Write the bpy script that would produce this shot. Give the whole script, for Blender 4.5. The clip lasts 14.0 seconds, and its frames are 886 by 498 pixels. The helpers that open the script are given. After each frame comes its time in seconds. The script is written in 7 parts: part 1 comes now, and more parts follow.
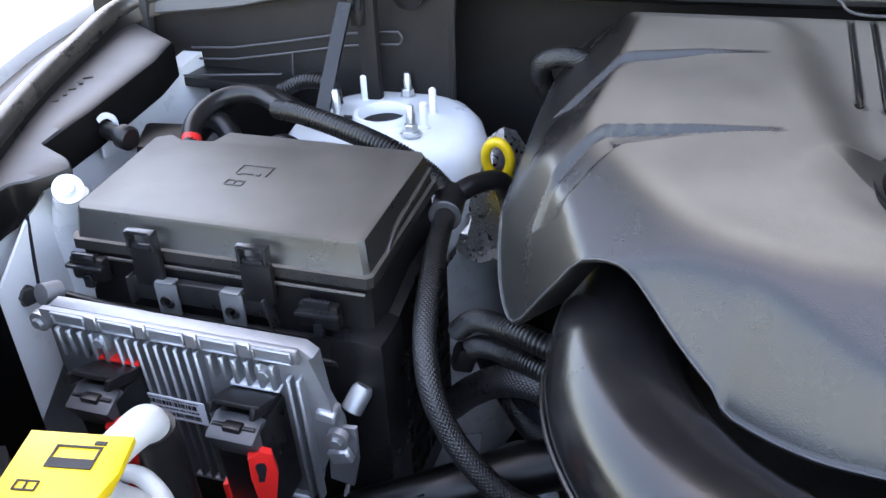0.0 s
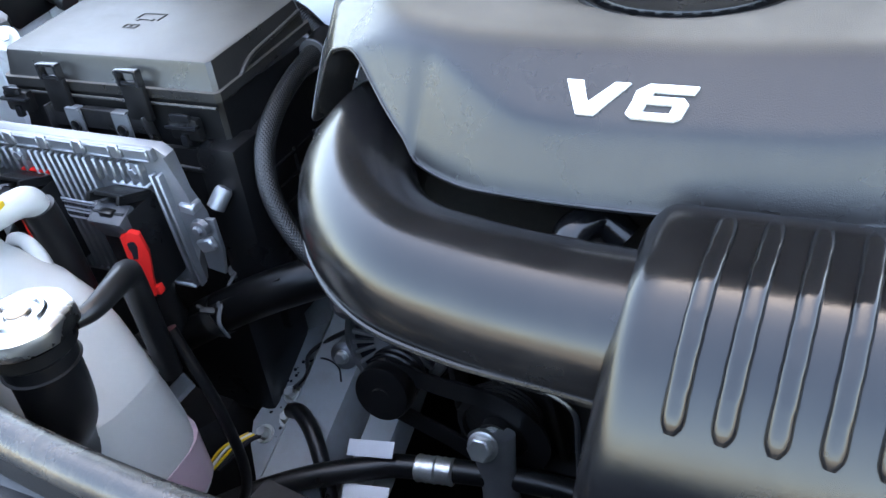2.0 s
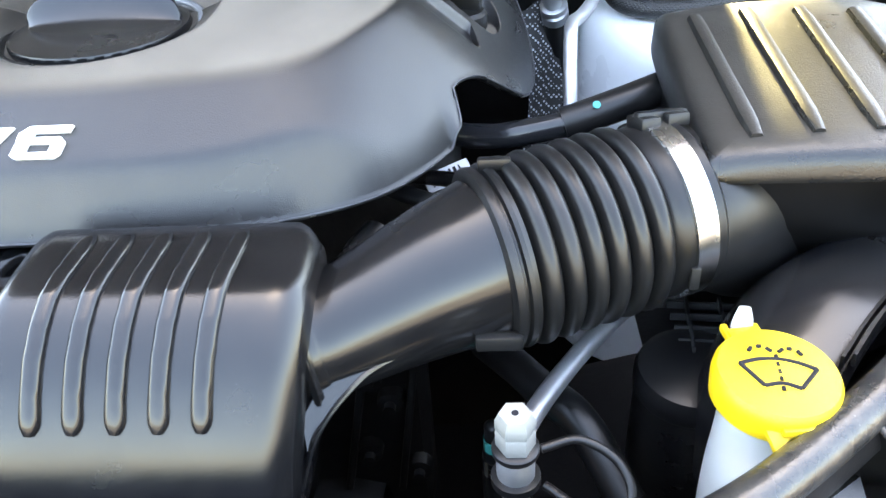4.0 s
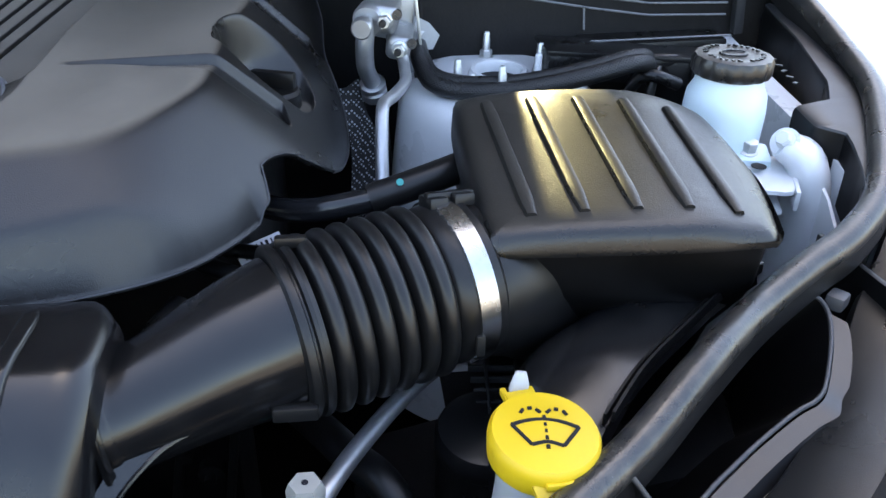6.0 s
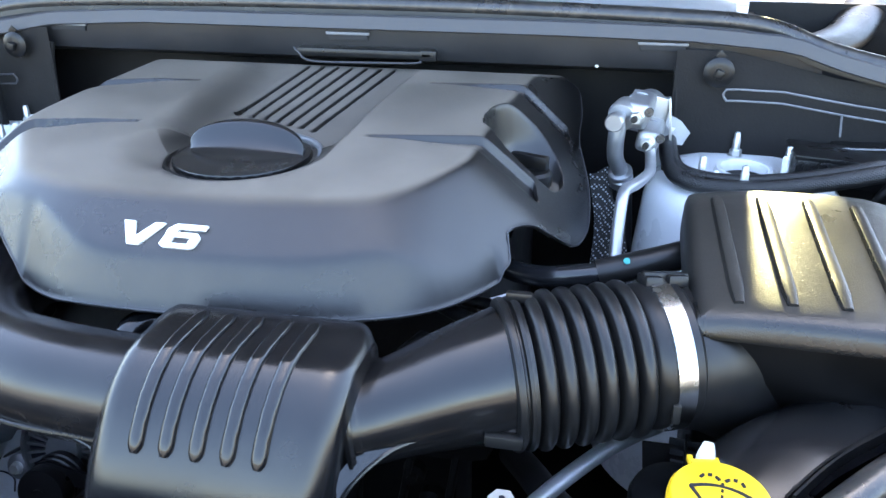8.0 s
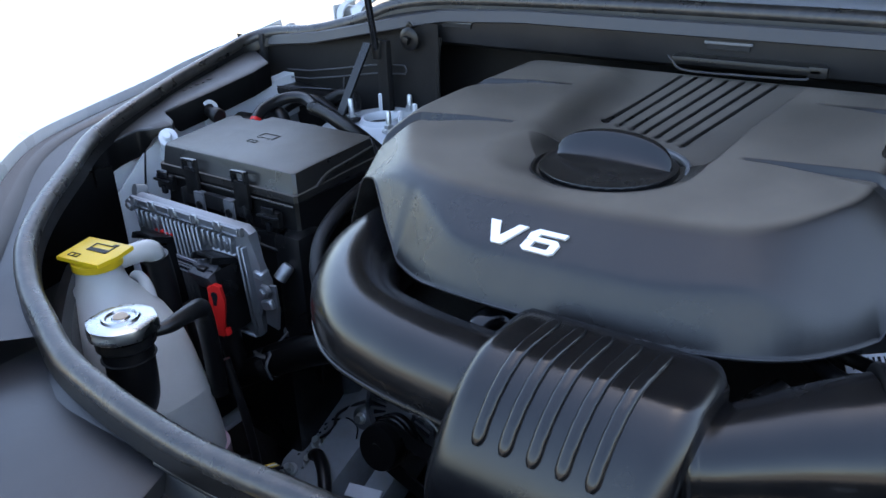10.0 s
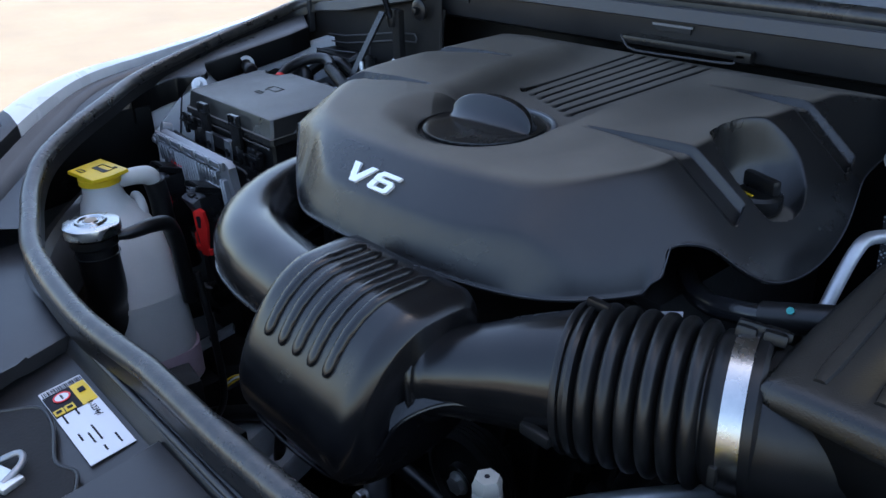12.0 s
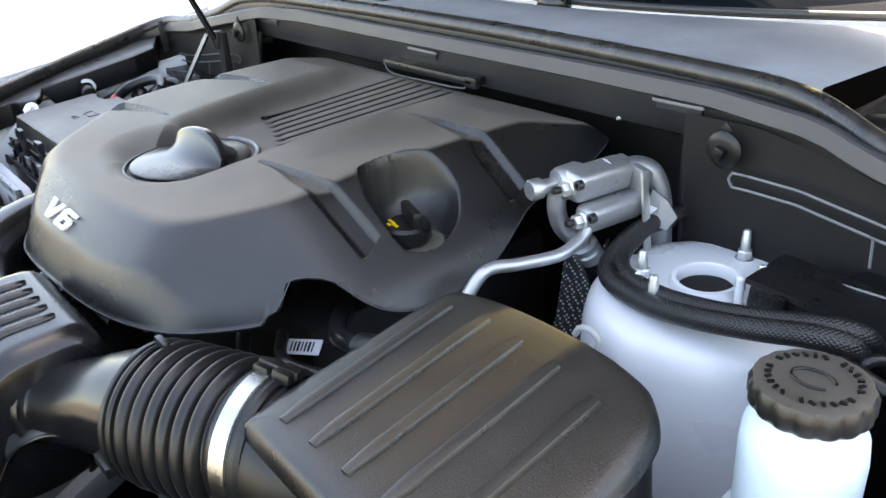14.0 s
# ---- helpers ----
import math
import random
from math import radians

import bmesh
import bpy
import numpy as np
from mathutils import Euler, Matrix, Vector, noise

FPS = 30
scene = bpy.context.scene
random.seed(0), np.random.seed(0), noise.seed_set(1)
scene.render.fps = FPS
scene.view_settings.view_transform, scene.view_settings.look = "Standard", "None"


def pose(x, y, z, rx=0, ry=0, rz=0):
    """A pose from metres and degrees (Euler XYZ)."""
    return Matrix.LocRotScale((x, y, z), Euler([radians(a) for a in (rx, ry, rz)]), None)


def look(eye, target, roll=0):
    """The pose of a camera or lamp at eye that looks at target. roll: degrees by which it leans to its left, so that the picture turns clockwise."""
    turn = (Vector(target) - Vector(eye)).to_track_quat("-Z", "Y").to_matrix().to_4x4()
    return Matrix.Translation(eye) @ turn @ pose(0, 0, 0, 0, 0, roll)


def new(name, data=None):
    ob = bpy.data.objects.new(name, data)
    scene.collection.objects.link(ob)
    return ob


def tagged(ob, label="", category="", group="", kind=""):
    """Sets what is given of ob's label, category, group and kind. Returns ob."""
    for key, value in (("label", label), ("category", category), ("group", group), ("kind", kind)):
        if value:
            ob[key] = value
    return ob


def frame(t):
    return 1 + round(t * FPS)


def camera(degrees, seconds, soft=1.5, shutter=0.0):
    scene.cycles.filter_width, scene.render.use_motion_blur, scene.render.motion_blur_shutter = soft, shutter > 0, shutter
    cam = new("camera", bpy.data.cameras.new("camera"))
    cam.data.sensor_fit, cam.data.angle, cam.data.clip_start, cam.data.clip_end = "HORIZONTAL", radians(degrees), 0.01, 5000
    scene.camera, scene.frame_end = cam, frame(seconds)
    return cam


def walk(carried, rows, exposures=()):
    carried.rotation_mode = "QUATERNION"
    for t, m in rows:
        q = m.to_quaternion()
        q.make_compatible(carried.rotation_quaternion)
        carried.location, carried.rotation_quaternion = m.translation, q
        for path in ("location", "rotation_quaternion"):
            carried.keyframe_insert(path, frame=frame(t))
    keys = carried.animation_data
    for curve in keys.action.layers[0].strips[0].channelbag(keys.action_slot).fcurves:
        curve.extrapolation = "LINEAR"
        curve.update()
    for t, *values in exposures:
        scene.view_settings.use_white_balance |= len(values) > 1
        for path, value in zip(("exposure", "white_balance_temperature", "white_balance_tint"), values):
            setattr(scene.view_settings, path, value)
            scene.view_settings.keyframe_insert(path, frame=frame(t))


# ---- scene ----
cam = camera(56.9, 14.0)
PATH = [
    (0, (-0.167, 0.018, 1.384), (-0.724, 1.66, 0.386), -2.4),
    (0.5, (-0.136, -0.003, 1.373), (-0.77, 1.578, 0.325), -3.7),
    (1, (-0.07, -0.02, 1.365), (-0.81, 1.476, 0.264), -5.9),
    (1.5, (0.013, -0.033, 1.358), (-0.771, 1.442, 0.258), -6.7),
    (2, (0.101, -0.045, 1.34), (-0.66, 1.421, 0.212), -7.4),
    (2.5, (0.181, -0.049, 1.341), (-0.457, 1.471, 0.208), -8.3),
    (3, (0.232, -0.052, 1.337), (-0.203, 1.544, 0.214), -6.7),
    (3.5, (0.268, -0.053, 1.34), (-0.013, 1.581, 0.223), -5.4),
    (4, (0.302, -0.063, 1.347), (0.185, 1.596, 0.236), -4.0),
    (6.5, (0.342, -0.084, 1.375), (0.582, 1.66, 0.427), 1.5),
    (7, (0.338, -0.077, 1.384), (0.498, 1.703, 0.488), 0.5),
    (7.5, (0.343, -0.114, 1.402), (0.208, 1.686, 0.542), -1.4),
    (8, (0.364, -0.168, 1.402), (-0.023, 1.611, 0.572), -0.3),
    (8.5, (0.347, -0.214, 1.413), (-0.28, 1.513, 0.623), -0.2),
    (9, (0.32, -0.222, 1.42), (-0.499, 1.429, 0.642), -1.0),
    (11.5, (0.503, -0.057, 1.408), (-0.82, 1.154, 0.523), -2.5),
    (12, (0.627, -0.059, 1.416), (-0.742, 1.12, 0.558), -1.7),
    (12.5, (0.709, -0.026, 1.417), (-0.655, 1.162, 0.564), -0.1),
    (13, (0.756, 0.051, 1.412), (-0.59, 1.234, 0.524), 2.0),
    (13.5, (0.795, 0.19, 1.446), (-0.54, 1.374, 0.544), 1.4),
    (14, (0.873, 0.198, 1.452), (-0.53, 1.324, 0.578), -3.6),
]
# seconds, stops, kelvin, tint
EXPOSURES = [(0.0, 3.75, 8200, 16), (1.0, 3.65, 7800, 13), (1.5, 3.6, 7600, 10), (3.0, 4.45, 7900, 10), (3.5, 4.5, 8000, 10), (4.0, 4.3, 8400, 10), (6.5, 2.68, 7100, 12), (7.0, 2.85, 6900, 10), (8.0, 3.64, 6850, 10), (8.5, 3.8, 7100, 11), (9.0, 3.38, 7000, 11),
             (11.5, 1.9, 6600, 11), (12.5, 1.9, 6500, 10), (13.0, 3.42, 7900, 11), (13.5, 3.7, 8500, 13), (14.0, 3.13, 8800, 13)]
walk(cam, [(t, look(eye, target, roll)) for t, eye, target, roll in PATH], EXPOSURES)

# ---- world and sun ----
SUN_ELEVATION, SUN_TURN = 68.0, 4.0     # degrees up; degrees from straight behind the car towards its left side
world = bpy.data.worlds.new("sky")
scene.world = world
world.use_nodes = True
wn = world.node_tree.nodes
sky = wn.new("ShaderNodeTexSky")
sky.sky_type = "NISHITA"
sky.sun_disc = False
sky.sun_elevation = radians(SUN_ELEVATION)
sky.sun_rotation = radians(SUN_TURN)
sky.air_density, sky.dust_density = 1.0, 1.5
world.node_tree.links.new(sky.outputs[0], wn["Background"].inputs[0])
wn["Background"].inputs[1].default_value = 0.15

sun_lamp = bpy.data.lights.new("sun", "SUN")
sun_lamp.energy, sun_lamp.angle, sun_lamp.color = 4.0, radians(0.6), (1.0, 0.93, 0.80)
sun = new("sun", sun_lamp)
sun_from = Vector((math.sin(radians(SUN_TURN)) * math.cos(radians(SUN_ELEVATION)),
                   math.cos(radians(SUN_TURN)) * math.cos(radians(SUN_ELEVATION)), math.sin(radians(SUN_ELEVATION))))
sun.matrix_world = look(sun_from * 20, (0, 0.5, 1.1))


# spot lamp added for the sun's windscreen reflection, low under the hood's rear edge on to the air filter box
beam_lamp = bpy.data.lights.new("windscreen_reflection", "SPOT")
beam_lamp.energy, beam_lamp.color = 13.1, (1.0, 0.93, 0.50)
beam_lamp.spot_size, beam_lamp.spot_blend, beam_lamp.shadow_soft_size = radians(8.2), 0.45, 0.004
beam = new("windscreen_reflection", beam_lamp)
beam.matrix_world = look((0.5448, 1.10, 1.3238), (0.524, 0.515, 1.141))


# ---- materials ----
def material(name, color, rough=0.5, metal=0.0, grain=0.0, grain_size=900.0, wear=0.0, wear_color=(0.3, 0.27, 0.22),
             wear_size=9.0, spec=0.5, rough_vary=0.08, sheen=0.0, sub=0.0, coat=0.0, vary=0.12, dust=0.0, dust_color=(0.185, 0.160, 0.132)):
    """Principled surface with colour drift at two scales, dust or stains in patches, roughness drift and fine relief."""
    m = bpy.data.materials.new(name)
    m.use_nodes = True
    nt = m.node_tree
    p = nt.nodes["Principled BSDF"]
    link = nt.links.new
    co = nt.nodes.new("ShaderNodeTexCoord")

    def noise_node(size, detail, rough_n=0.6):
        n = nt.nodes.new("ShaderNodeTexNoise")
        n.inputs["Scale"].default_value, n.inputs["Detail"].default_value, n.inputs["Roughness"].default_value = size, detail, rough_n
        link(co.outputs["Object"], n.inputs["Vector"])
        return n

    def ramp(src, lo, hi, a, b):
        r = nt.nodes.new("ShaderNodeMapRange")
        r.inputs[1].default_value, r.inputs[2].default_value, r.inputs[3].default_value, r.inputs[4].default_value = lo, hi, a, b
        link(src, r.inputs[0])
        return r.outputs[0]

    def mix(fac, a, b):
        x = nt.nodes.new("ShaderNodeMix")
        x.data_type = "RGBA"
        for socket, v in ((x.inputs[0], fac), (x.inputs[6], a), (x.inputs[7], b)):
            if isinstance(v, (int, float)):
                socket.default_value = v
            elif isinstance(v, tuple):
                socket.default_value = (*v[:3], 1)
            else:
                link(v, socket)
        return x.outputs[2]

    large, fine = noise_node(wear_size, 6), noise_node(wear_size * 14, 3)
    dark = tuple(c * (1 - vary) for c in color)
    lite = tuple(min(1, c * (1 + vary)) for c in color)
    base = mix(ramp(large.outputs[0], 0.35, 0.65, 0, 1), dark, lite)
    base = mix(ramp(fine.outputs[0], 0.3, 0.7, 0, 0.35), base, tuple(c * (1 - vary) for c in color))
    if wear:
        patch = noise_node(wear_size * 2.3, 8, 0.7)
        base = mix(ramp(patch.outputs[0], 0.45, 0.75, 0, wear), base, wear_color)
    rough_out = ramp(large.outputs[0], 0.3, 0.7, max(0.02, rough - rough_vary), min(1, rough + rough_vary))
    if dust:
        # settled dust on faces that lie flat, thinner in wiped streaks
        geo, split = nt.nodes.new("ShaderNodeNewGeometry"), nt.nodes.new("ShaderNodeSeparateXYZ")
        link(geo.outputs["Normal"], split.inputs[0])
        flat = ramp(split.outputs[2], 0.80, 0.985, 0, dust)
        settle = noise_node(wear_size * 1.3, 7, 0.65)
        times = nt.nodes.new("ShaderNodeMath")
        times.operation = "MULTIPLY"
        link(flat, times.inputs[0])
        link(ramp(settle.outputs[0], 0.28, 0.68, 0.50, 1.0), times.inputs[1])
        # dust tone kept pale, putting extra brightness into tops that came out dark
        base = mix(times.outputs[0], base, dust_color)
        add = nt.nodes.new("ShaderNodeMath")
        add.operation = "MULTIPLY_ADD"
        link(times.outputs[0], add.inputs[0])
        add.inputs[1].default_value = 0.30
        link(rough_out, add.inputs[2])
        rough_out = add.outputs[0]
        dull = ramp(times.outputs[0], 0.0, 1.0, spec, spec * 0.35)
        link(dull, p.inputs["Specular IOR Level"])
    link(base, p.inputs["Base Color"])
    link(rough_out, p.inputs["Roughness"])
    p.inputs["Metallic"].default_value = metal
    p.inputs["Specular IOR Level"].default_value = spec
    p.inputs["Coat Weight"].default_value = coat
    p.inputs["Coat Roughness"].default_value = 0.08
    p.inputs["Subsurface Weight"].default_value = sub
    if sub:
        p.inputs["Subsurface Radius"].default_value = (0.02, 0.02, 0.02)
    if grain:
        g = noise_node(grain_size, 2)
        b = nt.nodes.new("ShaderNodeBump")
        b.inputs["Strength"].default_value, b.inputs["Distance"].default_value = grain, 0.0006
        link(g.outputs[0], b.inputs["Height"])
        link(b.outputs[0], p.inputs["Normal"])
    return m


def braid_material(name, color, pitch=0.004, rough=0.5):
    """Woven sleeve: two crossing diagonal waves along the tube's own UV, in metres."""
    m = material(name, color, rough, grain=0)
    nt = m.node_tree
    link = nt.links.new
    p = nt.nodes["Principled BSDF"]
    uv = nt.nodes.new("ShaderNodeUVMap")
    heights = []
    for turn in (45, -45):
        mp = nt.nodes.new("ShaderNodeMapping")
        mp.inputs["Rotation"].default_value = (0, 0, radians(turn))
        mp.inputs["Scale"].default_value = (1 / pitch, 1 / pitch, 1)
        w = nt.nodes.new("ShaderNodeTexWave")
        w.inputs["Scale"].default_value, w.inputs["Distortion"].default_value = 0.32, 0.0
        link(uv.outputs[0], mp.inputs[0])
        link(mp.outputs[0], w.inputs["Vector"])
        heights.append(w.outputs["Fac"])
    mx = nt.nodes.new("ShaderNodeMath")
    mx.operation = "MAXIMUM"
    link(heights[0], mx.inputs[0])
    link(heights[1], mx.inputs[1])
    b = nt.nodes.new("ShaderNodeBump")
    b.inputs["Strength"].default_value, b.inputs["Distance"].default_value = 1.0, 0.0005
    link(mx.outputs[0], b.inputs["Height"])
    link(b.outputs[0], p.inputs["Normal"])
    return m


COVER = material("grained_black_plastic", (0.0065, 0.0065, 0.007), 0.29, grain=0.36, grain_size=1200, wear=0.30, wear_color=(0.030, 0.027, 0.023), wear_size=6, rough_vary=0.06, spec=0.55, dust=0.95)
DUCT = material("satin_black_plastic", (0.006, 0.006, 0.0068), 0.225, grain=0.08, grain_size=700, wear=0.22, wear_color=(0.03, 0.028, 0.025), wear_size=14, rough_vary=0.075, spec=0.47)
PLASTIC = material("matte_black_plastic", (0.006, 0.006, 0.0065), 0.32, grain=0.25, grain_size=1300, wear=0.20, wear_color=(0.03, 0.028, 0.025), wear_size=14, spec=0.36)
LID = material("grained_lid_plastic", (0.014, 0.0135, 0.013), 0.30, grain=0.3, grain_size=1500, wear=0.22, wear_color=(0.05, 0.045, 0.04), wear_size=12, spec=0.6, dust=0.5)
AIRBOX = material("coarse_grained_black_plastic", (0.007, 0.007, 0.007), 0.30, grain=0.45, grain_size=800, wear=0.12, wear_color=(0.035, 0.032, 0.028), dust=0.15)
RUBBER = material("black_rubber", (0.007, 0.007, 0.0075), 0.34, grain=0.15, grain_size=700, wear=0.20, wear_color=(0.022, 0.020, 0.018), wear_size=20, spec=0.38)
SEAL = material("weathered_rubber_seal", (0.018, 0.0178, 0.0178), 0.30, grain=0.40, grain_size=420, wear=0.55, wear_color=(0.085, 0.074, 0.060), wear_size=26, spec=0.65)
GREYTRIM = material("dark_grey_trim_plastic", (0.013, 0.0135, 0.015), 0.36, grain=0.2, grain_size=900, wear=0.2, wear_color=(0.045, 0.042, 0.04))
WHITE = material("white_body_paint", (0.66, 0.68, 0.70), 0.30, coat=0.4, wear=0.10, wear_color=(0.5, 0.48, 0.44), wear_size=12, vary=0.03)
# dusty white, taken darker still to put the bay's shade into the paint
DUSTYSHADEWHITE = material("dusty_shaded_white_paint", (0.27, 0.285, 0.30), 0.42, wear=0.5, wear_color=(0.22, 0.20, 0.17), wear_size=18, vary=0.06)
CASTALU = material("cast_aluminium", (0.31, 0.32, 0.335), 0.50, metal=0.85, grain=0.4, grain_size=900, wear=0.2, wear_color=(0.3, 0.3, 0.3), wear_size=20)
ALU = material("drawn_aluminium", (0.43, 0.44, 0.455), 0.42, metal=0.85, grain=0.1, wear=0.15, wear_color=(0.4, 0.4, 0.4), wear_size=30)
STEEL = material("bright_steel", (0.50, 0.50, 0.495), 0.27, metal=1.0, wear=0.15, wear_color=(0.35, 0.33, 0.3), wear_size=30)
ZINC = material("zinc_plated_steel", (0.62, 0.63, 0.62), 0.38, metal=0.85, wear=0.2, wear_color=(0.4, 0.38, 0.33), wear_size=40)
YELLOW = material("yellow_plastic", (0.64, 0.42, 0.012), 0.40, grain=0.1, wear=0.12, wear_color=(0.45, 0.32, 0.05), wear_size=25, vary=0.04)
RED = material("red_plastic", (0.70, 0.018, 0.015), 0.35, vary=0.05)
NATURAL = material("translucent_white_plastic", (0.47, 0.475, 0.46), 0.36, sub=0.35, wear=0.15, wear_color=(0.55, 0.52, 0.46), wear_size=16, vary=0.04)
PALEBLUE = material("pale_blue_translucent_plastic", (0.62, 0.74, 0.79), 0.35, sub=0.35, wear=0.1, wear_color=(0.5, 0.55, 0.55), wear_size=16, vary=0.03)
PINK = material("pink_coolant_behind_plastic", (0.50, 0.37, 0.41), 0.38, sub=0.3, vary=0.05)
PAPER = material("white_label", (0.58, 0.59, 0.62), 0.4, vary=0.02)
INK = material("dark_print", (0.012, 0.012, 0.016), 0.6, vary=0.02, spec=0.15)
SILVER = material("silver_letter", (0.86, 0.87, 0.88), 0.32, metal=0.35, vary=0.02)
FIRE = material("black_firewall_liner", (0.009, 0.0085, 0.0085), 0.62, grain=0.5, grain_size=300, wear=0.25, wear_color=(0.025, 0.023, 0.021), wear_size=9, spec=0.2)
IRON = material("oily_cast_iron", (0.016, 0.0155, 0.015), 0.5, metal=0.4, grain=0.6, grain_size=250, wear=0.35, wear_color=(0.05, 0.043, 0.036), wear_size=22)
COWLGREY = material("grey_cowl_plastic", (0.022, 0.0225, 0.024), 0.6, grain=0.3, wear=0.2, wear_color=(0.04, 0.038, 0.035), wear_size=10, spec=0.25)
DARKGLOSS = material("gloss_black_plastic", (0.010, 0.0105, 0.012), 0.20, wear=0.08, wear_color=(0.06, 0.06, 0.06), wear_size=12)
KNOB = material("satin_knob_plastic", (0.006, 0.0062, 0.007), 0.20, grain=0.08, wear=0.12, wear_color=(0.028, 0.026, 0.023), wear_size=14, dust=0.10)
FOIL = material("woven_heat_foil", (0.5, 0.5, 0.5), 0.3, metal=0.9, grain=1.0, grain_size=260, wear=0.6, wear_color=(0.02, 0.02, 0.02), wear_size=160)
# black plastic taken darker, shade put into the colour of recessed parts
SHADEBLACK = material("shade_darkened_plastic", (0.0026, 0.0026, 0.0028), 0.34, grain=0.15, wear=0.12, wear_color=(0.010, 0.0095, 0.009), wear_size=14, spec=0.25)
# black trim lifted to grey, the ledge's lit top put into colour
LITTRIM = material("lit_tone_trim_plastic", (0.024, 0.0245, 0.026), 0.38, grain=0.25, wear=0.3, wear_color=(0.05, 0.046, 0.04), wear_size=14)
COWLPALE = material("pale_grey_cowl_plastic", (0.34, 0.345, 0.36), 0.70, grain=0.3, wear=0.25, wear_color=(0.26, 0.25, 0.235), wear_size=10, spec=0.12)
LINER = material("grey_hood_liner", (0.035, 0.034, 0.033), 0.8, grain=0.4, grain_size=200, vary=0.1)
CAPWHITE = material("ivory_plastic", (0.24, 0.235, 0.215), 0.42, vary=0.05)
# pale grey that puts glossy edge highlights into the colour
EDGEGLINT = material("glint_pale_plastic_edge", (0.15, 0.155, 0.165), 0.32, wear=0.3, wear_color=(0.05, 0.05, 0.05), wear_size=30)
BANDGREY = material("mid_grey_plastic", (0.040, 0.041, 0.046), 0.45, grain=0.3, wear=0.3, wear_color=(0.07, 0.06, 0.05), wear_size=12)
TIEGREY = material("grey_nylon", (0.075, 0.078, 0.082), 0.55, spec=0.25)
TEAL = material("teal_tape", (0.02, 0.32, 0.30), 0.5)
DARKSTEEL = material("dark_spring_steel", (0.10, 0.10, 0.105), 0.32, metal=0.9, wear=0.2, wear_color=(0.2, 0.18, 0.16), wear_size=40)
BRASS = material("brown_rivet", (0.30, 0.22, 0.15), 0.4, metal=0.7)
BRAID = braid_material("black_braided_sleeve", (0.009, 0.009, 0.0095), 0.0027, 0.32)
DIRT = material("pale_dry_dirt", (0.146, 0.127, 0.104), 0.9, grain=1.0, grain_size=40, wear=0.5, wear_color=(0.15, 0.12, 0.085), wear_size=1.2, vary=0.15)
GLASS = bpy.data.materials.new("windscreen_glass")
GLASS.use_nodes = True
GLASS.node_tree.nodes["Principled BSDF"].inputs["Base Color"].default_value = (0.008, 0.010, 0.014, 1)
GLASS.node_tree.nodes["Principled BSDF"].inputs["Roughness"].default_value = 0.03
GLASS.node_tree.nodes["Principled BSDF"].inputs["Specular IOR Level"].default_value = 0.2
GLASS.node_tree.nodes["Principled BSDF"].inputs["Transmission Weight"].default_value = 0.25


# ---- building helpers ----
def thing(name, base, label, category, group="", kind=""):
    ob = new(name)
    ob.empty_display_size = 0.05
    ob.location = base
    return tagged(ob, label, category, group, kind)


def part(name, bm, mat, parent=None, label="", smooth=True, angle=40):
    """One mesh object from a bmesh in world metres, under a thing or a part."""
    me = bpy.data.meshes.new(name)
    bmesh.ops.recalc_face_normals(bm, faces=bm.faces)
    root = parent
    while root is not None and root.parent is not None:
        root = root.parent
    if root is not None:
        bmesh.ops.translate(bm, verts=bm.verts, vec=-root.location)
    bm.to_mesh(me)
    bm.free()
    me.materials.append(mat)
    if smooth:
        me.shade_smooth()
        me.set_sharp_from_angle(angle=radians(angle))
    ob = new(name, me)
    if parent is not None:
        ob.parent = parent
    return tagged(ob, label)


def solo(name, bm, mat, label, category, group="", kind="", smooth=True, angle=40):
    """A thing that is a single mesh."""
    return tagged(part(name, bm, mat, None, "", smooth, angle), label, category, group, kind)


def glide(points, n=8):
    """A smooth line through the points."""
    p = np.array(points, float)
    p = np.vstack([2 * p[0] - p[1], p, 2 * p[-1] - p[-2]])
    out = []
    for i in range(1, len(p) - 2):
        for k in range(n):
            t = k / n
            out.append(0.5 * (2 * p[i] + (p[i + 1] - p[i - 1]) * t + (2 * p[i - 1] - 5 * p[i] + 4 * p[i + 1] - p[i + 2]) * t * t
                              + (3 * p[i] - p[i - 1] - 3 * p[i + 1] + p[i + 2]) * t ** 3))
    out.append(p[-2])
    return np.array(out)


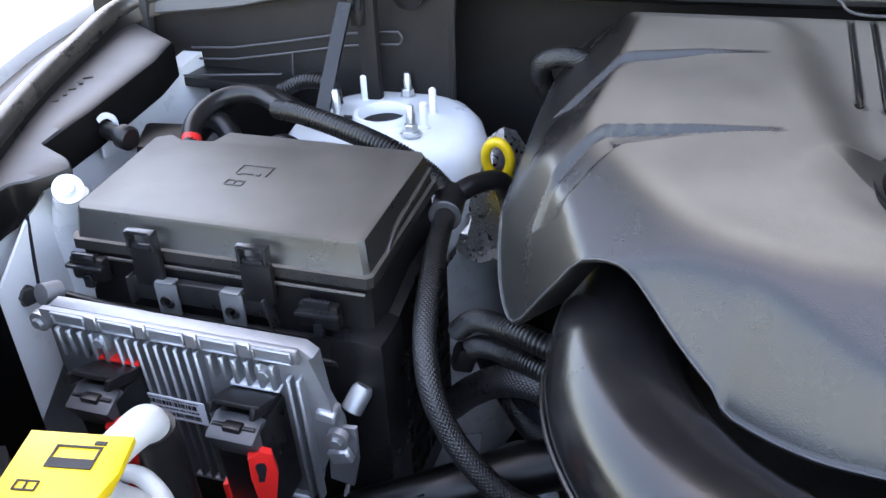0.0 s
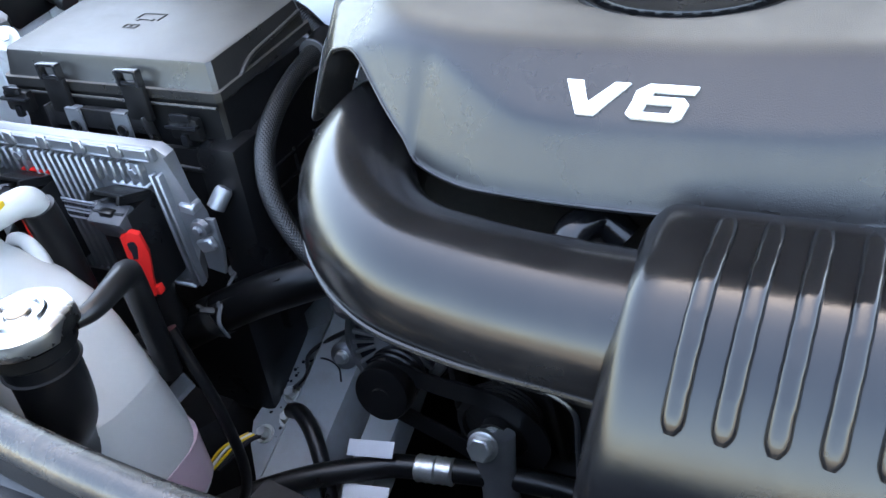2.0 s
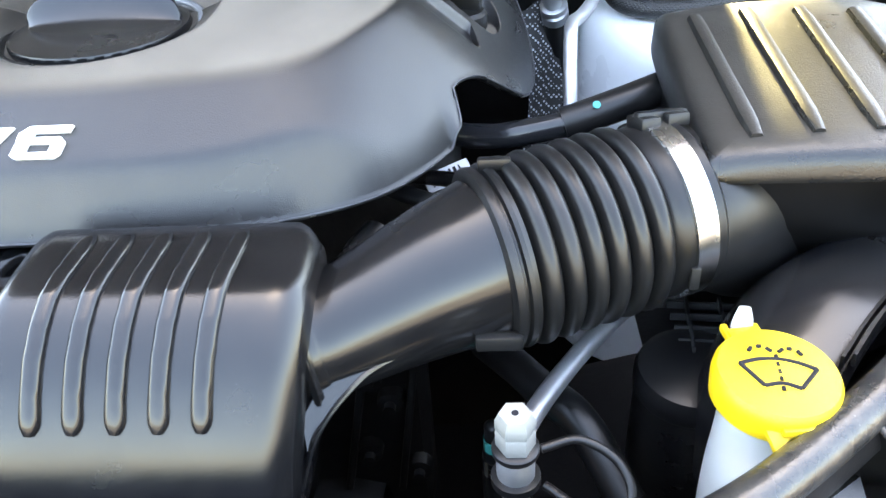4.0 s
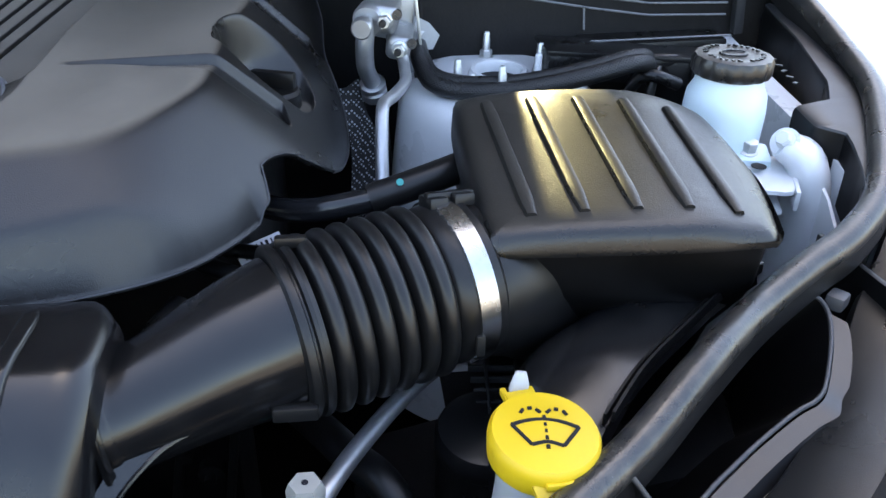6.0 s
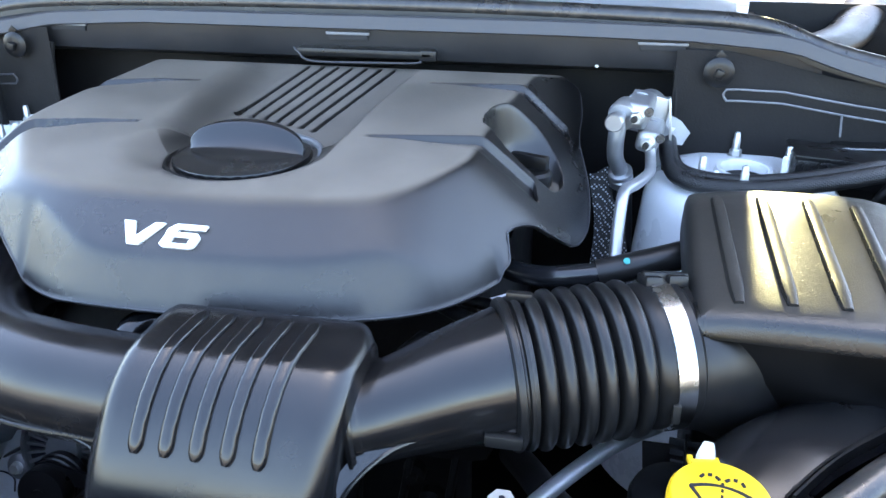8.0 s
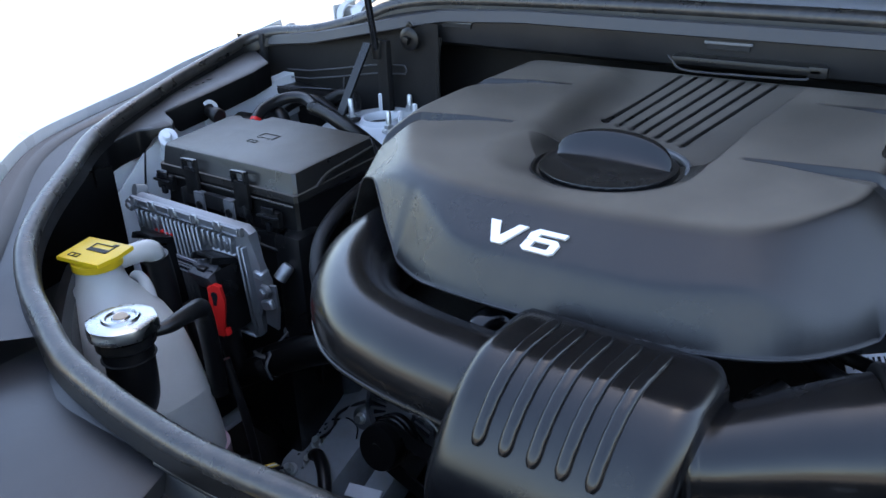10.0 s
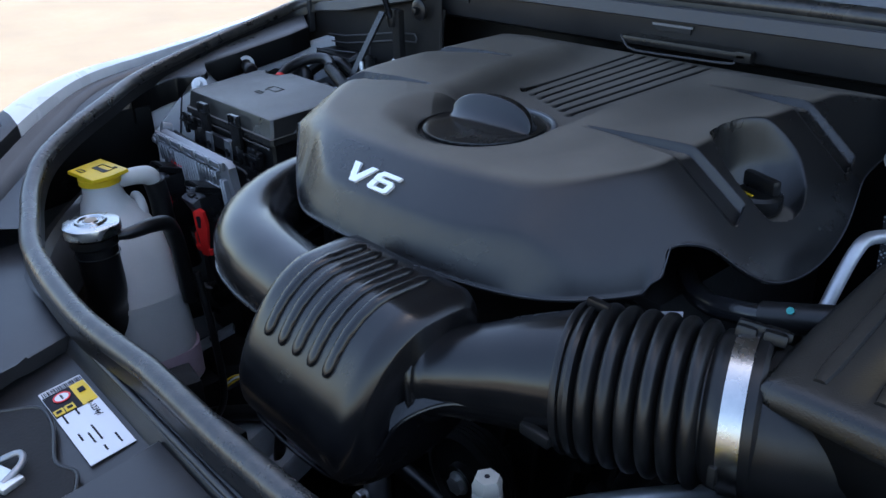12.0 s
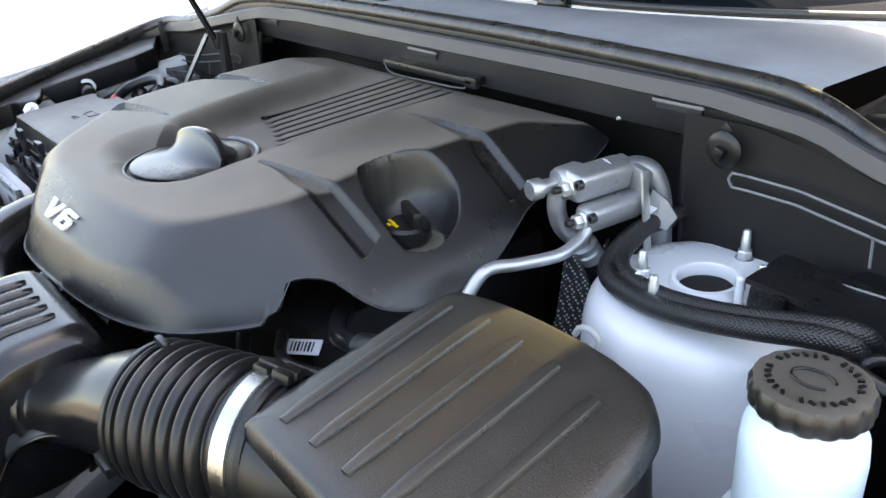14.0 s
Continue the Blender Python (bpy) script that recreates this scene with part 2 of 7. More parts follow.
def sweep(points, radius, sides=16, n=8, caps=True, bm=None, squash=1.0, profile=None, up=None):
    """A tube along a smooth line. radius: a number or one a given point. profile: closed (a, b) pairs in place of the circle, in radii."""
    line = glide(points, n) if n > 1 else np.array(points, float)
    if isinstance(radius, (int, float)):
        rad = np.full(len(line), float(radius))
    else:
        rad = glide([(r, 0, 0) for r in radius], n)[:, 0] if n > 1 else np.array(radius, float)
    bm = bm or bmesh.new()
    uv = bm.loops.layers.uv.verify()
    tang = np.gradient(line, axis=0)
    tang /= np.linalg.norm(tang, axis=1)[:, None] + 1e-12
    ref = np.array(up if up is not None else (0, 0, 1.0), float)
    if up is None and abs(tang[0] @ ref) > 0.9:
        ref = np.array((0, 1.0, 0))
    side = np.cross(tang[0], ref)
    side /= np.linalg.norm(side)
    if profile is None:
        profile = [(math.cos(2 * math.pi * k / sides), squash * math.sin(2 * math.pi * k / sides)) for k in range(sides)]
    sides = len(profile)
    rings, run, runs = [], 0.0, []
    for i, p in enumerate(line):
        if up is not None:
            side = np.cross(tang[i], ref)
        else:
            side = side - tang[i] * (side @ tang[i])
        side /= np.linalg.norm(side) + 1e-12
        top = np.cross(side, tang[i])
        run += np.linalg.norm(line[i] - line[i - 1]) if i else 0.0
        runs.append(run)
        rings.append([bm.verts.new(p + rad[i] * (a * side + b * top)) for a, b in profile])
    around = 2 * math.pi * float(np.mean(rad))
    for i in range(len(rings) - 1):
        for k in range(sides):
            f = bm.faces.new((rings[i][k], rings[i][(k + 1) % sides], rings[i + 1][(k + 1) % sides], rings[i + 1][k]))
            for loop, (u, v) in zip(f.loops, ((k, i), (k + 1, i), (k + 1, i + 1), (k, i + 1))):
                loop[uv].uv = (u / sides * around, runs[v])
    if caps:
        bm.faces.new(rings[0])
        bm.faces.new(rings[-1])
    return bm


def lathe(profile, centre, sides=32, axis=(0, 0, 1), bm=None, caps=True):
    """A turned body: (radius, height) pairs about an axis through centre."""
    bm = bm or bmesh.new()
    turn = Vector((0, 0, 1)).rotation_difference(Vector(axis)).to_matrix()
    rings = []
    for r, h in profile:
        rings.append([bm.verts.new(Vector(centre) + turn @ Vector((max(r, 1e-4) * math.cos(2 * math.pi * k / sides), max(r, 1e-4) * math.sin(2 * math.pi * k / sides), h)))
                      for k in range(sides)])
    for a, b in zip(rings, rings[1:]):
        for k in range(sides):
            bm.faces.new((a[k], a[(k + 1) % sides], b[(k + 1) % sides], b[k]))
    if caps:
        bm.faces.new(rings[0])
        bm.faces.new(rings[-1])
    return bm


def block(size, centre, bevel=0.003, turn=(0, 0, 0), bm=None, segments=2):
    """A box with rounded edges. turn: degrees."""
    own = bmesh.new()
    bmesh.ops.create_cube(own, size=1.0)
    bmesh.ops.scale(own, vec=size, verts=own.verts)
    if bevel:
        bmesh.ops.bevel(own, geom=own.edges[:], offset=min(bevel, 0.45 * min(size)), segments=segments, profile=0.6, affect="EDGES")
    bmesh.ops.transform(own, matrix=pose(*centre, *turn), verts=own.verts)
    return merge(bm, own)


def merge(bm, own):
    if bm is None:
        return own
    me = bpy.data.meshes.new("tmp")
    own.to_mesh(me)
    own.free()
    bm.from_mesh(me)
    bpy.data.meshes.remove(me)
    return bm


def plate(outline, thick, matrix=None, bevel=0.0, bm=None):
    """A flat sheet from an outline in x, y, with its top at z = 0 and its given thickness below."""
    own = bmesh.new()
    top = [own.verts.new((x, y, 0)) for x, y in outline]
    low = [own.verts.new((x, y, -thick)) for x, y in outline]
    own.faces.new(top)
    own.faces.new(low[::-1])
    n = len(top)
    for k in range(n):
        own.faces.new((top[k], low[k], low[(k + 1) % n], top[(k + 1) % n]))
    if bevel:
        rim = [e for e in own.edges if all(v in top for v in e.verts)]
        bmesh.ops.bevel(own, geom=rim, offset=bevel, segments=2, profile=0.6, affect="EDGES")
    if matrix is not None:
        bmesh.ops.transform(own, matrix=matrix, verts=own.verts)
    return merge(bm, own)


def loft(rings, closed=True, caps=True, bm=None):
    """A skin over rings of the same number of points."""
    bm = bm or bmesh.new()
    vs = [[bm.verts.new(p) for p in ring] for ring in rings]
    n = len(vs[0])
    for a, b in zip(vs, vs[1:]):
        for k in range(n if closed else n - 1):
            bm.faces.new((a[k], a[(k + 1) % n], b[(k + 1) % n], b[k]))
    if caps and closed:
        bm.faces.new(vs[0])
        bm.faces.new(vs[-1])
    return bm


def hexagon(centre, width, height, axis=(0, 0, 1), bm=None, flange=1.35):
    """A flanged hexagon head."""
    w = width / 2
    bm = lathe([(w * flange, 0), (w * flange, height * 0.18), (w * 1.08, height * 0.3)], centre, 20, axis, bm)
    return lathe([(w * 1.1, height * 0.25), (w * 1.1, height * 0.9), (w * 0.95, height)], centre, 6, axis, bm)


def ease(v, a, b):
    t = np.clip((v - a) / (b - a), 0, 1)
    return t * t * (3 - 2 * t)


def bolt(place, width, height, axis=(0, 0, 1), mat=None, label="zinc plated hexagon bolt head", group=""):
    return solo("bolt", hexagon(place, width, height, axis), mat or ZINC, label, "bolt", group)


# ---- ground ----
bm = bmesh.new()
bmesh.ops.create_grid(bm, x_segments=60, y_segments=60, size=400)
for v in bm.verts:
    v.co.z = 0.02 * noise.noise(v.co * 0.05) if v.co.length > 20 else 0.0
solo("ground", bm, DIRT, "pale dry dirt ground beside the parked car", "ground", kind="structure")

# ---- engine cover ----
OUTLINE = [(-0.135, 0.384), (-0.105, 0.368), (-0.07, 0.357), (-0.014, 0.354), (0.06, 0.357), (0.13, 0.363), (0.19, 0.378), (0.234, 0.402),
           (0.262, 0.438), (0.277, 0.466), (0.284, 0.480), (0.281, 0.487), (0.276, 0.492), (0.277, 0.500), (0.287, 0.516), (0.298, 0.530), (0.304, 0.534), (0.314, 0.540), (0.327, 0.552), (0.338, 0.580),
           (0.345, 0.63), (0.342, 0.69), (0.330, 0.735), (0.322, 0.76), (0.322, 0.85), (0.31, 0.91), (0.25, 0.93), (0.0, 0.93), (-0.23, 0.93),
           (-0.30, 0.91), (-0.318, 0.79), (-0.312, 0.70), (-0.307, 0.62), (-0.302, 0.56), (-0.295, 0.525), (-0.284, 0.494), (-0.273, 0.473), (-0.264, 0.465), (-0.250, 0.459),
           (-0.238, 0.452), (-0.224, 0.446), (-0.207, 0.440), (-0.187, 0.425), (-0.160, 0.402)]


def edge_plane(x, y, p, q, z0, slope, z1=None):
    """Height of a face that rises inwards from the edge p to q (with the inside on the left); z1: its height at q."""
    dx, dy = q[0] - p[0], q[1] - p[1]
    n = math.hypot(dx, dy)
    along = ((x - p[0]) * dx + (y - p[1]) * dy) / (n * n)
    return z0 + ((z1 if z1 is not None else z0) - z0) * along + slope * (-(x - p[0]) * dy + (y - p[1]) * dx) / n


def near_line(x, y, pts):
    """Distance to a broken line, and how far along it (0 to 1)."""
    best, along = np.full(np.shape(x), 9.0), np.zeros(np.shape(x))
    count = len(pts) - 1
    for i in range(count):
        (ax, ay), (bx, by) = pts[i], pts[i + 1]
        t = np.clip(((x - ax) * (bx - ax) + (y - ay) * (by - ay)) / ((bx - ax) ** 2 + (by - ay) ** 2), 0, 1)
        d = np.hypot(x - ax - t * (bx - ax), y - ay - t * (by - ay))
        along = np.where(d < best, (i + t) / count, along)
        best = np.minimum(best, d)
    return best, along


# rear edges of the four moulded grooves, from the middle outwards
GROOVES = [[(0.126, 0.560), (0.180, 0.566), (0.243, 0.573), (0.292, 0.588)], [(-0.108, 0.566), (-0.170, 0.560), (-0.226, 0.550), (-0.266, 0.506)],
           [(0.145, 0.745), (0.205, 0.748), (0.262, 0.752), (0.311, 0.762)], [(-0.115, 0.712), (-0.17, 0.708), (-0.233, 0.690), (-0.278, 0.640)]]
POCKET_TURN = [-180, -158, -140, -120, -95, -75, -55, -20, 10, 40, 65, 90, 115, 140, 160, 180]
POCKET_RIM = [0.047, 0.048, 0.041, 0.034, 0.028, 0.027, 0.029, 0.037, 0.049, 0.062, 0.068, 0.066, 0.062, 0.055, 0.049, 0.047]


FRONT_EDGE = OUTLINE[:10]
for _ in range(2):
    FRONT_EDGE = [FRONT_EDGE[0]] + [(a[0] * w + b[0] * (1 - w), a[1] * w + b[1] * (1 - w)) for a, b in zip(FRONT_EDGE, FRONT_EDGE[1:]) for w in (0.75, 0.25)] + [FRONT_EDGE[-1]]


def cover_height(x, y):
    def blend(parts, soft):
        return -soft * np.log(sum(np.exp(-(f - 1.1) / soft) for f in parts)) + 1.1

    # flat top: rises to the back, then levels out
    top = blend([1.159 + 0.11 * (y - 0.41), 1.1815 + 0.030 * (y - 0.60), 1.188 - 0.22 * np.maximum(0.0, y - 0.80)], 0.0012)
    # facets under the firm upper edge
    facets = [edge_plane(x, y, (-0.100, 0.4215), (0.100, 0.4215), 1.1605, 0.82), edge_plane(x, y, (0.060, 0.4195), (0.170, 0.437), 1.1610, 0.82),
              edge_plane(x, y, (0.164, 0.432), (0.210, 0.475), 1.1625, 0.85, 1.1670), edge_plane(x, y, (0.208, 0.470), (0.250, 0.545), 1.1670, 1.30, 1.1745),
              edge_plane(x, y, (-0.160, 0.446), (-0.100, 0.423), 1.1640, 0.80, 1.1610), edge_plane(x, y, (-0.198, 0.502), (-0.157, 0.444), 1.1700, 0.74, 1.1635),
              1.172 - 1.03 * (x - 0.243) + 0.15 * (y - 0.57), 1.136 + 0.9 * (x + 0.282)]
    # steeper band along the foot
    foot = [1.0795 + 2.35 * near_line(x, y, FRONT_EDGE)[0], edge_plane(x, y, (0.335, 0.56), (0.346, 0.66), 1.07, 1.7),
            edge_plane(x, y, (-0.189, 0.427), (-0.133, 0.383), 1.133, 2.0, 1.088), edge_plane(x, y, (-0.302, 0.56), (-0.271, 0.474), 1.092, 2.5, 1.059), edge_plane(x, y, (-0.318, 0.79), (-0.302, 0.56), 1.090, 2.0), 1.10 + 1.5 * (0.93 - y)]
    z = blend([blend(foot, 0.004) + 0.0025, blend(facets, 0.0050) + 0.0032, top], 0.0026)
    # bowl round the filler knob, and the valley with its ribs behind it
    floor = 1.1500 + 0.065 * (y - 0.53)
    d = np.hypot((x - 0.014) / 0.098, (y - 0.535) / 0.090)
    bowl = 1 - ease(d, 0.55, 1.08)
    d = np.hypot((x + 0.020) / 0.082, (y - 0.512) / 0.062)
    bowl = np.maximum(bowl, 1 - ease(d, 0.10, 1.10))
    left, right = -0.066 - 0.10 * (y - 0.55), 0.108 + 0.05 * (y - 0.55)
    valley = ease(x, left - 0.034, left + 0.034) * (1 - ease(x, right - 0.006, right + 0.004)) * ease(y, 0.535, 0.575)
    bowl = bowl * (1 - ease(x, right - 0.006, right + 0.004))
    m = np.maximum(bowl, valley)
    z = z * (1 - m) + np.minimum(z, floor) * m
    run = (y - 0.66) / 0.20
    for i in range(7):
        lane = -0.052 + 0.0178 * i + run * (0.010 + 0.0020 * i)
        start = 0.664 - 0.0036 * i - 0.0004 * i * i
        rib = np.exp(-((x - lane) / 0.0019) ** 2) * ease(y, start + 0.001, start + 0.006) * (1 - ease(y, 0.86, 0.88))
        z = z - 0.0034 * rib - 0.0034 * np.exp(-((x - lane) ** 2 + (y - start) ** 2) / 0.0040 ** 2)
    # grooves: a sharp rear wall, a ramp in front, opening into a round channel over the shoulder
    for pts in GROOVES:
        d, s = near_line(x, y, pts)
        px, py = [q[0] for q in pts], [q[1] for q in pts]
        line_y = np.interp(x, px, py) if px[-1] > px[0] else np.interp(x, px[::-1], py[::-1])
        front = y < line_y
        wide = 0.005 + 0.021 * ease(s, 0.10, 0.72)
        deep = 0.0022 + 0.0058 * ease(s, 0.02, 0.60)
        ramp = np.where(front, 1 - np.clip(d / wide, 0, 1), 1 - np.clip(d / 0.0028, 0, 1))
        chan = np.where(front, 1 - ease(d, wide * 0.62, wide * 1.0), 1 - np.clip(d / 0.0034, 0, 1))
        k = ease(s, 0.55, 0.72)
        z = z - deep * (ramp * (1 - k) + chan * k) * ease(s, 0.0, 0.05) * (1 - ease(s, 0.985, 1.0))
    # scooped pocket for the second cap
    dx, dy = x - 0.282, y - 0.628
    rim = np.interp(np.degrees(np.arctan2(dy, dx)), POCKET_TURN, POCKET_RIM)
    rho = np.hypot(dx, dy)
    inner = 0.0235 + 0.30 * (rim - 0.0235)
    wall = 1.1060 + 0.046 * np.clip((rho - inner) / (rim - inner + 1e-4), 0, 1) ** 1.3 * ease(rim, 0.024, 0.060)
    m = 1 - ease(rho / rim, 0.90, 1.02)
    return z * (1 - m) + np.minimum(z, wall) * m


def engine_cover():
    root = thing("engine_cover", (0.01, 0.62, 1.08), "black grained plastic engine cover with a dusty top and silver badge", "engine cover")
    cx, cy = 0.012, 0.62
    poly = np.array(OUTLINE)
    for _ in range(2):
        poly = np.stack([0.75 * poly + 0.25 * np.roll(poly, -1, 0), 0.25 * poly + 0.75 * np.roll(poly, -1, 0)], 1).reshape(-1, 2)
    a = np.unwrap(np.arctan2(poly[:, 1] - cy, poly[:, 0] - cx))
    r = np.hypot(poly[:, 0] - cx, poly[:, 1] - cy)
    order = np.argsort(a)
    turns, rings = 960, 250
    th = np.linspace(a.min(), a.min() + 2 * math.pi, turns, endpoint=False)
    rho = np.interp(th, a[order], r[order], period=2 * math.pi)
    s = np.linspace(0.02, 1, rings) ** 0.8
    X = cx + s[:, None] * rho * np.cos(th)
    Y = cy + s[:, None] * rho * np.sin(th)
    Z = cover_height(X, Y)
    loops = [(X[i], Y[i], Z[i]) for i in range(rings)]
    bx, by, bz = X[-1], Y[-1], Z[-1]
    ux, uy = np.cos(th), np.sin(th)
    loops += [(bx + 0.0012 * ux, by + 0.0012 * uy, bz - 0.001), (bx + 0.0012 * ux, by + 0.0012 * uy, bz - 0.0035),
              (bx - 0.002 * ux, by - 0.002 * uy, bz - 0.0045), (bx - 0.030 * ux, by - 0.030 * uy, bz - 0.004 + 0.012)]
    verts = np.vstack([np.stack(l, 1) for l in loops])
    n = len(loops)
    i, k = np.meshgrid(np.arange(n - 1), np.arange(turns), indexing="ij")
    faces = np.stack([i * turns + k, i * turns + (k + 1) % turns, (i + 1) * turns + (k + 1) % turns, (i + 1) * turns + k], -1).reshape(-1, 4)
    verts = np.vstack([verts, [[cx, cy, float(cover_height(np.array(cx), np.array(cy)))]]])
    me = bpy.data.meshes.new("shell")
    tris = [(len(verts) - 1, q, (q + 1) % turns) for q in range(turns)]
    me.from_pydata((verts - np.array(root.location)).tolist(), [], faces.tolist() + tris)
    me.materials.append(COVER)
    me.shade_smooth()
    me.set_sharp_from_angle(angle=radians(50))
    shell = new("shell", me)
    shell.parent = root
    step = 4
    edge = np.stack([bx + 0.0014 * ux, by + 0.0014 * uy, bz - 0.0012], 1)[::step]
    part("worn_edge", sweep(np.vstack([edge, edge[:1]]), 0.0007, 6, 1, caps=False), BANDGREY, root, "pale lower edge")
    return root


cover = engine_cover()


def on_cover(x, y, lift=0.0):
    return Vector((x, y, float(cover_height(np.array(float(x)), np.array(float(y)))) + lift))


# silver badge letters lie on the sloping front
def badge(root):
    o = on_cover(0.0065, 0.3845)
    ey = (on_cover(0.0065, 0.393) - on_cover(0.0065, 0.377)).normalized()
    ex = Vector((1, 0, 0))
    ez = ex.cross(ey).normalized()
    m = Matrix((( *ex, 0), (*ey, 0), (*ez, 0), (0, 0, 0, 1))).transposed()
    m.translation = o + ez * 0.0026 + ey * 0.0022
    m = m @ Matrix.Diagonal((0.95, 0.80, 1.0, 1.0))
    v = [(-0.0385, 0.0135), (-0.0275, 0.0135), (-0.0228, -0.0055), (-0.0080, 0.0135), (0.0015, 0.0135), (-0.0180, -0.0135), (-0.0290, -0.0135)]
    part("letter_v", plate(v, 0.003, m, 0.0008), SILVER, root, "silver raised letter V", smooth=False)
    # the 6: an outer body with a notch at the right and a slot in the bowl
    parts = [[(0.0055, 0.0075), (0.0130, 0.0135), (0.0415, 0.0135), (0.0390, 0.0080), (0.0160, 0.0080), (0.0145, 0.0040), (0.0340, 0.0040), (0.0370, 0.0000),
              (0.0340, -0.0105), (0.0300, -0.0135), (0.0045, -0.0135), (0.0012, -0.0105), (0.0040, -0.0010), (0.0127, -0.0010), (0.0104, -0.0085), (0.0268, -0.0085),
              (0.0286, -0.0012), (0.0128, -0.0012), (0.0042, 0.0000)]]
    part("digit_six", plate(parts[0], 0.003, m), SILVER, root, "silver raised digit 6", smooth=False)


badge(cover)


def filler_knob():
    c = (0.014, 0.533, 1.149)
    root = thing("oil_filler_cap", c, "large round black filler cap with a scooped oval grip", "filler cap")
    part("disc", lathe([(0.001, 0.0), (0.062, 0.0), (0.066, 0.002), (0.067, 0.006), (0.0655, 0.0095), (0.062, 0.0105), (0.030, 0.010), (0.001, 0.010)], c, 72), KNOB, root)
    part("collar_ring", lathe([(0.069, 0.0), (0.070, 0.006), (0.072, 0.008), (0.0745, 0.008), (0.076, 0.005), (0.076, 0.0)], c, 72), PLASTIC, root, "raised ring round the cap")
    # a full-width grip: an upright oval face hollowed in front, a rounded crest, a scooped back
    R, step = 0.0600, 0.0095
    rings = []
    for x in [R * math.sin(math.pi * k / 98) for k in range(-48, 49)]:
        oval = math.sqrt(max(0.0, 1 - (x / R) ** 2))
        high = 0.0270 * oval ** 0.75
        foot, face, crest, back = 0.007 - 0.036 * oval, 0.007 + 0.006 * oval, 0.007 + 0.019 * oval, 0.007 + 0.046 * oval
        ring = []
        for k in range(13):
            v = k / 12
            ring.append((foot + (face - foot) * v ** 0.50, high * v ** 1.45))
        for k in range(1, 8):
            v = k / 8
            ring.append((face + 0.001 * oval + (crest - face) * v, high + 0.0022 * oval * math.sin(math.pi * (0.25 + 0.75 * v))))
        for k in range(13):
            v = k / 12
            ring.append((crest + (back - crest) * v, high * (1 - v) ** 1.9))
        rings.append([(c[0] + x, c[1] + yy, c[2] + step + zz) for yy, zz in ring])
    part("grip", loft(rings, closed=False), KNOB, root, "satin black upright oval grip", angle=38)
    # crescent of the collar behind the cap, its highlight put in as pale colour
    part("rear_crescent", sweep([(c[0] + 0.0745 * math.cos(t), c[1] + 0.0745 * math.sin(t), c[2] + 0.008) for t in np.linspace(radians(5), radians(120), 14)], [0.0016] + [0.0032] * 12 + [0.0016], 10, 3), EDGEGLINT, root, "pale rear edge, highlight put into its colour")
    bm = None
    for k in range(15):
        a = radians(200 + 10 * k)
        bm = block((0.0065, 0.0020, 0.0024), (c[0] + 0.0658 * math.cos(a), c[1] + 0.0658 * math.sin(a), c[2] + 0.0076), 0, (0, 0, math.degrees(a) + 90), bm)
    part("rim_ribs", bm, KNOB, root)
    return root


filler_knob()


def second_cap():
    c = (0.281, 0.630, 1.110)
    root = thing("oil_plug", c, "small black cap with yellow print in the cover pocket", "cap")
    part("cap_body", lathe([(0.022, 0.0), (0.024, 0.003), (0.024, 0.015), (0.021, 0.018), (0.001, 0.018)], c, 32), PLASTIC, root)
    part("grip", block((0.042, 0.010, 0.016), (c[0], c[1] + 0.006, c[2] + 0.025), 0.004, (0, 0, -20)), PLASTIC, root)
    bm = None
    for dx, dy, w in ((-0.012, -0.010, 0.012), (-0.002, -0.013, 0.010), (-0.008, -0.016, 0.006)):
        bm = block((w, 0.003, 0.0008), (c[0] + dx, c[1] + dy, c[2] + 0.0184), 0, (0, 0, -10), bm)
    part("printed_marks", bm, YELLOW, root, "yellow printed oil symbol")


second_cap()

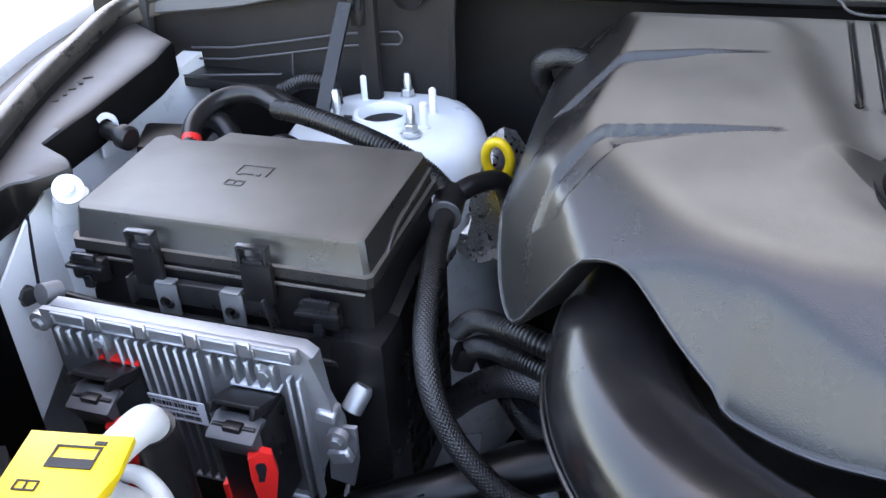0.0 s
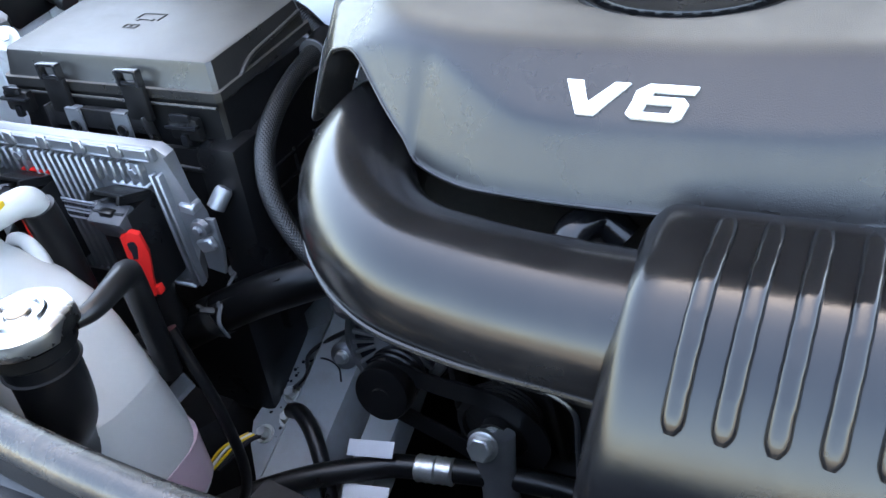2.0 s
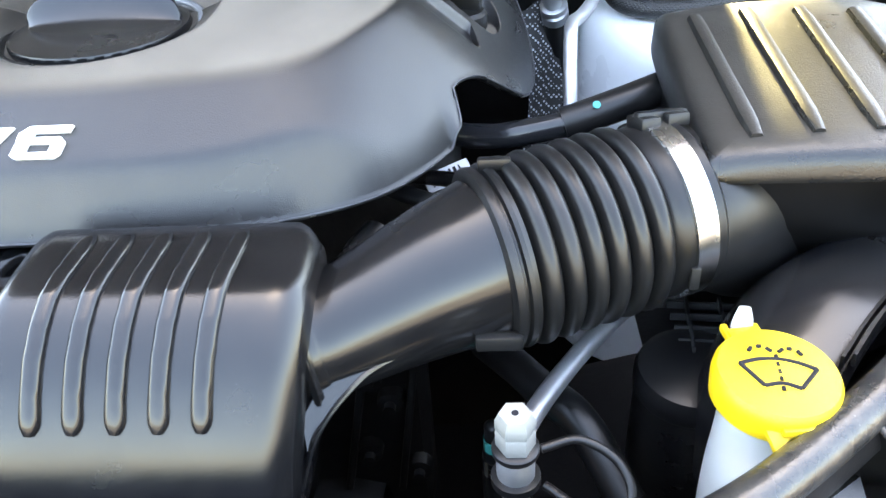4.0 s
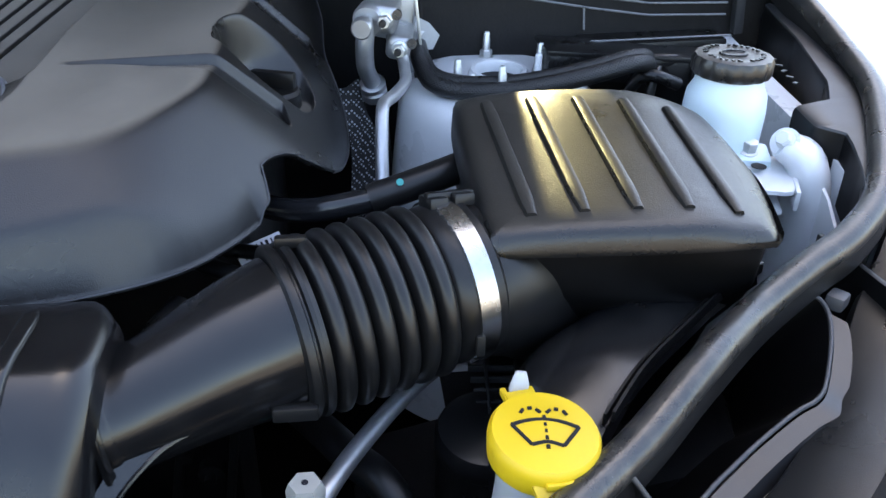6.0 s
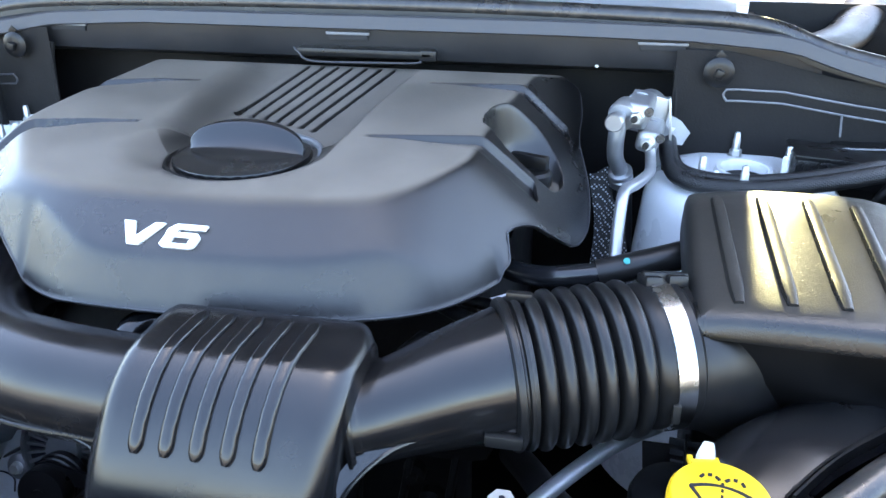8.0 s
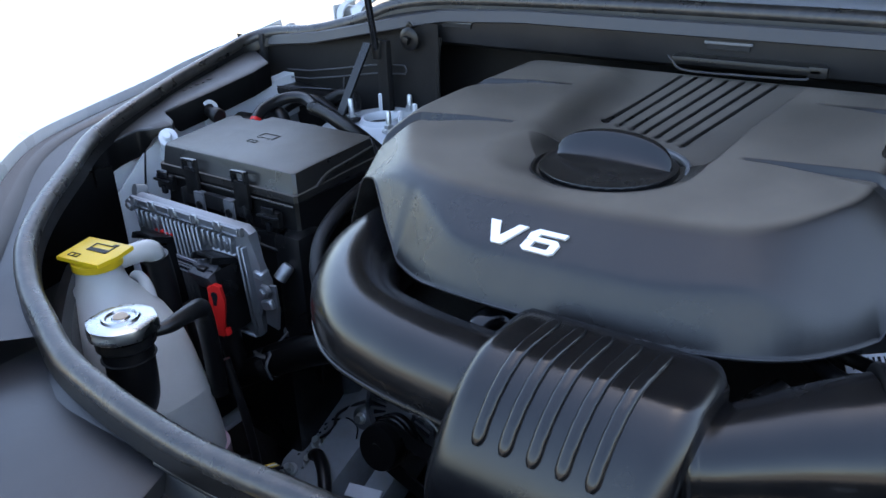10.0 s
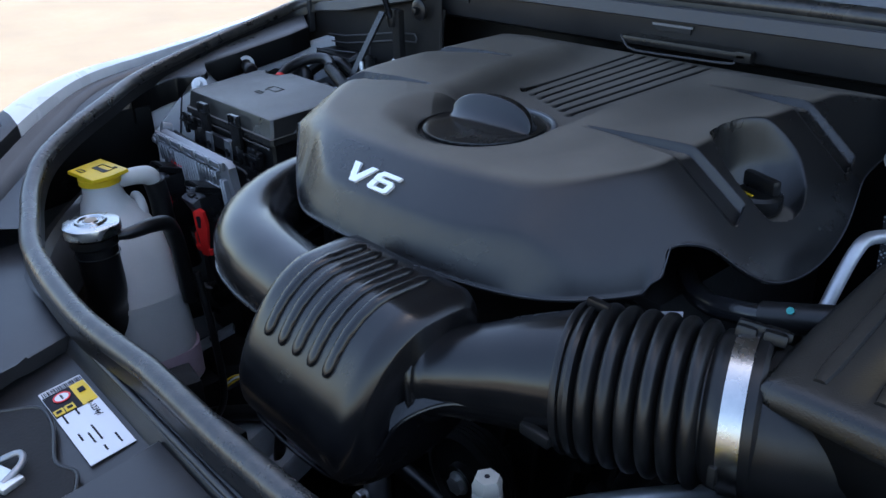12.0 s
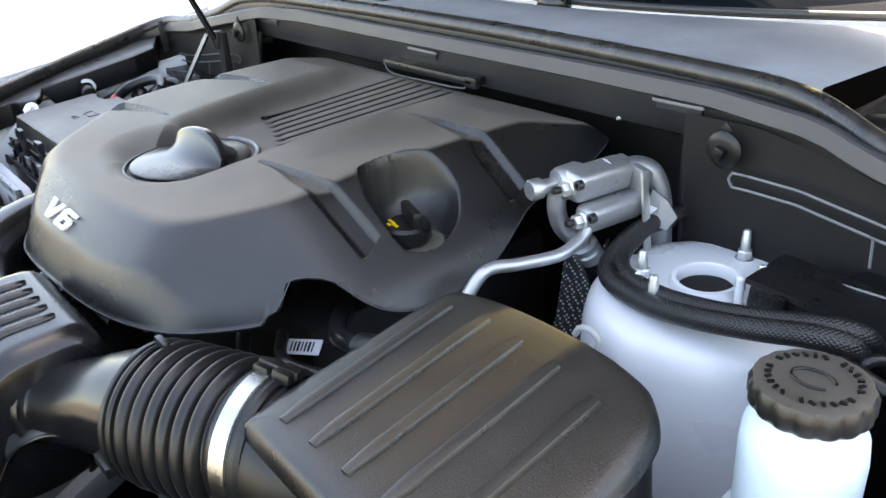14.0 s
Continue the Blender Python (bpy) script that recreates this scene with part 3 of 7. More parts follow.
# ---- intake ducts, resonator, bellows, air filter box ----
def intake():
    root = thing("intake_duct", (-0.10, 0.32, 1.0), "satin black moulded air duct curving out from under the engine cover", "air duct")
    path = [(-0.19, 0.56, 1.045), (-0.197, 0.50, 1.050), (-0.198, 0.445, 1.052), (-0.184, 0.392, 1.051), (-0.152, 0.342, 1.050), (-0.108, 0.309, 1.049),
            (-0.055, 0.295, 1.049), (0.0, 0.289, 1.049), (0.05, 0.286, 1.049)]
    part("pipe", sweep(path, [0.046, 0.046, 0.045, 0.045, 0.044, 0.044, 0.044, 0.044, 0.045], 48, 10), DUCT, root)
    seam = [(-0.243, 0.46, 1.040), (-0.241, 0.42, 1.038), (-0.222, 0.368, 1.036), (-0.182, 0.312, 1.034), (-0.125, 0.270, 1.033), (-0.06, 0.253, 1.033), (0.0, 0.248, 1.034), (0.03, 0.245, 1.034)]
    part("seam_lip", sweep(seam, 0.0022, 8, 8), DUCT, root)
    # resonator body
    prof = glide([(0.350, 1.085), (0.335, 1.102), (0.300, 1.1035), (0.270, 1.099), (0.243, 1.080), (0.2215, 1.050), (0.208, 1.020), (0.203, 0.990), (0.212, 0.962), (0.245, 0.945),
                  (0.30, 0.945), (0.345, 0.965), (0.356, 1.02), (0.356, 1.06), (0.350, 1.085)], 6)[:-1]
    cy, cz = 0.285, 1.03
    rings = []
    for j in range(25):
        u = -1 + 2 * j / 24
        x = 0.1145 + 0.0865 * math.copysign(1 - (1 - abs(u)) ** 1.7, u)
        edge = (1 - abs(u)) ** 1.7
        shrink = 1 - 0.17 * (max(0.0, 1 - (0.0865 * edge) / 0.016) ** 2.2)
        rings.append([(x - 0.010 * (1.06 - q[1]) / 0.1 * 1.0, cy + (q[0] - cy) * shrink, cz + (q[1] - cz) * shrink) for q in prof])
    part("resonator_box", loft(rings), DUCT, root)
    # five long raised ribs over the top and front
    for i in range(5):
        x = 0.0655 + 0.0222 * i
        line = [(x + 0.009 * (1 - t), *(prof[int(round(8 + 22 * t))] + np.array((-0.0010 * t, 0.0008)))) for t in np.linspace(0, 1, 16)]
        part("rib", sweep(line, [0.0030, 0.0056] + [0.0060] * 12 + [0.0060, 0.0030], n=3, profile=[(-1.0, -0.5), (-0.86, 0.10), (-0.60, 0.42), (-0.30, 0.50), (0.30, 0.50), (0.60, 0.42), (0.86, 0.10), (1.0, -0.5)], up=(0, -0.7, 0.7)), DUCT, root, angle=60)
    # right neck and gussets
    part("neck", sweep([(0.150, 0.298, 1.034), (0.188, 0.306, 1.037), (0.198, 0.309, 1.038), (0.210, 0.313, 1.040), (0.236, 0.325, 1.046), (0.268, 0.341, 1.053), (0.300, 0.356, 1.059)],
                       [0.041, 0.0405, 0.0385, 0.0375, 0.0405, 0.0465, 0.0515], 48, 8), DUCT, root)
    part("socket_ring", sweep([(0.184, 0.3045, 1.0365), (0.189, 0.3065, 1.0370), (0.194, 0.308, 1.0376)], [0.0455, 0.0475, 0.0440], 48, 4), DUCT, root)
    # web under the neck, edged by the moulding seam that runs on round the box
    web = [(0.196, 0.253, 1.026), (0.205, 0.272, 1.034), (0.240, 0.287, 1.038), (0.222, 0.272, 1.031), (0.206, 0.258, 1.020), (0.197, 0.248, 1.002)]
    part("gusset", loft([web, [(x - 0.002, y + 0.004, z - 0.003) for x, y, z in web]]), DUCT, root)
    part("seam_lip", sweep([(0.318, 0.318, 1.046), (0.285, 0.304, 1.042), (0.240, 0.286, 1.037), (0.218, 0.269, 1.028), (0.202, 0.253, 1.012), (0.194, 0.241, 0.990), (0.186, 0.230, 0.970), (0.170, 0.214, 0.962),
                            (0.13, 0.2085, 0.960), (0.08, 0.2085, 0.960), (0.045, 0.212, 0.962), (0.022, 0.232, 0.972), (0.016, 0.245, 0.995), (0.012, 0.250, 1.020), (-0.01, 0.250, 1.034)], 0.0018, 8, 8), DUCT, root)
    part("gusset", plate([(0, 0), (-0.045, 0.012), (-0.02, 0.02), (0.0, 0.045)], 0.004, pose(0.035, 0.252, 1.022, 62, 0, 0)), DUCT, root)
    # stub behind the box
    part("stub", sweep([(-0.02, 0.345, 1.043), (-0.018, 0.36, 1.057), (-0.005, 0.375, 1.059), (0.012, 0.372, 1.048)], 0.012, 16, 6), DUCT, root)
    return root


intake()


def bellows():
    root = thing("bellows_hose", (0.36, 0.38, 1.0), "ribbed black rubber bellows hose between duct and air filter box", "air hose")
    a, b = Vector((0.296, 0.354, 1.058)), Vector((0.424, 0.402, 1.066))
    ax = (b - a).normalized()
    prof = [(0.053, 0.0), (0.0580, 0.001), (0.0590, 0.003), (0.0585, 0.006), (0.0555, 0.0072), (0.0555, 0.0085), (0.0585, 0.0095), (0.0595, 0.012), (0.0585, 0.0150), (0.052, 0.0165)]
    h, fold = 0.017, 0.01433
    for i in range(6):
        for t, r in ((0.0, 0.0500), (0.07, 0.0525), (0.17, 0.0578), (0.32, 0.0602), (0.5, 0.0608), (0.68, 0.0602), (0.83, 0.0578), (0.93, 0.0525)):
            prof.append((r, h + fold * (i + t)))
    h += 6 * fold
    prof += [(0.052, h), (0.056, h + 0.004), (0.057, h + 0.010), (0.057, h + 0.033), (0.054, h + 0.036)]
    part("hose", lathe(prof, a, 64, ax), RUBBER, root)
    # latch ribs on the first collar
    part("strap", block((0.02, 0.006, 0.008), a + ax * 0.010 + Vector((0, 0.01, 0.060)), 0.002), RUBBER, root)
    part("strap", block((0.028, 0.008, 0.010), a + ax * 0.010 + Vector((0.0, -0.055, -0.022)), 0.002), RUBBER, root)
    return root, a + ax * (h + 0.012), ax


_, clamp_at, clamp_axis = bellows()


def hose_clamp(c, ax, r):
    root = thing("hose_clamp", c, "bright steel band clamp round the bellows hose", "clamp")
    part("band", lathe([(r, 0), (r + 0.0015, 0.0005), (r + 0.0015, 0.0145), (r, 0.015)], c, 64, ax), STEEL, root)
    side = Vector((0.25, -0.93, -0.25)).normalized()
    part("screw_housing", block((0.006, 0.005, 0.016), Vector(c) + side * (r + 0.002) + ax * 0.006, 0.0015), IRON, root)
    for dx, dy, w in ((-0.004, 0.014, 0.014), (0.014, 0.020, 0.016)):
        part("latch", block((w, 0.020, 0.009), Vector(c) + Vector((dx, dy, r - 0.0005)), 0.0025, (-14, 6, 20)), PLASTIC, root)
    part("latch_bar", block((0.036, 0.007, 0.007), Vector(c) + Vector((0.007, 0.018, r + 0.002)), 0.002, (-14, 6, 20)), PLASTIC, root)
    return root


hose_clamp(clamp_at, clamp_axis, 0.0575)


def air_box():
    root = thing("air_filter_box", (0.53, 0.46, 0.95), "black grained air filter box with five ribs on its lid", "air filter box")
    # lid: rounded outline, top rising to the back and gently domed

    def top(x, y):
        return 1.1235 + 0.152 * (y - 0.385) - 0.45 * (x - 0.53) ** 2 - 0.8 * max(0.0, y - 0.53) ** 1.5 - 0.15 * max(0.0, x - 0.58)

    outline = [(0.436, 0.366), (0.545, 0.362), (0.618, 0.364), (0.634, 0.369), (0.641, 0.386), (0.651, 0.43), (0.654, 0.47), (0.645, 0.535), (0.628, 0.562), (0.60, 0.572), (0.50, 0.574), (0.442, 0.566),
               (0.430, 0.550), (0.427, 0.46), (0.428, 0.376)]
    ring = glide(outline + outline[:1], 6)[:-1][:, :2]
    c = np.array((0.54, 0.465))
    loops = []
    for s, drop in ((0.05, 0), (0.3, 0), (0.55, 0), (0.75, 0), (0.88, 0.0004), (0.94, 0.002), (0.975, 0.005), (0.992, 0.010)):
        loops.append([(*(c + (q - c) * s), top(*(c + (q - c) * s)) - drop) for q in ring])
    for s, dz in ((1.0, 0.005), (1.0, 0.0015), (0.996, 0.0), (0.955, 0.0)):
        loops.append([(*(c + (q - c) * s), 1.1000 + 0.06 * (q[1] - 0.37) + dz) for q in ring])
    part("lid", loft(loops), AIRBOX, root)
    for i in range(5):
        x = 0.462 + 0.0363 * i
        x2 = 0.456 + 0.0372 * i
        line = []
        for k in range(9):
            t = k / 8
            xx, yy = x + (x2 - x) * t, 0.384 + (0.155 - 0.004 * abs(i - 1)) * t
            line.append((xx, yy, top(xx, yy) - 0.0008))
        part("rib", sweep(line, [0.0045] + [0.0066] * 7 + [0.0058], n=2, profile=[(-1.0, -0.55), (-0.86, 0.25), (-0.66, 0.60), (-0.35, 0.72), (0.35, 0.72), (0.66, 0.60), (0.86, 0.25), (1.0, -0.55)], up=(0, 0, 1)), AIRBOX, root, angle=28)
    # lower half tapers to the inlet neck
    low = []
    for z, s, dy in ((1.0985, 0.950, 0.004), (1.06, 0.945, 0.008), (1.045, 0.935, 0.014), (1.0, 0.86, 0.036), (0.95, 0.80, 0.045), (0.86, 0.76, 0.055)):
        low.append([(*(c + (q - c) * s + (0, dy)), z) for q in ring])
    # lower half blacker than the lid, its shade put into the colour
    part("lower_housing", loft(low), SHADEBLACK, root)
    part("outlet_neck", sweep([(0.415, 0.400, 1.064), (0.434, 0.405, 1.060), (0.458, 0.420, 1.045), (0.48, 0.440, 1.020)], [0.0545, 0.0550, 0.053, 0.05], 40, 8), PLASTIC, root)
    return root


air_box()

# ---- body shell round the bay ----
SEAL_LINE = [(0.0, 0.138, 1.020), (0.15, 0.140, 1.020), (0.30, 0.150, 1.023), (0.40, 0.180, 1.030), (0.49, 0.243, 1.037), (0.59, 0.329, 1.051), (0.688, 0.391, 1.068),
             (0.76, 0.500, 1.104), (0.80, 0.620, 1.124), (0.825, 0.740, 1.144), (0.835, 0.825, 1.160), (0.80, 0.862, 1.172), (0.70, 0.872, 1.182), (0.61, 0.885, 1.203),
             (0.53, 0.898, 1.230), (0.42, 0.903, 1.242), (0.20, 0.905, 1.247), (0.0, 0.905, 1.248)]
RIGHT_LINE = SEAL_LINE[:5] + [(0.553, 0.294, 1.0565), (0.617, 0.353, 1.0565), (0.671, 0.389, 1.0665), (0.725, 0.421, 1.0775), (0.776, 0.475, 1.092), (0.842, 0.605, 1.118), (0.862, 0.705, 1.135), (0.862, 0.810, 1.162), (0.835, 0.868, 1.183), (0.70, 0.872, 1.192), (0.61, 0.885, 1.209), (0.53, 0.898, 1.235)] + SEAL_LINE[15:]
LEFT_FRONT = [(-0.15, 0.128, 1.020), (-0.309, 0.138, 1.030), (-0.400, 0.164, 1.040), (-0.466, 0.188, 1.050), (-0.530, 0.225, 1.064), (-0.595, 0.285, 1.076), (-0.665, 0.365, 1.087), (-0.742, 0.460, 1.100)]
loop = RIGHT_LINE + [(-x, y, z) for x, y, z in SEAL_LINE[-2:7:-1]] + LEFT_FRONT[::-1]
seal_root = thing("bonnet_seal", (0, 0.5, 1.0), "long black rubber seal running all round the engine bay", "rubber seal")
line = glide(loop + loop[:1], 8)
D_SHAPE = [(math.cos(a), max(-0.55, math.sin(a))) for a in [2 * math.pi * k / 18 for k in range(18)]]
part("bulb", sweep(line, 0.0118, n=1, profile=D_SHAPE, up=(0, 0, 1), caps=False), SEAL, seal_root)
part("carrier", sweep(line - np.array((0, 0, 0.010)), 0.0105, n=1, profile=[(-0.9, 0.6), (0.9, 0.6), (1.15, -0.7), (1.15, -1.0), (-1.15, -1.0), (-1.15, -0.7)], up=(0, 0, 1), caps=False), RUBBER, seal_root)


def shoulder(s):
    """Fender on one side: s is -1 or 1."""
    root = thing("fender", (s * 0.9, 0.5, 0.6), "white painted front fender edge beside the engine bay", "fender", "fenders")
    inner = [(0.43, 0.150, 1.005), (0.53, 0.235, 1.022), (0.64, 0.330, 1.045), (0.74, 0.420, 1.072), (0.806, 0.510, 1.092), (0.838, 0.62, 1.108), (0.862, 0.74, 1.125), (0.872, 0.86, 1.142), (0.875, 1.00, 1.165)]
    outer = [(0.50, 0.110, 1.045), (0.64, 0.225, 1.070), (0.755, 0.330, 1.088), (0.835, 0.440, 1.100), (0.895, 0.555, 1.109), (0.940, 0.680, 1.120), (0.962, 0.780, 1.130), (0.975, 0.89, 1.140), (0.98, 1.02, 1.158)]
    if s < 0:
        # the near-side corner sits a little further forward and higher
        inner, outer = [[(x, y - 0.055 * ease(0.62 - y, 0.0, 0.25), z + 0.018 * ease(0.62 - y, 0.0, 0.25)) for x, y, z in line_pts] for line_pts in (inner, outer)]
    if s > 0:
        inner, outer = [[(x, y, z - 0.048 * ease(0.50 - y, 0.0, 0.14)) for x, y, z in line_pts] for line_pts in (inner, outer)]
    a, b = glide(inner, 5), glide(outer, 5)
    rings = []
    starts = [0.50 if s < 0 else 0.36 - 0.28 * ease(p[1], 0.30, 0.40) for p in a]
    for step, dz, out in ((0.0, -0.03, 0), (0.0, -0.004, 0), (0.06, 0.006, 0), (0.5, 0.006, 0), (1.0, -0.004, 0), (1.0, -0.03, 0.014), (1.0, -0.12, 0.025), (1.0, -0.45, 0.03), (1.0, -0.80, 0.0)):
        rings.append([((p[0] + (q[0] - p[0]) * t + out) * s, p[1] + (q[1] - p[1]) * t, p[2] + (q[2] - p[2]) * t + dz) for p, q, t in zip(a, b, [t0 + (1 - t0) * step for t0 in starts])])
    cut = 8 if s < 0 else 18
    part("wing_panel", loft([r[cut:] for r in rings], closed=False), WHITE, root)
    part("headlamp_panel", loft([r[:cut + 1] for r in rings], closed=False), PLASTIC, root, "dark grey plastic panel over the headlamp")
    ledge = []
    for t, dz in ((0, -0.03), (0, -0.004), (0.10, 0.0), (0.22, 0.0), (0.26, -0.009), (0.46, -0.007), (0.51, -0.012)):
        ledge.append([((p[0] + (q[0] - p[0]) * t) * s, p[1] + (q[1] - p[1]) * t, p[2] + (q[2] - p[2]) * t + dz) for p, q in list(zip(a, b))[16 if s > 0 else 0:]])
    part("inner_ledge", loft(ledge, closed=False), GREYTRIM, root, "dark grey plastic ledge inside the paint")
    if s > 0:
        part("rear_ledge", plate([(0.790, 0.885), (0.905, 0.860), (0.935, 1.16), (0.800, 1.168)], 0.006, pose(0, 0, 1.196, 2, 2, 0), 0.002), DUSTYSHADEWHITE, root, "dusty pale ledge beside the hinge")
    # dark strip between seal and paint
    sl = glide(RIGHT_LINE[9:14] if s > 0 else [(-x, y, z) for x, y, z in LEFT_FRONT[2:]] + SEAL_LINE[8:12], 5)
    strip = []
    for p in sl:
        q = a[np.argmin(np.hypot(*(a[:, :2] - p[:2]).T))]
        strip.append((p, q))
    rr = [[(p[0] * s, p[1], p[2] - 0.018) for p, q in strip], [((p[0] + q[0]) / 2 * s, (p[1] + q[1]) / 2, (p[2] + q[2]) / 2 - 0.012) for p, q in strip], [(q[0] * s, q[1], q[2] - 0.004) for p, q in strip]]
    part("gutter_strip", loft(rr, closed=False), GREYTRIM, root, "dark grey plastic gutter strip")
    return root


for side in (-1, 1):
    shoulder(side)


def bay_trim(s):
    """Plastic ledge inside the seal, with its stepped inner edge turned down."""
    right_edge = [(0.842, 0.845), (0.838, 0.757), (0.820, 0.653), (0.803, 0.617), (0.765, 0.608), (0.768, 0.573), (0.790, 0.558), (0.787, 0.540), (0.777, 0.505), (0.770, 0.487), (0.735, 0.428)]
    edge = right_edge if s > 0 else [(0.835, 0.845), (0.745, 0.80), (0.738, 0.755), (0.739, 0.640), (0.744, 0.590), (0.745, 0.577), (0.704, 0.562), (0.694, 0.551), (0.704, 0.537), (0.717, 0.524), (0.732, 0.516), (0.735, 0.502), (0.738, 0.482), (0.737, 0.465), (0.722, 0.428)]
    sl = glide((RIGHT_LINE[7:14] if s > 0 else SEAL_LINE[6:12]), 4)
    outer = [(p[0], p[1]) for p in sl][::-1]

    def high(x, y):
        return float(np.interp(y, [0.40, 0.50, 0.62, 0.75, 0.86], [1.066, 1.092, 1.113, 1.132, 1.150])) - 0.02 * max(0.0, 0.80 - x)
    root = thing("bay_trim", (s * 0.77, 0.62, 1.05), "black plastic side ledge with a stepped edge under the seal", "trim panel", "side ledges")
    e = [(x, y) for x, y in edge]
    ys = np.linspace(0.845, 0.428, 140)
    ex = np.interp(ys[::-1], [q[1] for q in e][::-1], [q[0] for q in e][::-1])[::-1]
    ox = np.interp(ys[::-1], [q[1] for q in outer][::-1], [q[0] for q in outer][::-1])[::-1]
    rings = []
    for t, dz in ((1.0, 0.0), (0.66, 0.0), (0.33, -0.001), (0.06, -0.0015), (0.02, -0.0035), (0.0, -0.007)):
        rings.append([(s * (i + (o - i) * t), y, high(i + (o - i) * t, y) + dz) for i, o, y in zip(ex, ox, ys)])
    rings.append([(s * i, y, high(i, y) - (0.062 if s > 0 else 0.014 + 0.028 * ease(0.532 - y, 0.0, 0.02) + 0.028 * ease(y, 0.575, 0.60))) for i, y in zip(ex, ys)])
    # one black moulding: lit top and shaded edge put in as two colours
    part("ledge", loft(rings[:5], closed=False), LITTRIM, root, "ledge top with lit grey put into its plastic")
    part("turned_edge", loft(rings[4:], closed=False), SHADEBLACK, root, "downturned edge in shade-darkened black")
    part("side_shield", block((0.006, 0.27, 0.26), (s * 0.738, 0.325, 0.925), 0.002, (0, 0, s * 6)), SHADEBLACK, root, "black shield under the seal")
    bm = None
    for k in range(5):
        bm = block((0.010 - 0.001 * k, 0.004, 0.0012), (s * 0.785, 0.700 - 0.013 * k, high(0.785, 0.700 - 0.013 * k) + 0.0003), 0, (0, 0, 35 * (-1) ** k), bm)
    part("moulded_mark", bm, PLASTIC, root)
    return root


for side in (-1, 1):
    bay_trim(side)


def inner_wall(s):
    root = thing("inner_fender", (s * 0.75, 0.55, 0.6), "white painted inner fender wall with bolted flanges", "body panel", "inner fenders")
    o = 0.035 if s > 0 else 0.0
    part("wall", plate([(0.05, 0.27), (0.95, 0.27), (0.95, 1.10), (0.45, 1.07), (0.36, 0.92), (0.20, 0.80)], 0.004, Matrix(((0, 0, s, s * (0.762 + o)), (1, 0, 0, 0), (0, 1, 0, 0), (0, 0, 0, 1)))), DUSTYSHADEWHITE, root)
    # upper rail with rounded top
    pr = [(0.0, 1.0), (0.7, 1.0), (1.0, 0.7), (1.0, -1.0), (0.0, -1.0)]
    part("upper_rail", sweep([(s * (0.752 + o), 0.90, 1.075), (s * (0.752 + o), 0.70, 1.052), (s * (0.752 + o), 0.56, 1.038), (s * (0.750 + o), 0.46, 1.015)], 0.036, n=6,
                             profile=[(-s * -a * -1.0, b) for a, b in pr] if s < 0 else [(-a, b) for a, b in pr], up=(0, 0, 1)), WHITE, root)
    part("flange", plate([(0.452, 0.86), (0.505, 0.905), (0.548, 0.965), (0.556, 1.045), (0.545, 1.070), (0.515, 1.055), (0.452, 1.000)], 0.003,
                         Matrix(((0, 0, s, s * (0.729 + o)), (1, 0, 0, 0), (0, 1, 0, 0), (0, 0, 0, 1)))), WHITE, root)
    part("ear", lathe([(0.001, 0), (0.0135, 0), (0.0135, 0.004), (0.001, 0.004)], (s * (0.694 + 1.3 * o), 0.540 + 0.7 * o, 1.079 + 0.3 * o), 24, (-s * 0.7, -0.5, 0.5)), WHITE, root)
    part("strut", sweep([(s * (0.70 + o), 0.548 + 0.57 * o, 1.070 + 0.45 * o), (s * (0.715 + 1.25 * o), 0.56, 1.035 + o), (s * (0.725 + 1.3 * o), 0.565, 1.00), (s * (0.725 + 1.3 * o), 0.57, 0.90)], [0.016, 0.022 + 0.35 * o, 0.028 + 0.4 * o, 0.03 + 0.4 * o], 16, 6, squash=0.6), WHITE, root)
    return root


for side in (-1, 1):
    inner_wall(side)
solo("panel_seam", sweep([(-0.727, 0.519, 1.060), (-0.7255, 0.513, 1.035), (-0.7245, 0.506, 1.000), (-0.7245, 0.500, 0.96)], 0.0016, 8, 5), INK, "dark sealed seam between two inner fender panels", "seam")
bolt((-0.727, 0.490, 0.993), 0.015, 0.010, (1, -0.35, 0.2), DARKSTEEL, "dull grey flange bolt on the inner fender", "body bolts")
bolt((-0.690, 0.536, 1.083), 0.011, 0.007, (0.7, -0.5, 0.5), WHITE, "white painted bolt head on the inner fender", "body bolts")
bolt((0.736, 0.561, 1.094), 0.013, 0.010, (-0.7, -0.5, 0.5), WHITE, "white painted bolt head on the inner fender", "body bolts")

# black plug on a bracket on the upper rail
plug = thing("rubber_stop", (-0.722, 0.66, 1.07), "black rubber stop on a white bracket on the inner fender", "rubber stop")
part("stop", lathe([(0.006, -0.022), (0.009, -0.018), (0.009, 0.006), (0.0125, 0.008), (0.0125, 0.018), (0.010, 0.021), (0.001, 0.021)], (-0.722, 0.650, 1.086), 24, (1, -0.25, -0.1)), RUBBER, plug)
part("bracket", lathe([(0.010, -0.002), (0.016, -0.002), (0.016, 0.002), (0.010, 0.002), (0.010, -0.002)], (-0.740, 0.655, 1.089), 24, (1, -0.25, -0.1), caps=False), WHITE, plug)
part("bracket_foot", block((0.004, 0.022, 0.030), (-0.742, 0.657, 1.074), 0.001), WHITE, plug)

# firewall, cowl, windscreen
bm = plate([(-0.86, 0.265), (0.86, 0.265), (0.86, 1.165), (0.60, 1.180), (0.54, 1.200), (-0.54, 1.200), (-0.57, 1.135), (-0.86, 1.120)], 0.03, Matrix(((1, 0, 0, 0), (0, 0, -1, 0.965), (0, 1, 0, 0), (0, 0, 0, 1))))
solo("wall_firewall", bm, FIRE, "black lined firewall behind the engine", "firewall", kind="structure")
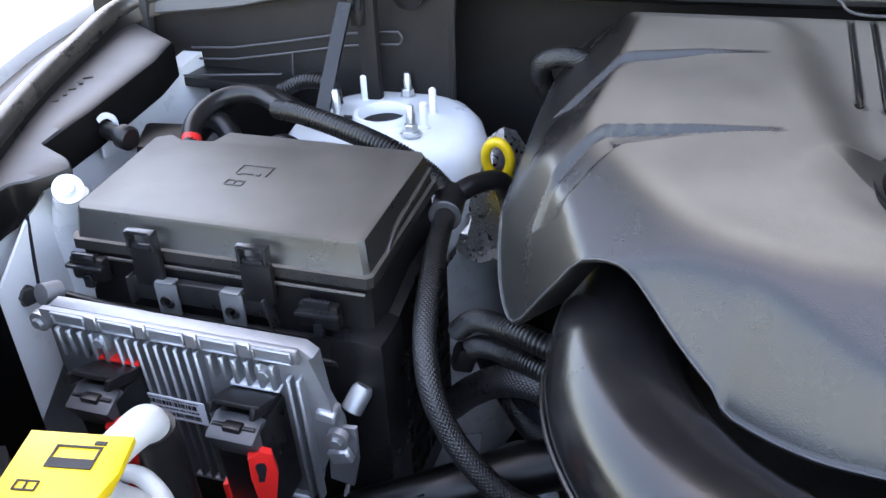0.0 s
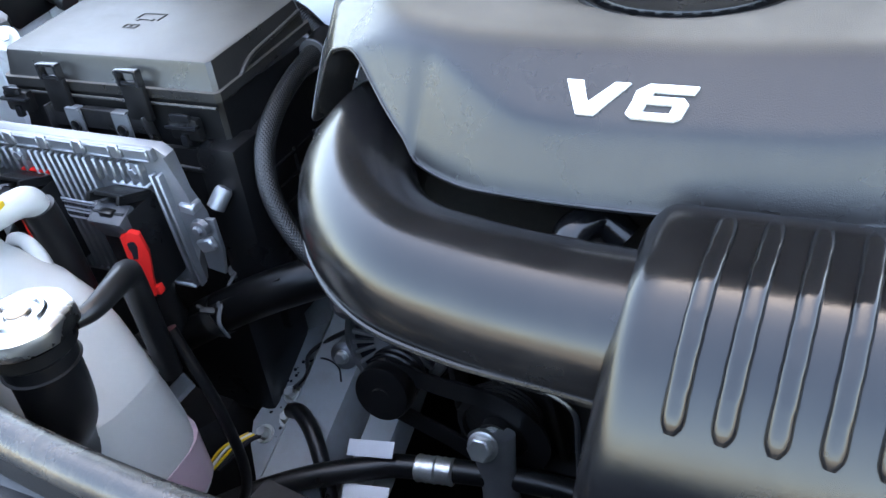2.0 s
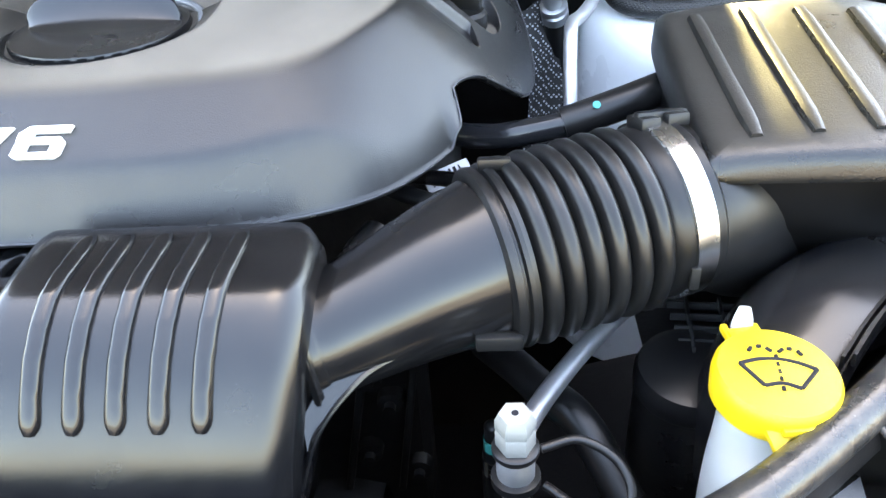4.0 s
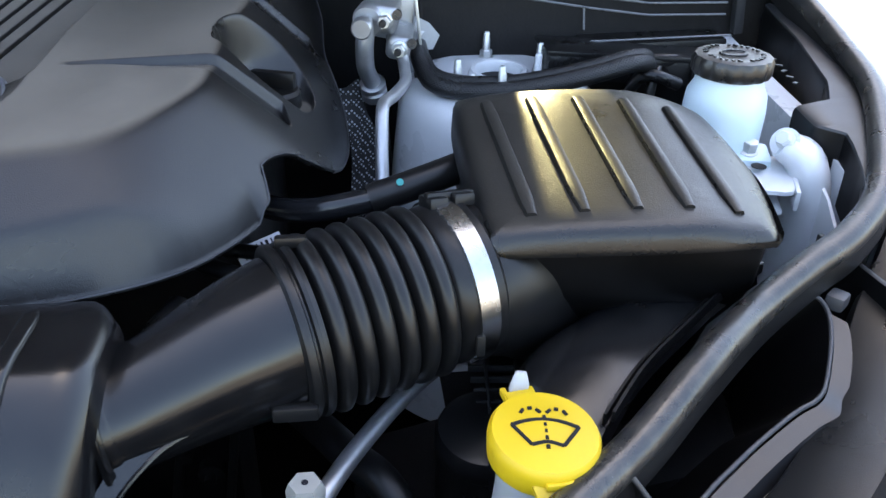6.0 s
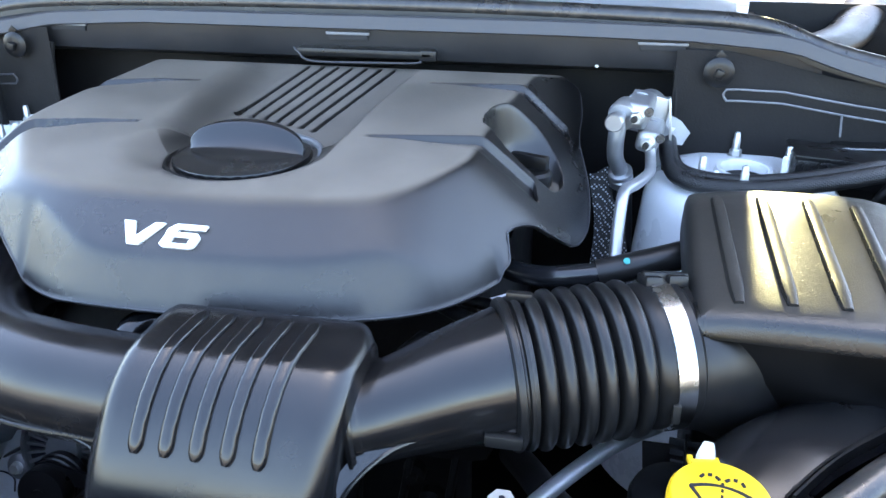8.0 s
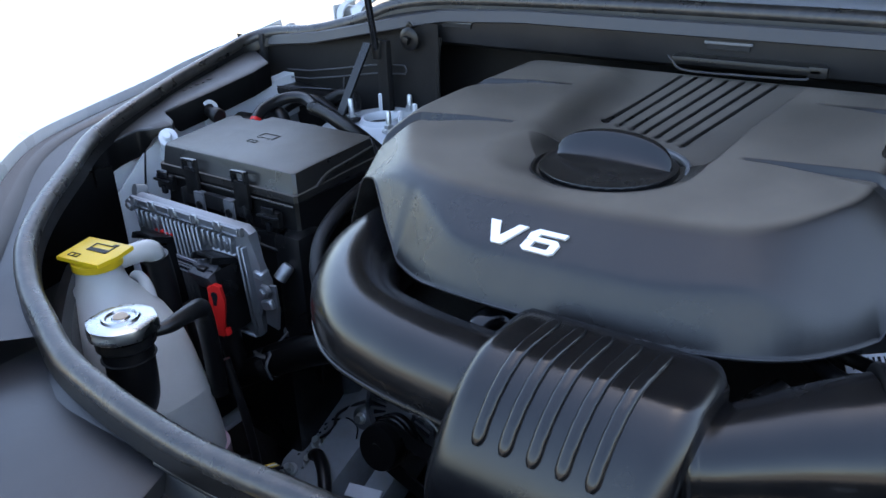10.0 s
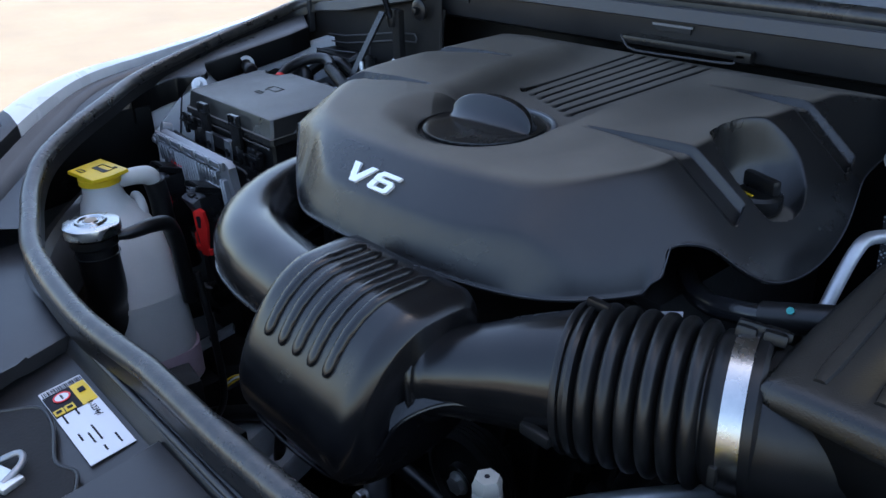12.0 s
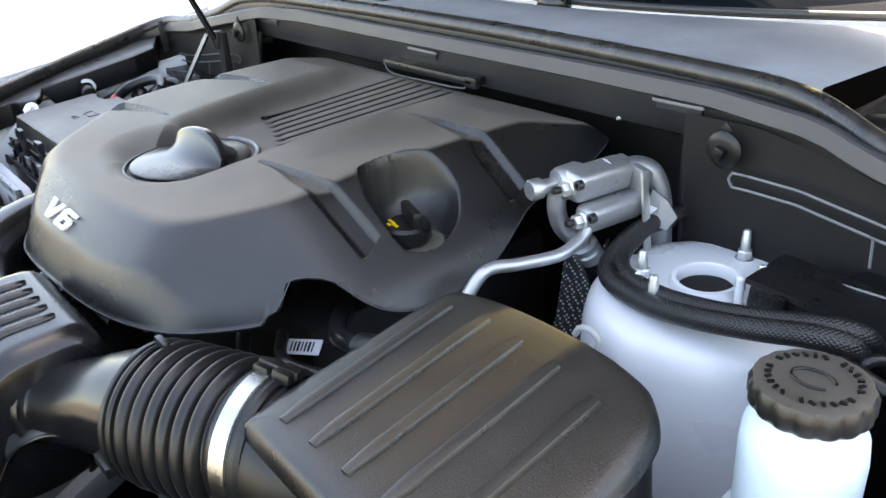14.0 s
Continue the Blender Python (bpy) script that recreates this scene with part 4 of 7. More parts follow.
cowl = thing("cowl", (0, 0.95, 1.2), "grey plastic cowl in front of the windscreen", "cowl")
rings = []
CW = np.linspace(-0.60, 0.60, 41)


def cowl_z(x):
    return 1.226 - 0.33 * max(0.0, abs(x) - 0.42) ** 1.5


for y, dz in ((0.955, -0.045), (0.895, -0.050), (0.884, -0.044), (0.880, -0.030), (0.880, 0.000), (0.886, 0.004), (0.905, 0.006)):
    rings.append([(x, y + 0.0 * abs(x), cowl_z(x) + dz) for x in CW])
part("front_lip", loft(rings, closed=False), GREYTRIM, cowl)


def screen_y(x):
    return 1.070 + 0.55 * x * x


rings = []
for t, z in ((0.0, 1.205), (0.0, 1.240), (0.02, 1.2445), (0.5, 1.2475), (0.97, 1.248), (1.0, 1.246), (1.0, 1.215)):
    rings.append([(x * (1.0 if x < 0 else 0.845 + 0.05 * t), 0.940 + (screen_y(x) - 0.940) * t + 0.25 * max(0.0, x - 0.47) * (1 - t), z - 0.02 * (abs(x) / 0.6) ** 4) for x in CW])
part("top_panel", loft(rings, closed=False), COWLPALE, cowl, "pale grey top panel")
rings = [[(x * 1.3, screen_y(x * 1.3) + d, z - 0.02 * abs(x)) for x in CW] for d, z in ((-0.005, 1.222), (0.055, 1.230))]
part("drain_channel", loft(rings, closed=False), DARKGLOSS, cowl, "dark channel along the windscreen base")
part("gap_floor", block((1.20, 0.06, 0.004), (0, 0.925, 1.196), 0), FIRE, cowl)
for k in range(31):
    part("grille_slat", block((0.0035, 0.105, 0.004), (-0.505 + 0.0090 * k, 1.025, 1.2515), 0, (0, 0, -28)), PLASTIC, cowl)
part("grille_bed", block((0.34, 0.105, 0.002), (-0.37, 1.025, 1.2485), 0), FIRE, cowl)
part("corner_moulding", sweep([(0.505, 0.955, 1.200), (0.570, 0.985, 1.192), (0.625, 1.04, 1.188), (0.68, 1.12, 1.195), (0.73, 1.24, 1.23)], [0.014, 0.024, 0.030, 0.032, 0.032], 24, 6, squash=0.6), PLASTIC, cowl, "black curved moulding")
ax = np.linspace(-0.80, 0.83, 70)
BAND_X, BAND_Z = [-0.80, -0.69, -0.565, -0.43, -0.29, 0.29, 0.45, 0.56, 0.613, 0.679, 0.763, 0.83], [1.172, 1.183, 1.207, 1.232, 1.239, 1.239, 1.237, 1.231, 1.213, 1.196, 1.186, 1.182]
band_y = np.interp(np.abs(ax), [0.0, 0.45, 0.60, 0.85], [0.874, 0.874, 0.856, 0.852])
band_z = np.interp(ax, BAND_X, BAND_Z)
part("edge_band", loft([[(x, y + dy, z + dz) for x, y, z in zip(ax, band_y, band_z)] for dy, dz in ((0.016, -0.003), (0.004, 0.0), (0.001, -0.002), (-0.003, -0.017), (-0.001, -0.019), (0.012, -0.019))], closed=False), BANDGREY, cowl, "grey flange under the seal")
for s, inner in ((-1, 0.606), (1, 0.546)):
    part("corner_well", plate([(s * inner, 0.90), (s * 0.87, 0.90), (s * 0.87, 1.17), (s * inner, 1.17)], 0.004, pose(0, 0, 1.100)), FIRE, cowl)
    part("corner_wall", block((0.87 - inner, 0.006, 0.130 if s > 0 else 0.075), (s * (0.87 + inner) / 2, 1.172, 1.164 if s > 0 else 1.1365), 0.001), FIRE, cowl)
    part("corner_cheek", block((0.006, 0.25, 0.115), (s * (inner + 0.004), 1.045, 1.1565), 0.001), FIRE, cowl)
cap_root = thing("filler_neck", (0.578, 0.975, 1.104), "yellow cap on a black neck in the dark cowl corner", "cap")
part("neck", lathe([(0.013, 0.0), (0.013, 0.058), (0.001, 0.058)], (0.578, 0.975, 1.104), 20), PLASTIC, cap_root)
part("lid", lathe([(0.017, 0.052), (0.0185, 0.056), (0.0185, 0.070), (0.015, 0.075), (0.001, 0.075)], (0.578, 0.975, 1.104), 28), YELLOW, cap_root, "yellow lid")
for x in (-0.405, 0.010, 0.413):
    c = thing("retaining_clip", (x, 0.880, 1.218), "flat metal clip on the cowl lip", "clip", "cowl clips")
    part("tongue", block((0.060, 0.004, 0.0035), (x, 0.8765, 1.2145), 0.001), EDGEGLINT, c)
    part("tongue_back", block((0.054, 0.003, 0.008), (x, 0.8785, 1.2095), 0.001), COWLGREY, c)
solo("bolt", hexagon((0.335, 0.884, 1.183), 0.0036, 0.003, (0, -1, 0)), ZINC, "tiny bright screw in the dark firewall", "screw")
# bracket loop at the back of the engine
lb = thing("rear_bracket", (0.01, 0.90, 1.15), "dark bent bracket behind the engine cover", "bracket")
part("wire", sweep([(-0.062, 0.866, 1.196), (-0.055, 0.860, 1.192), (-0.037, 0.858, 1.181), (0.03, 0.858, 1.181), (0.104, 0.858, 1.183), (0.112, 0.862, 1.186)], 0.0014, 8, 6), BANDGREY, lb)
part("tray", block((0.185, 0.030, 0.011), (0.036, 0.874, 1.1925), 0.004, (0, 0, 0)), PLASTIC, lb)
part("end_clip", block((0.022, 0.010, 0.014), (0.122, 0.864, 1.192), 0.003), RUBBER, lb)

screen = thing("windscreen", (0, 1.2, 1.25), "dark windscreen behind the cowl", "windscreen")
rings = []
for t in (0, 1):
    rings.append([(x * 1.35, screen_y(x * 1.35) + 0.055 + 0.55 * t, 1.245 + 0.40 * t) for x in CW])
rings += [[(p[0], p[1] + 0.004, p[2] - 0.006) for p in rings[1]], [(p[0], p[1] + 0.004, p[2] - 0.006) for p in rings[0]]]
part("pane", loft(rings, closed=False), GLASS, screen)
part("lower_seal", sweep([(x * 1.35, screen_y(x * 1.35) + 0.050, 1.247) for x in CW[::2]], 0.005, 10, 4), BANDGREY, screen, "grey lower edge strip")
solo("dashboard", block((1.30, 0.80, 0.12), (0, 1.72, 1.12), 0.03), PLASTIC, "dark dashboard top behind the windscreen", "dashboard")
wiper = thing("windscreen_wiper", (0.036, 1.106, 1.236), "black wiper arm resting at the windscreen base", "wiper")
part("arm", sweep([(0.040, 1.110, 1.264), (0.16, 1.150, 1.276), (0.36, 1.215, 1.290), (0.58, 1.35, 1.315)], [0.009, 0.006, 0.005, 0.004], 10, 6, squash=0.6), DARKGLOSS, wiper)
part("pivot_cap", lathe([(0.024, 0), (0.026, 0.006), (0.022, 0.024), (0.012, 0.032), (0.001, 0.033)], (0.036, 1.106, 1.236), 24), DARKGLOSS, wiper)


def cowl_side(s):
    """Black moulded closing panel between strut tower and cowl."""
    root = thing("cowl_side_panel", (s * 0.6, 0.87, 1.0), "black moulded plastic panel with raised lines beside the cowl", "plastic panel", "cowl side panels")
    xs = np.linspace(0.43, 0.90, 30)
    top = np.interp(xs, [0.43, 0.50, 0.56, 0.62, 0.70, 0.80, 0.90], [1.215, 1.212, 1.198, 1.184, 1.178, 1.170, 1.168])
    rings = [[(s * x, 0.868 + 0.012 * math.sin(14 * x), z - 0.004) for x, z in zip(xs, top)], [(s * x, 0.862, (z + 1.02) / 2) for x, z in zip(xs, top)],
             [(s * x, 0.866, 1.02) for x in xs], [(s * x, 0.90, 0.85) for x in xs]]
    part("face", loft(rings, closed=False), FIRE, root)
    lx = [0.478, 0.50, 0.556, 0.639, 0.705, 0.775]
    upper = [1.166, 1.168, 1.167, 1.1545, 1.1465, 1.1465] if s > 0 else [1.145, 1.1445, 1.140, 1.126, 1.116, 1.113]
    lower = [z - 0.0138 for z in upper]
    xs = np.linspace(0.492, 0.800 if s > 0 else 0.76, 20)
    # ridges in paler grey: their glossy highlight is put into the colour
    for zs in (upper, lower):
        part("raised_line", sweep([(s * x, 0.855, float(np.interp(x, lx, zs))) for x in xs], 0.0013, 8, 2), EDGEGLINT if s > 0 else BANDGREY, root)
    part("raised_line", sweep([(s * 0.492, 0.855, upper[1]), (s * 0.488, 0.855, upper[1] - 0.007), (s * 0.492, 0.855, lower[1])], 0.0013, 8, 3), EDGEGLINT if s > 0 else BANDGREY, root)
    part("raised_line", sweep([(s * 0.625, 0.855, float(np.interp(0.625, lx, lower))), (s * 0.627, 0.853, float(np.interp(0.625, lx, lower)) - 0.026)], 0.0013, 8, 3), EDGEGLINT if s > 0 else BANDGREY, root)
    part("raised_line", sweep([(s * 0.622, 0.818, 1.1125 - (0.012 if s < 0 else 0)), (s * 0.793, 0.818, 1.1180 - (0.03 if s < 0 else 0))], 0.0012, 8, 3), EDGEGLINT if s > 0 else BANDGREY, root)
    part("ledge", block((0.17, 0.05, 0.012), (s * 0.705, 0.842, 1.105 if s > 0 else 1.082), 0.003, (0, s * -2, 0)), PLASTIC, root)
    part("seam_rib", sweep([(s * 0.432, 0.872, 1.190), (s * 0.434, 0.866, 1.15), (s * 0.435, 0.864, 1.04)], 0.004, 8, 4), FIRE, root)
    part("end_post", block((0.012, 0.014, 0.064), (s * 0.812, 0.850, 1.143), 0.003, (0, s * -6, 0)), COWLGREY, root)
    fix = part("fixing", lathe([(0.018, 0), (0.018, 0.003), (0.015, 0.005), (0.010, 0.006), (0.001, 0.006)], (s * 0.480, 0.858, 1.187), 28, (0, -1, 0)), RUBBER, root, "round black rubber fixing")
    part("fixing_head", block((0.010, 0.012, 0.011), (s * 0.480, 0.850, 1.186), 0.002, (0, 20, 0)), PLASTIC, fix)
    part("fixing_tab", block((0.010, 0.003, 0.010), (s * 0.480, 0.857, 1.207), 0.001, (0, 45, 0)), PLASTIC, fix)
    return root


for side in (-1, 1):
    cowl_side(side)


# ---- strut towers ----
def tower(cx, cy, z, s, studs, pins):
    root = thing("strut_tower", (cx, cy, 0.6), "white painted strut tower with a round opening and threaded studs", "strut tower", "strut towers")
    prof = [(0.0255, -0.004), (0.0255, 0.006), (0.027, 0.009), (0.031, 0.009), (0.034, 0.002), (0.050, 0.0), (0.085, -0.002), (0.098, -0.006), (0.107, -0.016), (0.112, -0.035), (0.118, -0.10),
            (0.128, -0.22), (0.15, -0.40)]
    bm = lathe(prof, (cx, cy, z), 56, (0, -0.05, 1), caps=False)
    part("shell", bm, WHITE, root)
    part("cup", lathe([(0.001, -0.05), (0.0265, -0.05), (0.0265, -0.003)], (cx, cy, z), 32), FIRE, root)
    part("mount_cap", lathe([(0.001, -0.012), (0.010, -0.013), (0.020, -0.020), (0.024, -0.045)], (cx, cy, z), 24), RUBBER, root)
    for x, y, top in studs:
        st = part("stud", lathe([(0.0046, 0.0), (0.0046, top - z - 0.008), (0.0040, top - z - 0.007), (0.0040, top - z - 0.002), (0.0026, top - z)], (x, y, z), 14), ZINC, root)
        part("nut", hexagon((x, y, z + 0.001), 0.0135, 0.010, bm=lathe([(0.0115, 0), (0.0115, 0.0025), (0.001, 0.0025)], (x, y, z - 0.001), 20)), ZINC, st)
    for x, y, top in pins:
        part("pin", lathe([(0.0065, -0.002), (0.0065, 0.001), (0.0040, 0.002), (0.0040, top - z - 0.002), (0.002, top - z)], (x, y, z), 12), WHITE, root)
    return root


tower(-0.488, 0.785, 1.070, -1, [(-0.533, 0.767, 1.106), (-0.485, 0.855, 1.099), (-0.445, 0.752, 1.101)], [(-0.530, 0.836, 1.100), (-0.438, 0.772, 1.098), (-0.441, 0.812, 1.099)])
tower(0.515, 0.790, 1.083, 1, [(0.512, 0.857, 1.115), (0.563, 0.797, 1.118), (0.506, 0.722, 1.116), (0.465, 0.761, 1.112)], [(0.556, 0.775, 1.113), (0.478, 0.738, 1.103)])

arm = thing("hinge_bracket", (-0.54, 0.77, 1.07), "flat black metal brace from strut tower to hood support", "brace")
part("arm", sweep([(-0.545, 0.752, 1.078), (-0.541, 0.790, 1.135), (-0.537, 0.822, 1.182)], 0.008, n=3, profile=[(-1, -0.25), (1, -0.25), (1, 0.25), (-1, 0.25)]), PLASTIC, arm)
part("post", block((0.022, 0.014, 0.15), (-0.522, 0.842, 1.110), 0.004), FIRE, arm)
part("foot", block((0.040, 0.030, 0.006), (-0.538, 0.758, 1.074), 0.002), PLASTIC, arm)
strut = thing("gas_strut", (-0.532, 0.836, 1.17), "thin black gas strut holding the open hood", "gas strut")
part("rod", sweep([(-0.532, 0.836, 1.165), (-0.384, 0.606, 1.588), (-0.240, 0.380, 2.000)], 0.0055, 12, 4), DARKGLOSS, strut)
part("socket", lathe([(0.009, -0.014), (0.011, 0), (0.009, 0.016)], (-0.531, 0.838, 1.170), 16), PLASTIC, strut)

def hinge_bracket(at, s):
    """Two cranked painted arms on a folded foot in the corner of the cowl."""
    x, y, z = at
    root = thing("hinge_bracket", at, "white painted steel hood hinge with cranked arms", "hinge", "hood hinges")
    flat = [(-1, -0.22), (1, -0.22), (1, 0.22), (-1, 0.22)]
    part("arm", sweep([(x, y, z - 0.05), (x, y, z), (x - s * 0.004, y + 0.04, z + 0.018), (x + s * 0.004, y + 0.115, z + 0.042), (x, y + 0.19, z + 0.10)], 0.011, n=5, profile=flat), WHITE, root)
    part("arm", sweep([(x + s * 0.040, y, z - 0.05), (x + s * 0.040, y, z), (x + s * 0.032, y + 0.05, z + 0.022), (x + s * 0.038, y + 0.12, z + 0.046), (x + s * 0.036, y + 0.19, z + 0.10)], 0.007, n=5, profile=flat), WHITE, root)
    part("foot", block((0.075, 0.07, 0.008), (x + s * 0.018, y + 0.02, z - 0.046), 0.003), DUSTYSHADEWHITE, root)
    part("pivot", lathe([(0.011, -0.030), (0.011, 0.030), (0.006, 0.033), (0.001, 0.033)], (x + s * 0.018, y + 0.02, z - 0.005), 16, (1, 0, 0)), ZINC, root)
    part("side_plate", block((0.004, 0.06, 0.055), (x + s * 0.054, y + 0.025, z - 0.02), 0.001), WHITE, root)
    part("riser", block((0.05, 0.05, 0.05), (x + s * 0.018, y + 0.02, z - 0.072), 0.003), FIRE, root)


hinge_bracket((0.752, 0.925, 1.192), 1)
hinge_bracket((-0.700, 0.985, 1.200), -1)

# ---- open hood over the bay ----
hood = thing("hood", (0, 1.0, 1.3), "white open hood with a black lined underside", "hood")
HA = radians(53)
hm = Matrix.Translation((0, 1.145, 1.37)) @ Matrix.Rotation(-HA, 4, "X") @ Matrix.Translation((0, -0.53, 0))
outline = [(-0.93, 0.60), (-0.40, 0.635), (0.40, 0.635), (0.93, 0.60), (0.94, 0.30), (0.92, -0.05), (0.83, -0.30), (0.58, -0.47), (0.2, -0.54), (-0.2, -0.54), (-0.58, -0.47), (-0.83, -0.30), (-0.92, -0.05), (-0.94, 0.30)]
part("skin", plate(outline, 0.018, hm), WHITE, hood)
part("liner", plate([(x * 0.93, y * 0.93) for x, y in outline], 0.012, hm @ Matrix.Translation((0, 0, -0.020))), LINER, hood, "black hood liner")

# ---- front: radiator cover with label ----
front = thing("radiator_cover", (0, 0.0, 0.9), "dark grey plastic cover over the radiator support", "plastic cover")
xs = np.linspace(-0.60, 0.49, 46)
rings = []
for y, z in ((0.150, 0.90), (0.150, 0.992), (0.140, 1.000), (0.120, 0.992), (0.112, 0.976), (0.060, 0.968), (0.0, 0.962), (-0.10, 0.952), (-0.22, 0.935), (-0.30, 0.88), (-0.32, 0.60), (-0.30, 0.30)):
    rings.append([(x, y + 0.55 * max(0, abs(x) - 0.32) ** 1.35 * 1.8, z) for x in xs])
part("panel", loft(rings, closed=False), GREYTRIM, front)
lab = thing("warning_label", (-0.04, 0.085, 0.972), "white and yellow warning label stuck on the radiator cover", "label")
lm = pose(-0.0415, 0.087, 0.9745, 7, 0, 0)
part("sheet", plate([(-0.068, -0.020), (0.068, -0.020), (0.068, 0.020), (-0.068, 0.020)], 0.0006, lm), PAPER, lab, smooth=False)
def patch(name, x0, x1, y0, y1, lift, mat, label=""):
    return part(name, plate([(x0, y0), (x1, y0), (x1, y1), (x0, y1)], 0.0005, lm @ Matrix.Translation((0, 0, lift))), mat, lab, label, smooth=False)


patch("yellow_field", -0.0565, -0.017, 0.0055, 0.0195, 0.0006, YELLOW)
patch("dark_field", -0.0565, -0.017, -0.0195, 0.0055, 0.0006, INK)
part("warning_disc", lathe([(0.0062, 0), (0.0062, 0.0005), (0.0005, 0.0005)], lm @ Vector((-0.0440, -0.005, 0.0012)), 24, (0, -0.12, 1)), PAPER, lab, "white warning disc")
part("warning_ring", lathe([(0.0064, 0), (0.0080, 0), (0.0080, 0.0006), (0.0064, 0.0006), (0.0064, 0)], lm @ Vector((-0.0440, -0.005, 0.0012)), 24, (0, -0.12, 1), caps=False), RED, lab, "red ring round the disc")
for k in range(2):
    patch("yellow_square", -0.0285, -0.0185, -0.0188 + 0.0098 * k, -0.0100 + 0.0098 * k, 0.0012, YELLOW)
rnd = random.Random(11)
y = -0.018
while y < 0.0185:
    h = rnd.choice((0.0005, 0.0009, 0.0014))
    patch("bar_stripe", -0.0655, -0.0575, y, y + h, 0.0006, INK)
    y += h + rnd.choice((0.0006, 0.001))
for x, y, w, h in ((-0.041, 0.0125, 0.008, 0.006), (-0.0440, -0.005, 0.008, 0.0018), (-0.0235, -0.0145, 0.004, 0.005), (-0.0235, -0.0045, 0.004, 0.005)):
    patch("symbol", x - w / 2, x + w / 2, y - h / 2, y + h / 2, 0.0018, INK)
for x, y, w in ((-0.012, -0.002, 0.010), (-0.010, -0.014, 0.016), (0.030, 0.000, 0.026), (0.034, -0.006, 0.018), (0.026, -0.013, 0.012), (0.052, 0.011, 0.016), (0.056, -0.002, 0.008)):
    patch("print_bar", x - w / 2, x + w / 2, y - 0.0008, y + 0.0008, 0.0006, INK)


def lettering(text, size, matrix, mat, parent):
    """Printed words as a thin mesh."""
    cu = bpy.data.curves.new("lettering", "FONT")
    cu.body, cu.size, cu.extrude = text, size, 0.0001
    tmp = bpy.data.objects.new("lettering", cu)
    me = bpy.data.meshes.new_from_object(tmp)
    bpy.data.objects.remove(tmp)
    bpy.data.curves.remove(cu)
    own = bmesh.new()
    own.from_mesh(me)
    bpy.data.meshes.remove(me)
    bmesh.ops.transform(own, matrix=matrix, verts=own.verts)
    return part("lettering", own, mat, parent, smooth=False)


lettering("R-1234yf", 0.0075, lm @ Matrix.Translation((-0.018, 0.009, 0.0008)), INK, lab)

# ---- fuse box ----
def fuse_box():
    root = thing("fuse_box", (-0.53, 0.58, 0.90), "black plastic fuse box with a grained clip-on lid", "fuse box")
    out = [(-0.650, 0.502), (-0.398, 0.502), (-0.394, 0.506), (-0.395, 0.652), (-0.400, 0.660), (-0.600, 0.664), (-0.606, 0.642), (-0.640, 0.640), (-0.655, 0.648), (-0.668, 0.640), (-0.661, 0.56), (-0.656, 0.508)]
    zt = lambda x, y: 1.086 + 0.05 * (y - 0.50)
    bm = bmesh.new()
    c = np.array((-0.525, 0.58))
    loops = []
    for grow, dz in ((-0.0035, 0.0), (-0.001, -0.001), (0.0, -0.0035), (0.0035, -0.026), (0.0038, -0.0265), (0.0072, -0.027), (0.0075, -0.036)):
        ring = []
        for x, y in out:
            v = np.array((x, y)) - c
            p = np.array((x, y)) + np.sign(v) * grow
            ring.append((*p, zt(*p) + dz))
        loops.append(ring)
    part("lid", loft(loops, bm=bm), LID, root, "grained dark grey lid", angle=25)
    lid = root.children[-1]
    # embossed truck and book marks
    m = pose(-0.53, 0.59, zt(0, 0.59) + 0.0004, 3, 0, 0)
    bm = None
    for x, y, w, h in ((-0.004, 0.010, 0.030, 0.0012), (0.012, 0.002, 0.0012, 0.018), (-0.018, 0.004, 0.0012, 0.014), (-0.010, -0.005, 0.018, 0.0012), (0.004, -0.005, 0.004, 0.004), (-0.014, -0.006, 0.004, 0.004),
                       (-0.010, -0.018, 0.016, 0.0012), (-0.010, -0.026, 0.016, 0.0012), (-0.018, -0.022, 0.0012, 0.009), (-0.002, -0.022, 0.0012, 0.009), (-0.010, -0.022, 0.0012, 0.008)):
        bm = block((w, h, 0.0012), (x, y, 0), 0.0003, (0, 0, 0), bm, 1)
    bmesh.ops.transform(bm, matrix=m, verts=bm.verts)
    part("embossed_mark", bm, LID, lid)
    # body under the lid, with a lower wider tray
    loops = []
    for grow, z in ((0.003, 1.048), (0.003, 1.010), (-0.004, 1.004), (-0.006, 0.93)):
        loops.append([(x + math.copysign(grow, x - c[0]), y + math.copysign(grow, y - c[1]), z) for x, y in out])
    part("body", loft(loops), PLASTIC, root, angle=25)
    for x in (-0.582, -0.481):
        lt = part("latch", block((0.027, 0.006, 0.036), (x, 0.4895, 1.046), 0.0015), PLASTIC, root)
        for q in (-0.0115, 0.0115):
            part("hook_side", block((0.0030, 0.009, 0.016), (x + q, 0.4885, 1.0715), 0.001), DARKGLOSS, lt)
        part("hook_top", block((0.026, 0.007, 0.0032), (x, 0.4885, 1.0785), 0.001), DARKGLOSS, lt)
        part("hook_tooth", block((0.018, 0.006, 0.0045), (x, 0.4875, 1.0665), 0.0012), DARKGLOSS, lt)
    for x, z in ((-0.642, 1.036), (-0.430, 1.024)):
        lt = part("latch", block((0.034, 0.010, 0.022), (x, 0.4895, z), 0.003), PLASTIC, root)
        part("latch_lip", block((0.036, 0.008, 0.0035), (x, 0.4835, z + 0.004), 0.001), DARKGLOSS, lt)
        part("latch_window", block((0.022, 0.004, 0.008), (x, 0.4845, z + 0.0125), 0.001), DARKGLOSS, lt)
        part("latch_tooth", block((0.008, 0.006, 0.012), (x, 0.4840, z - 0.010), 0.001), DARKGLOSS, lt)
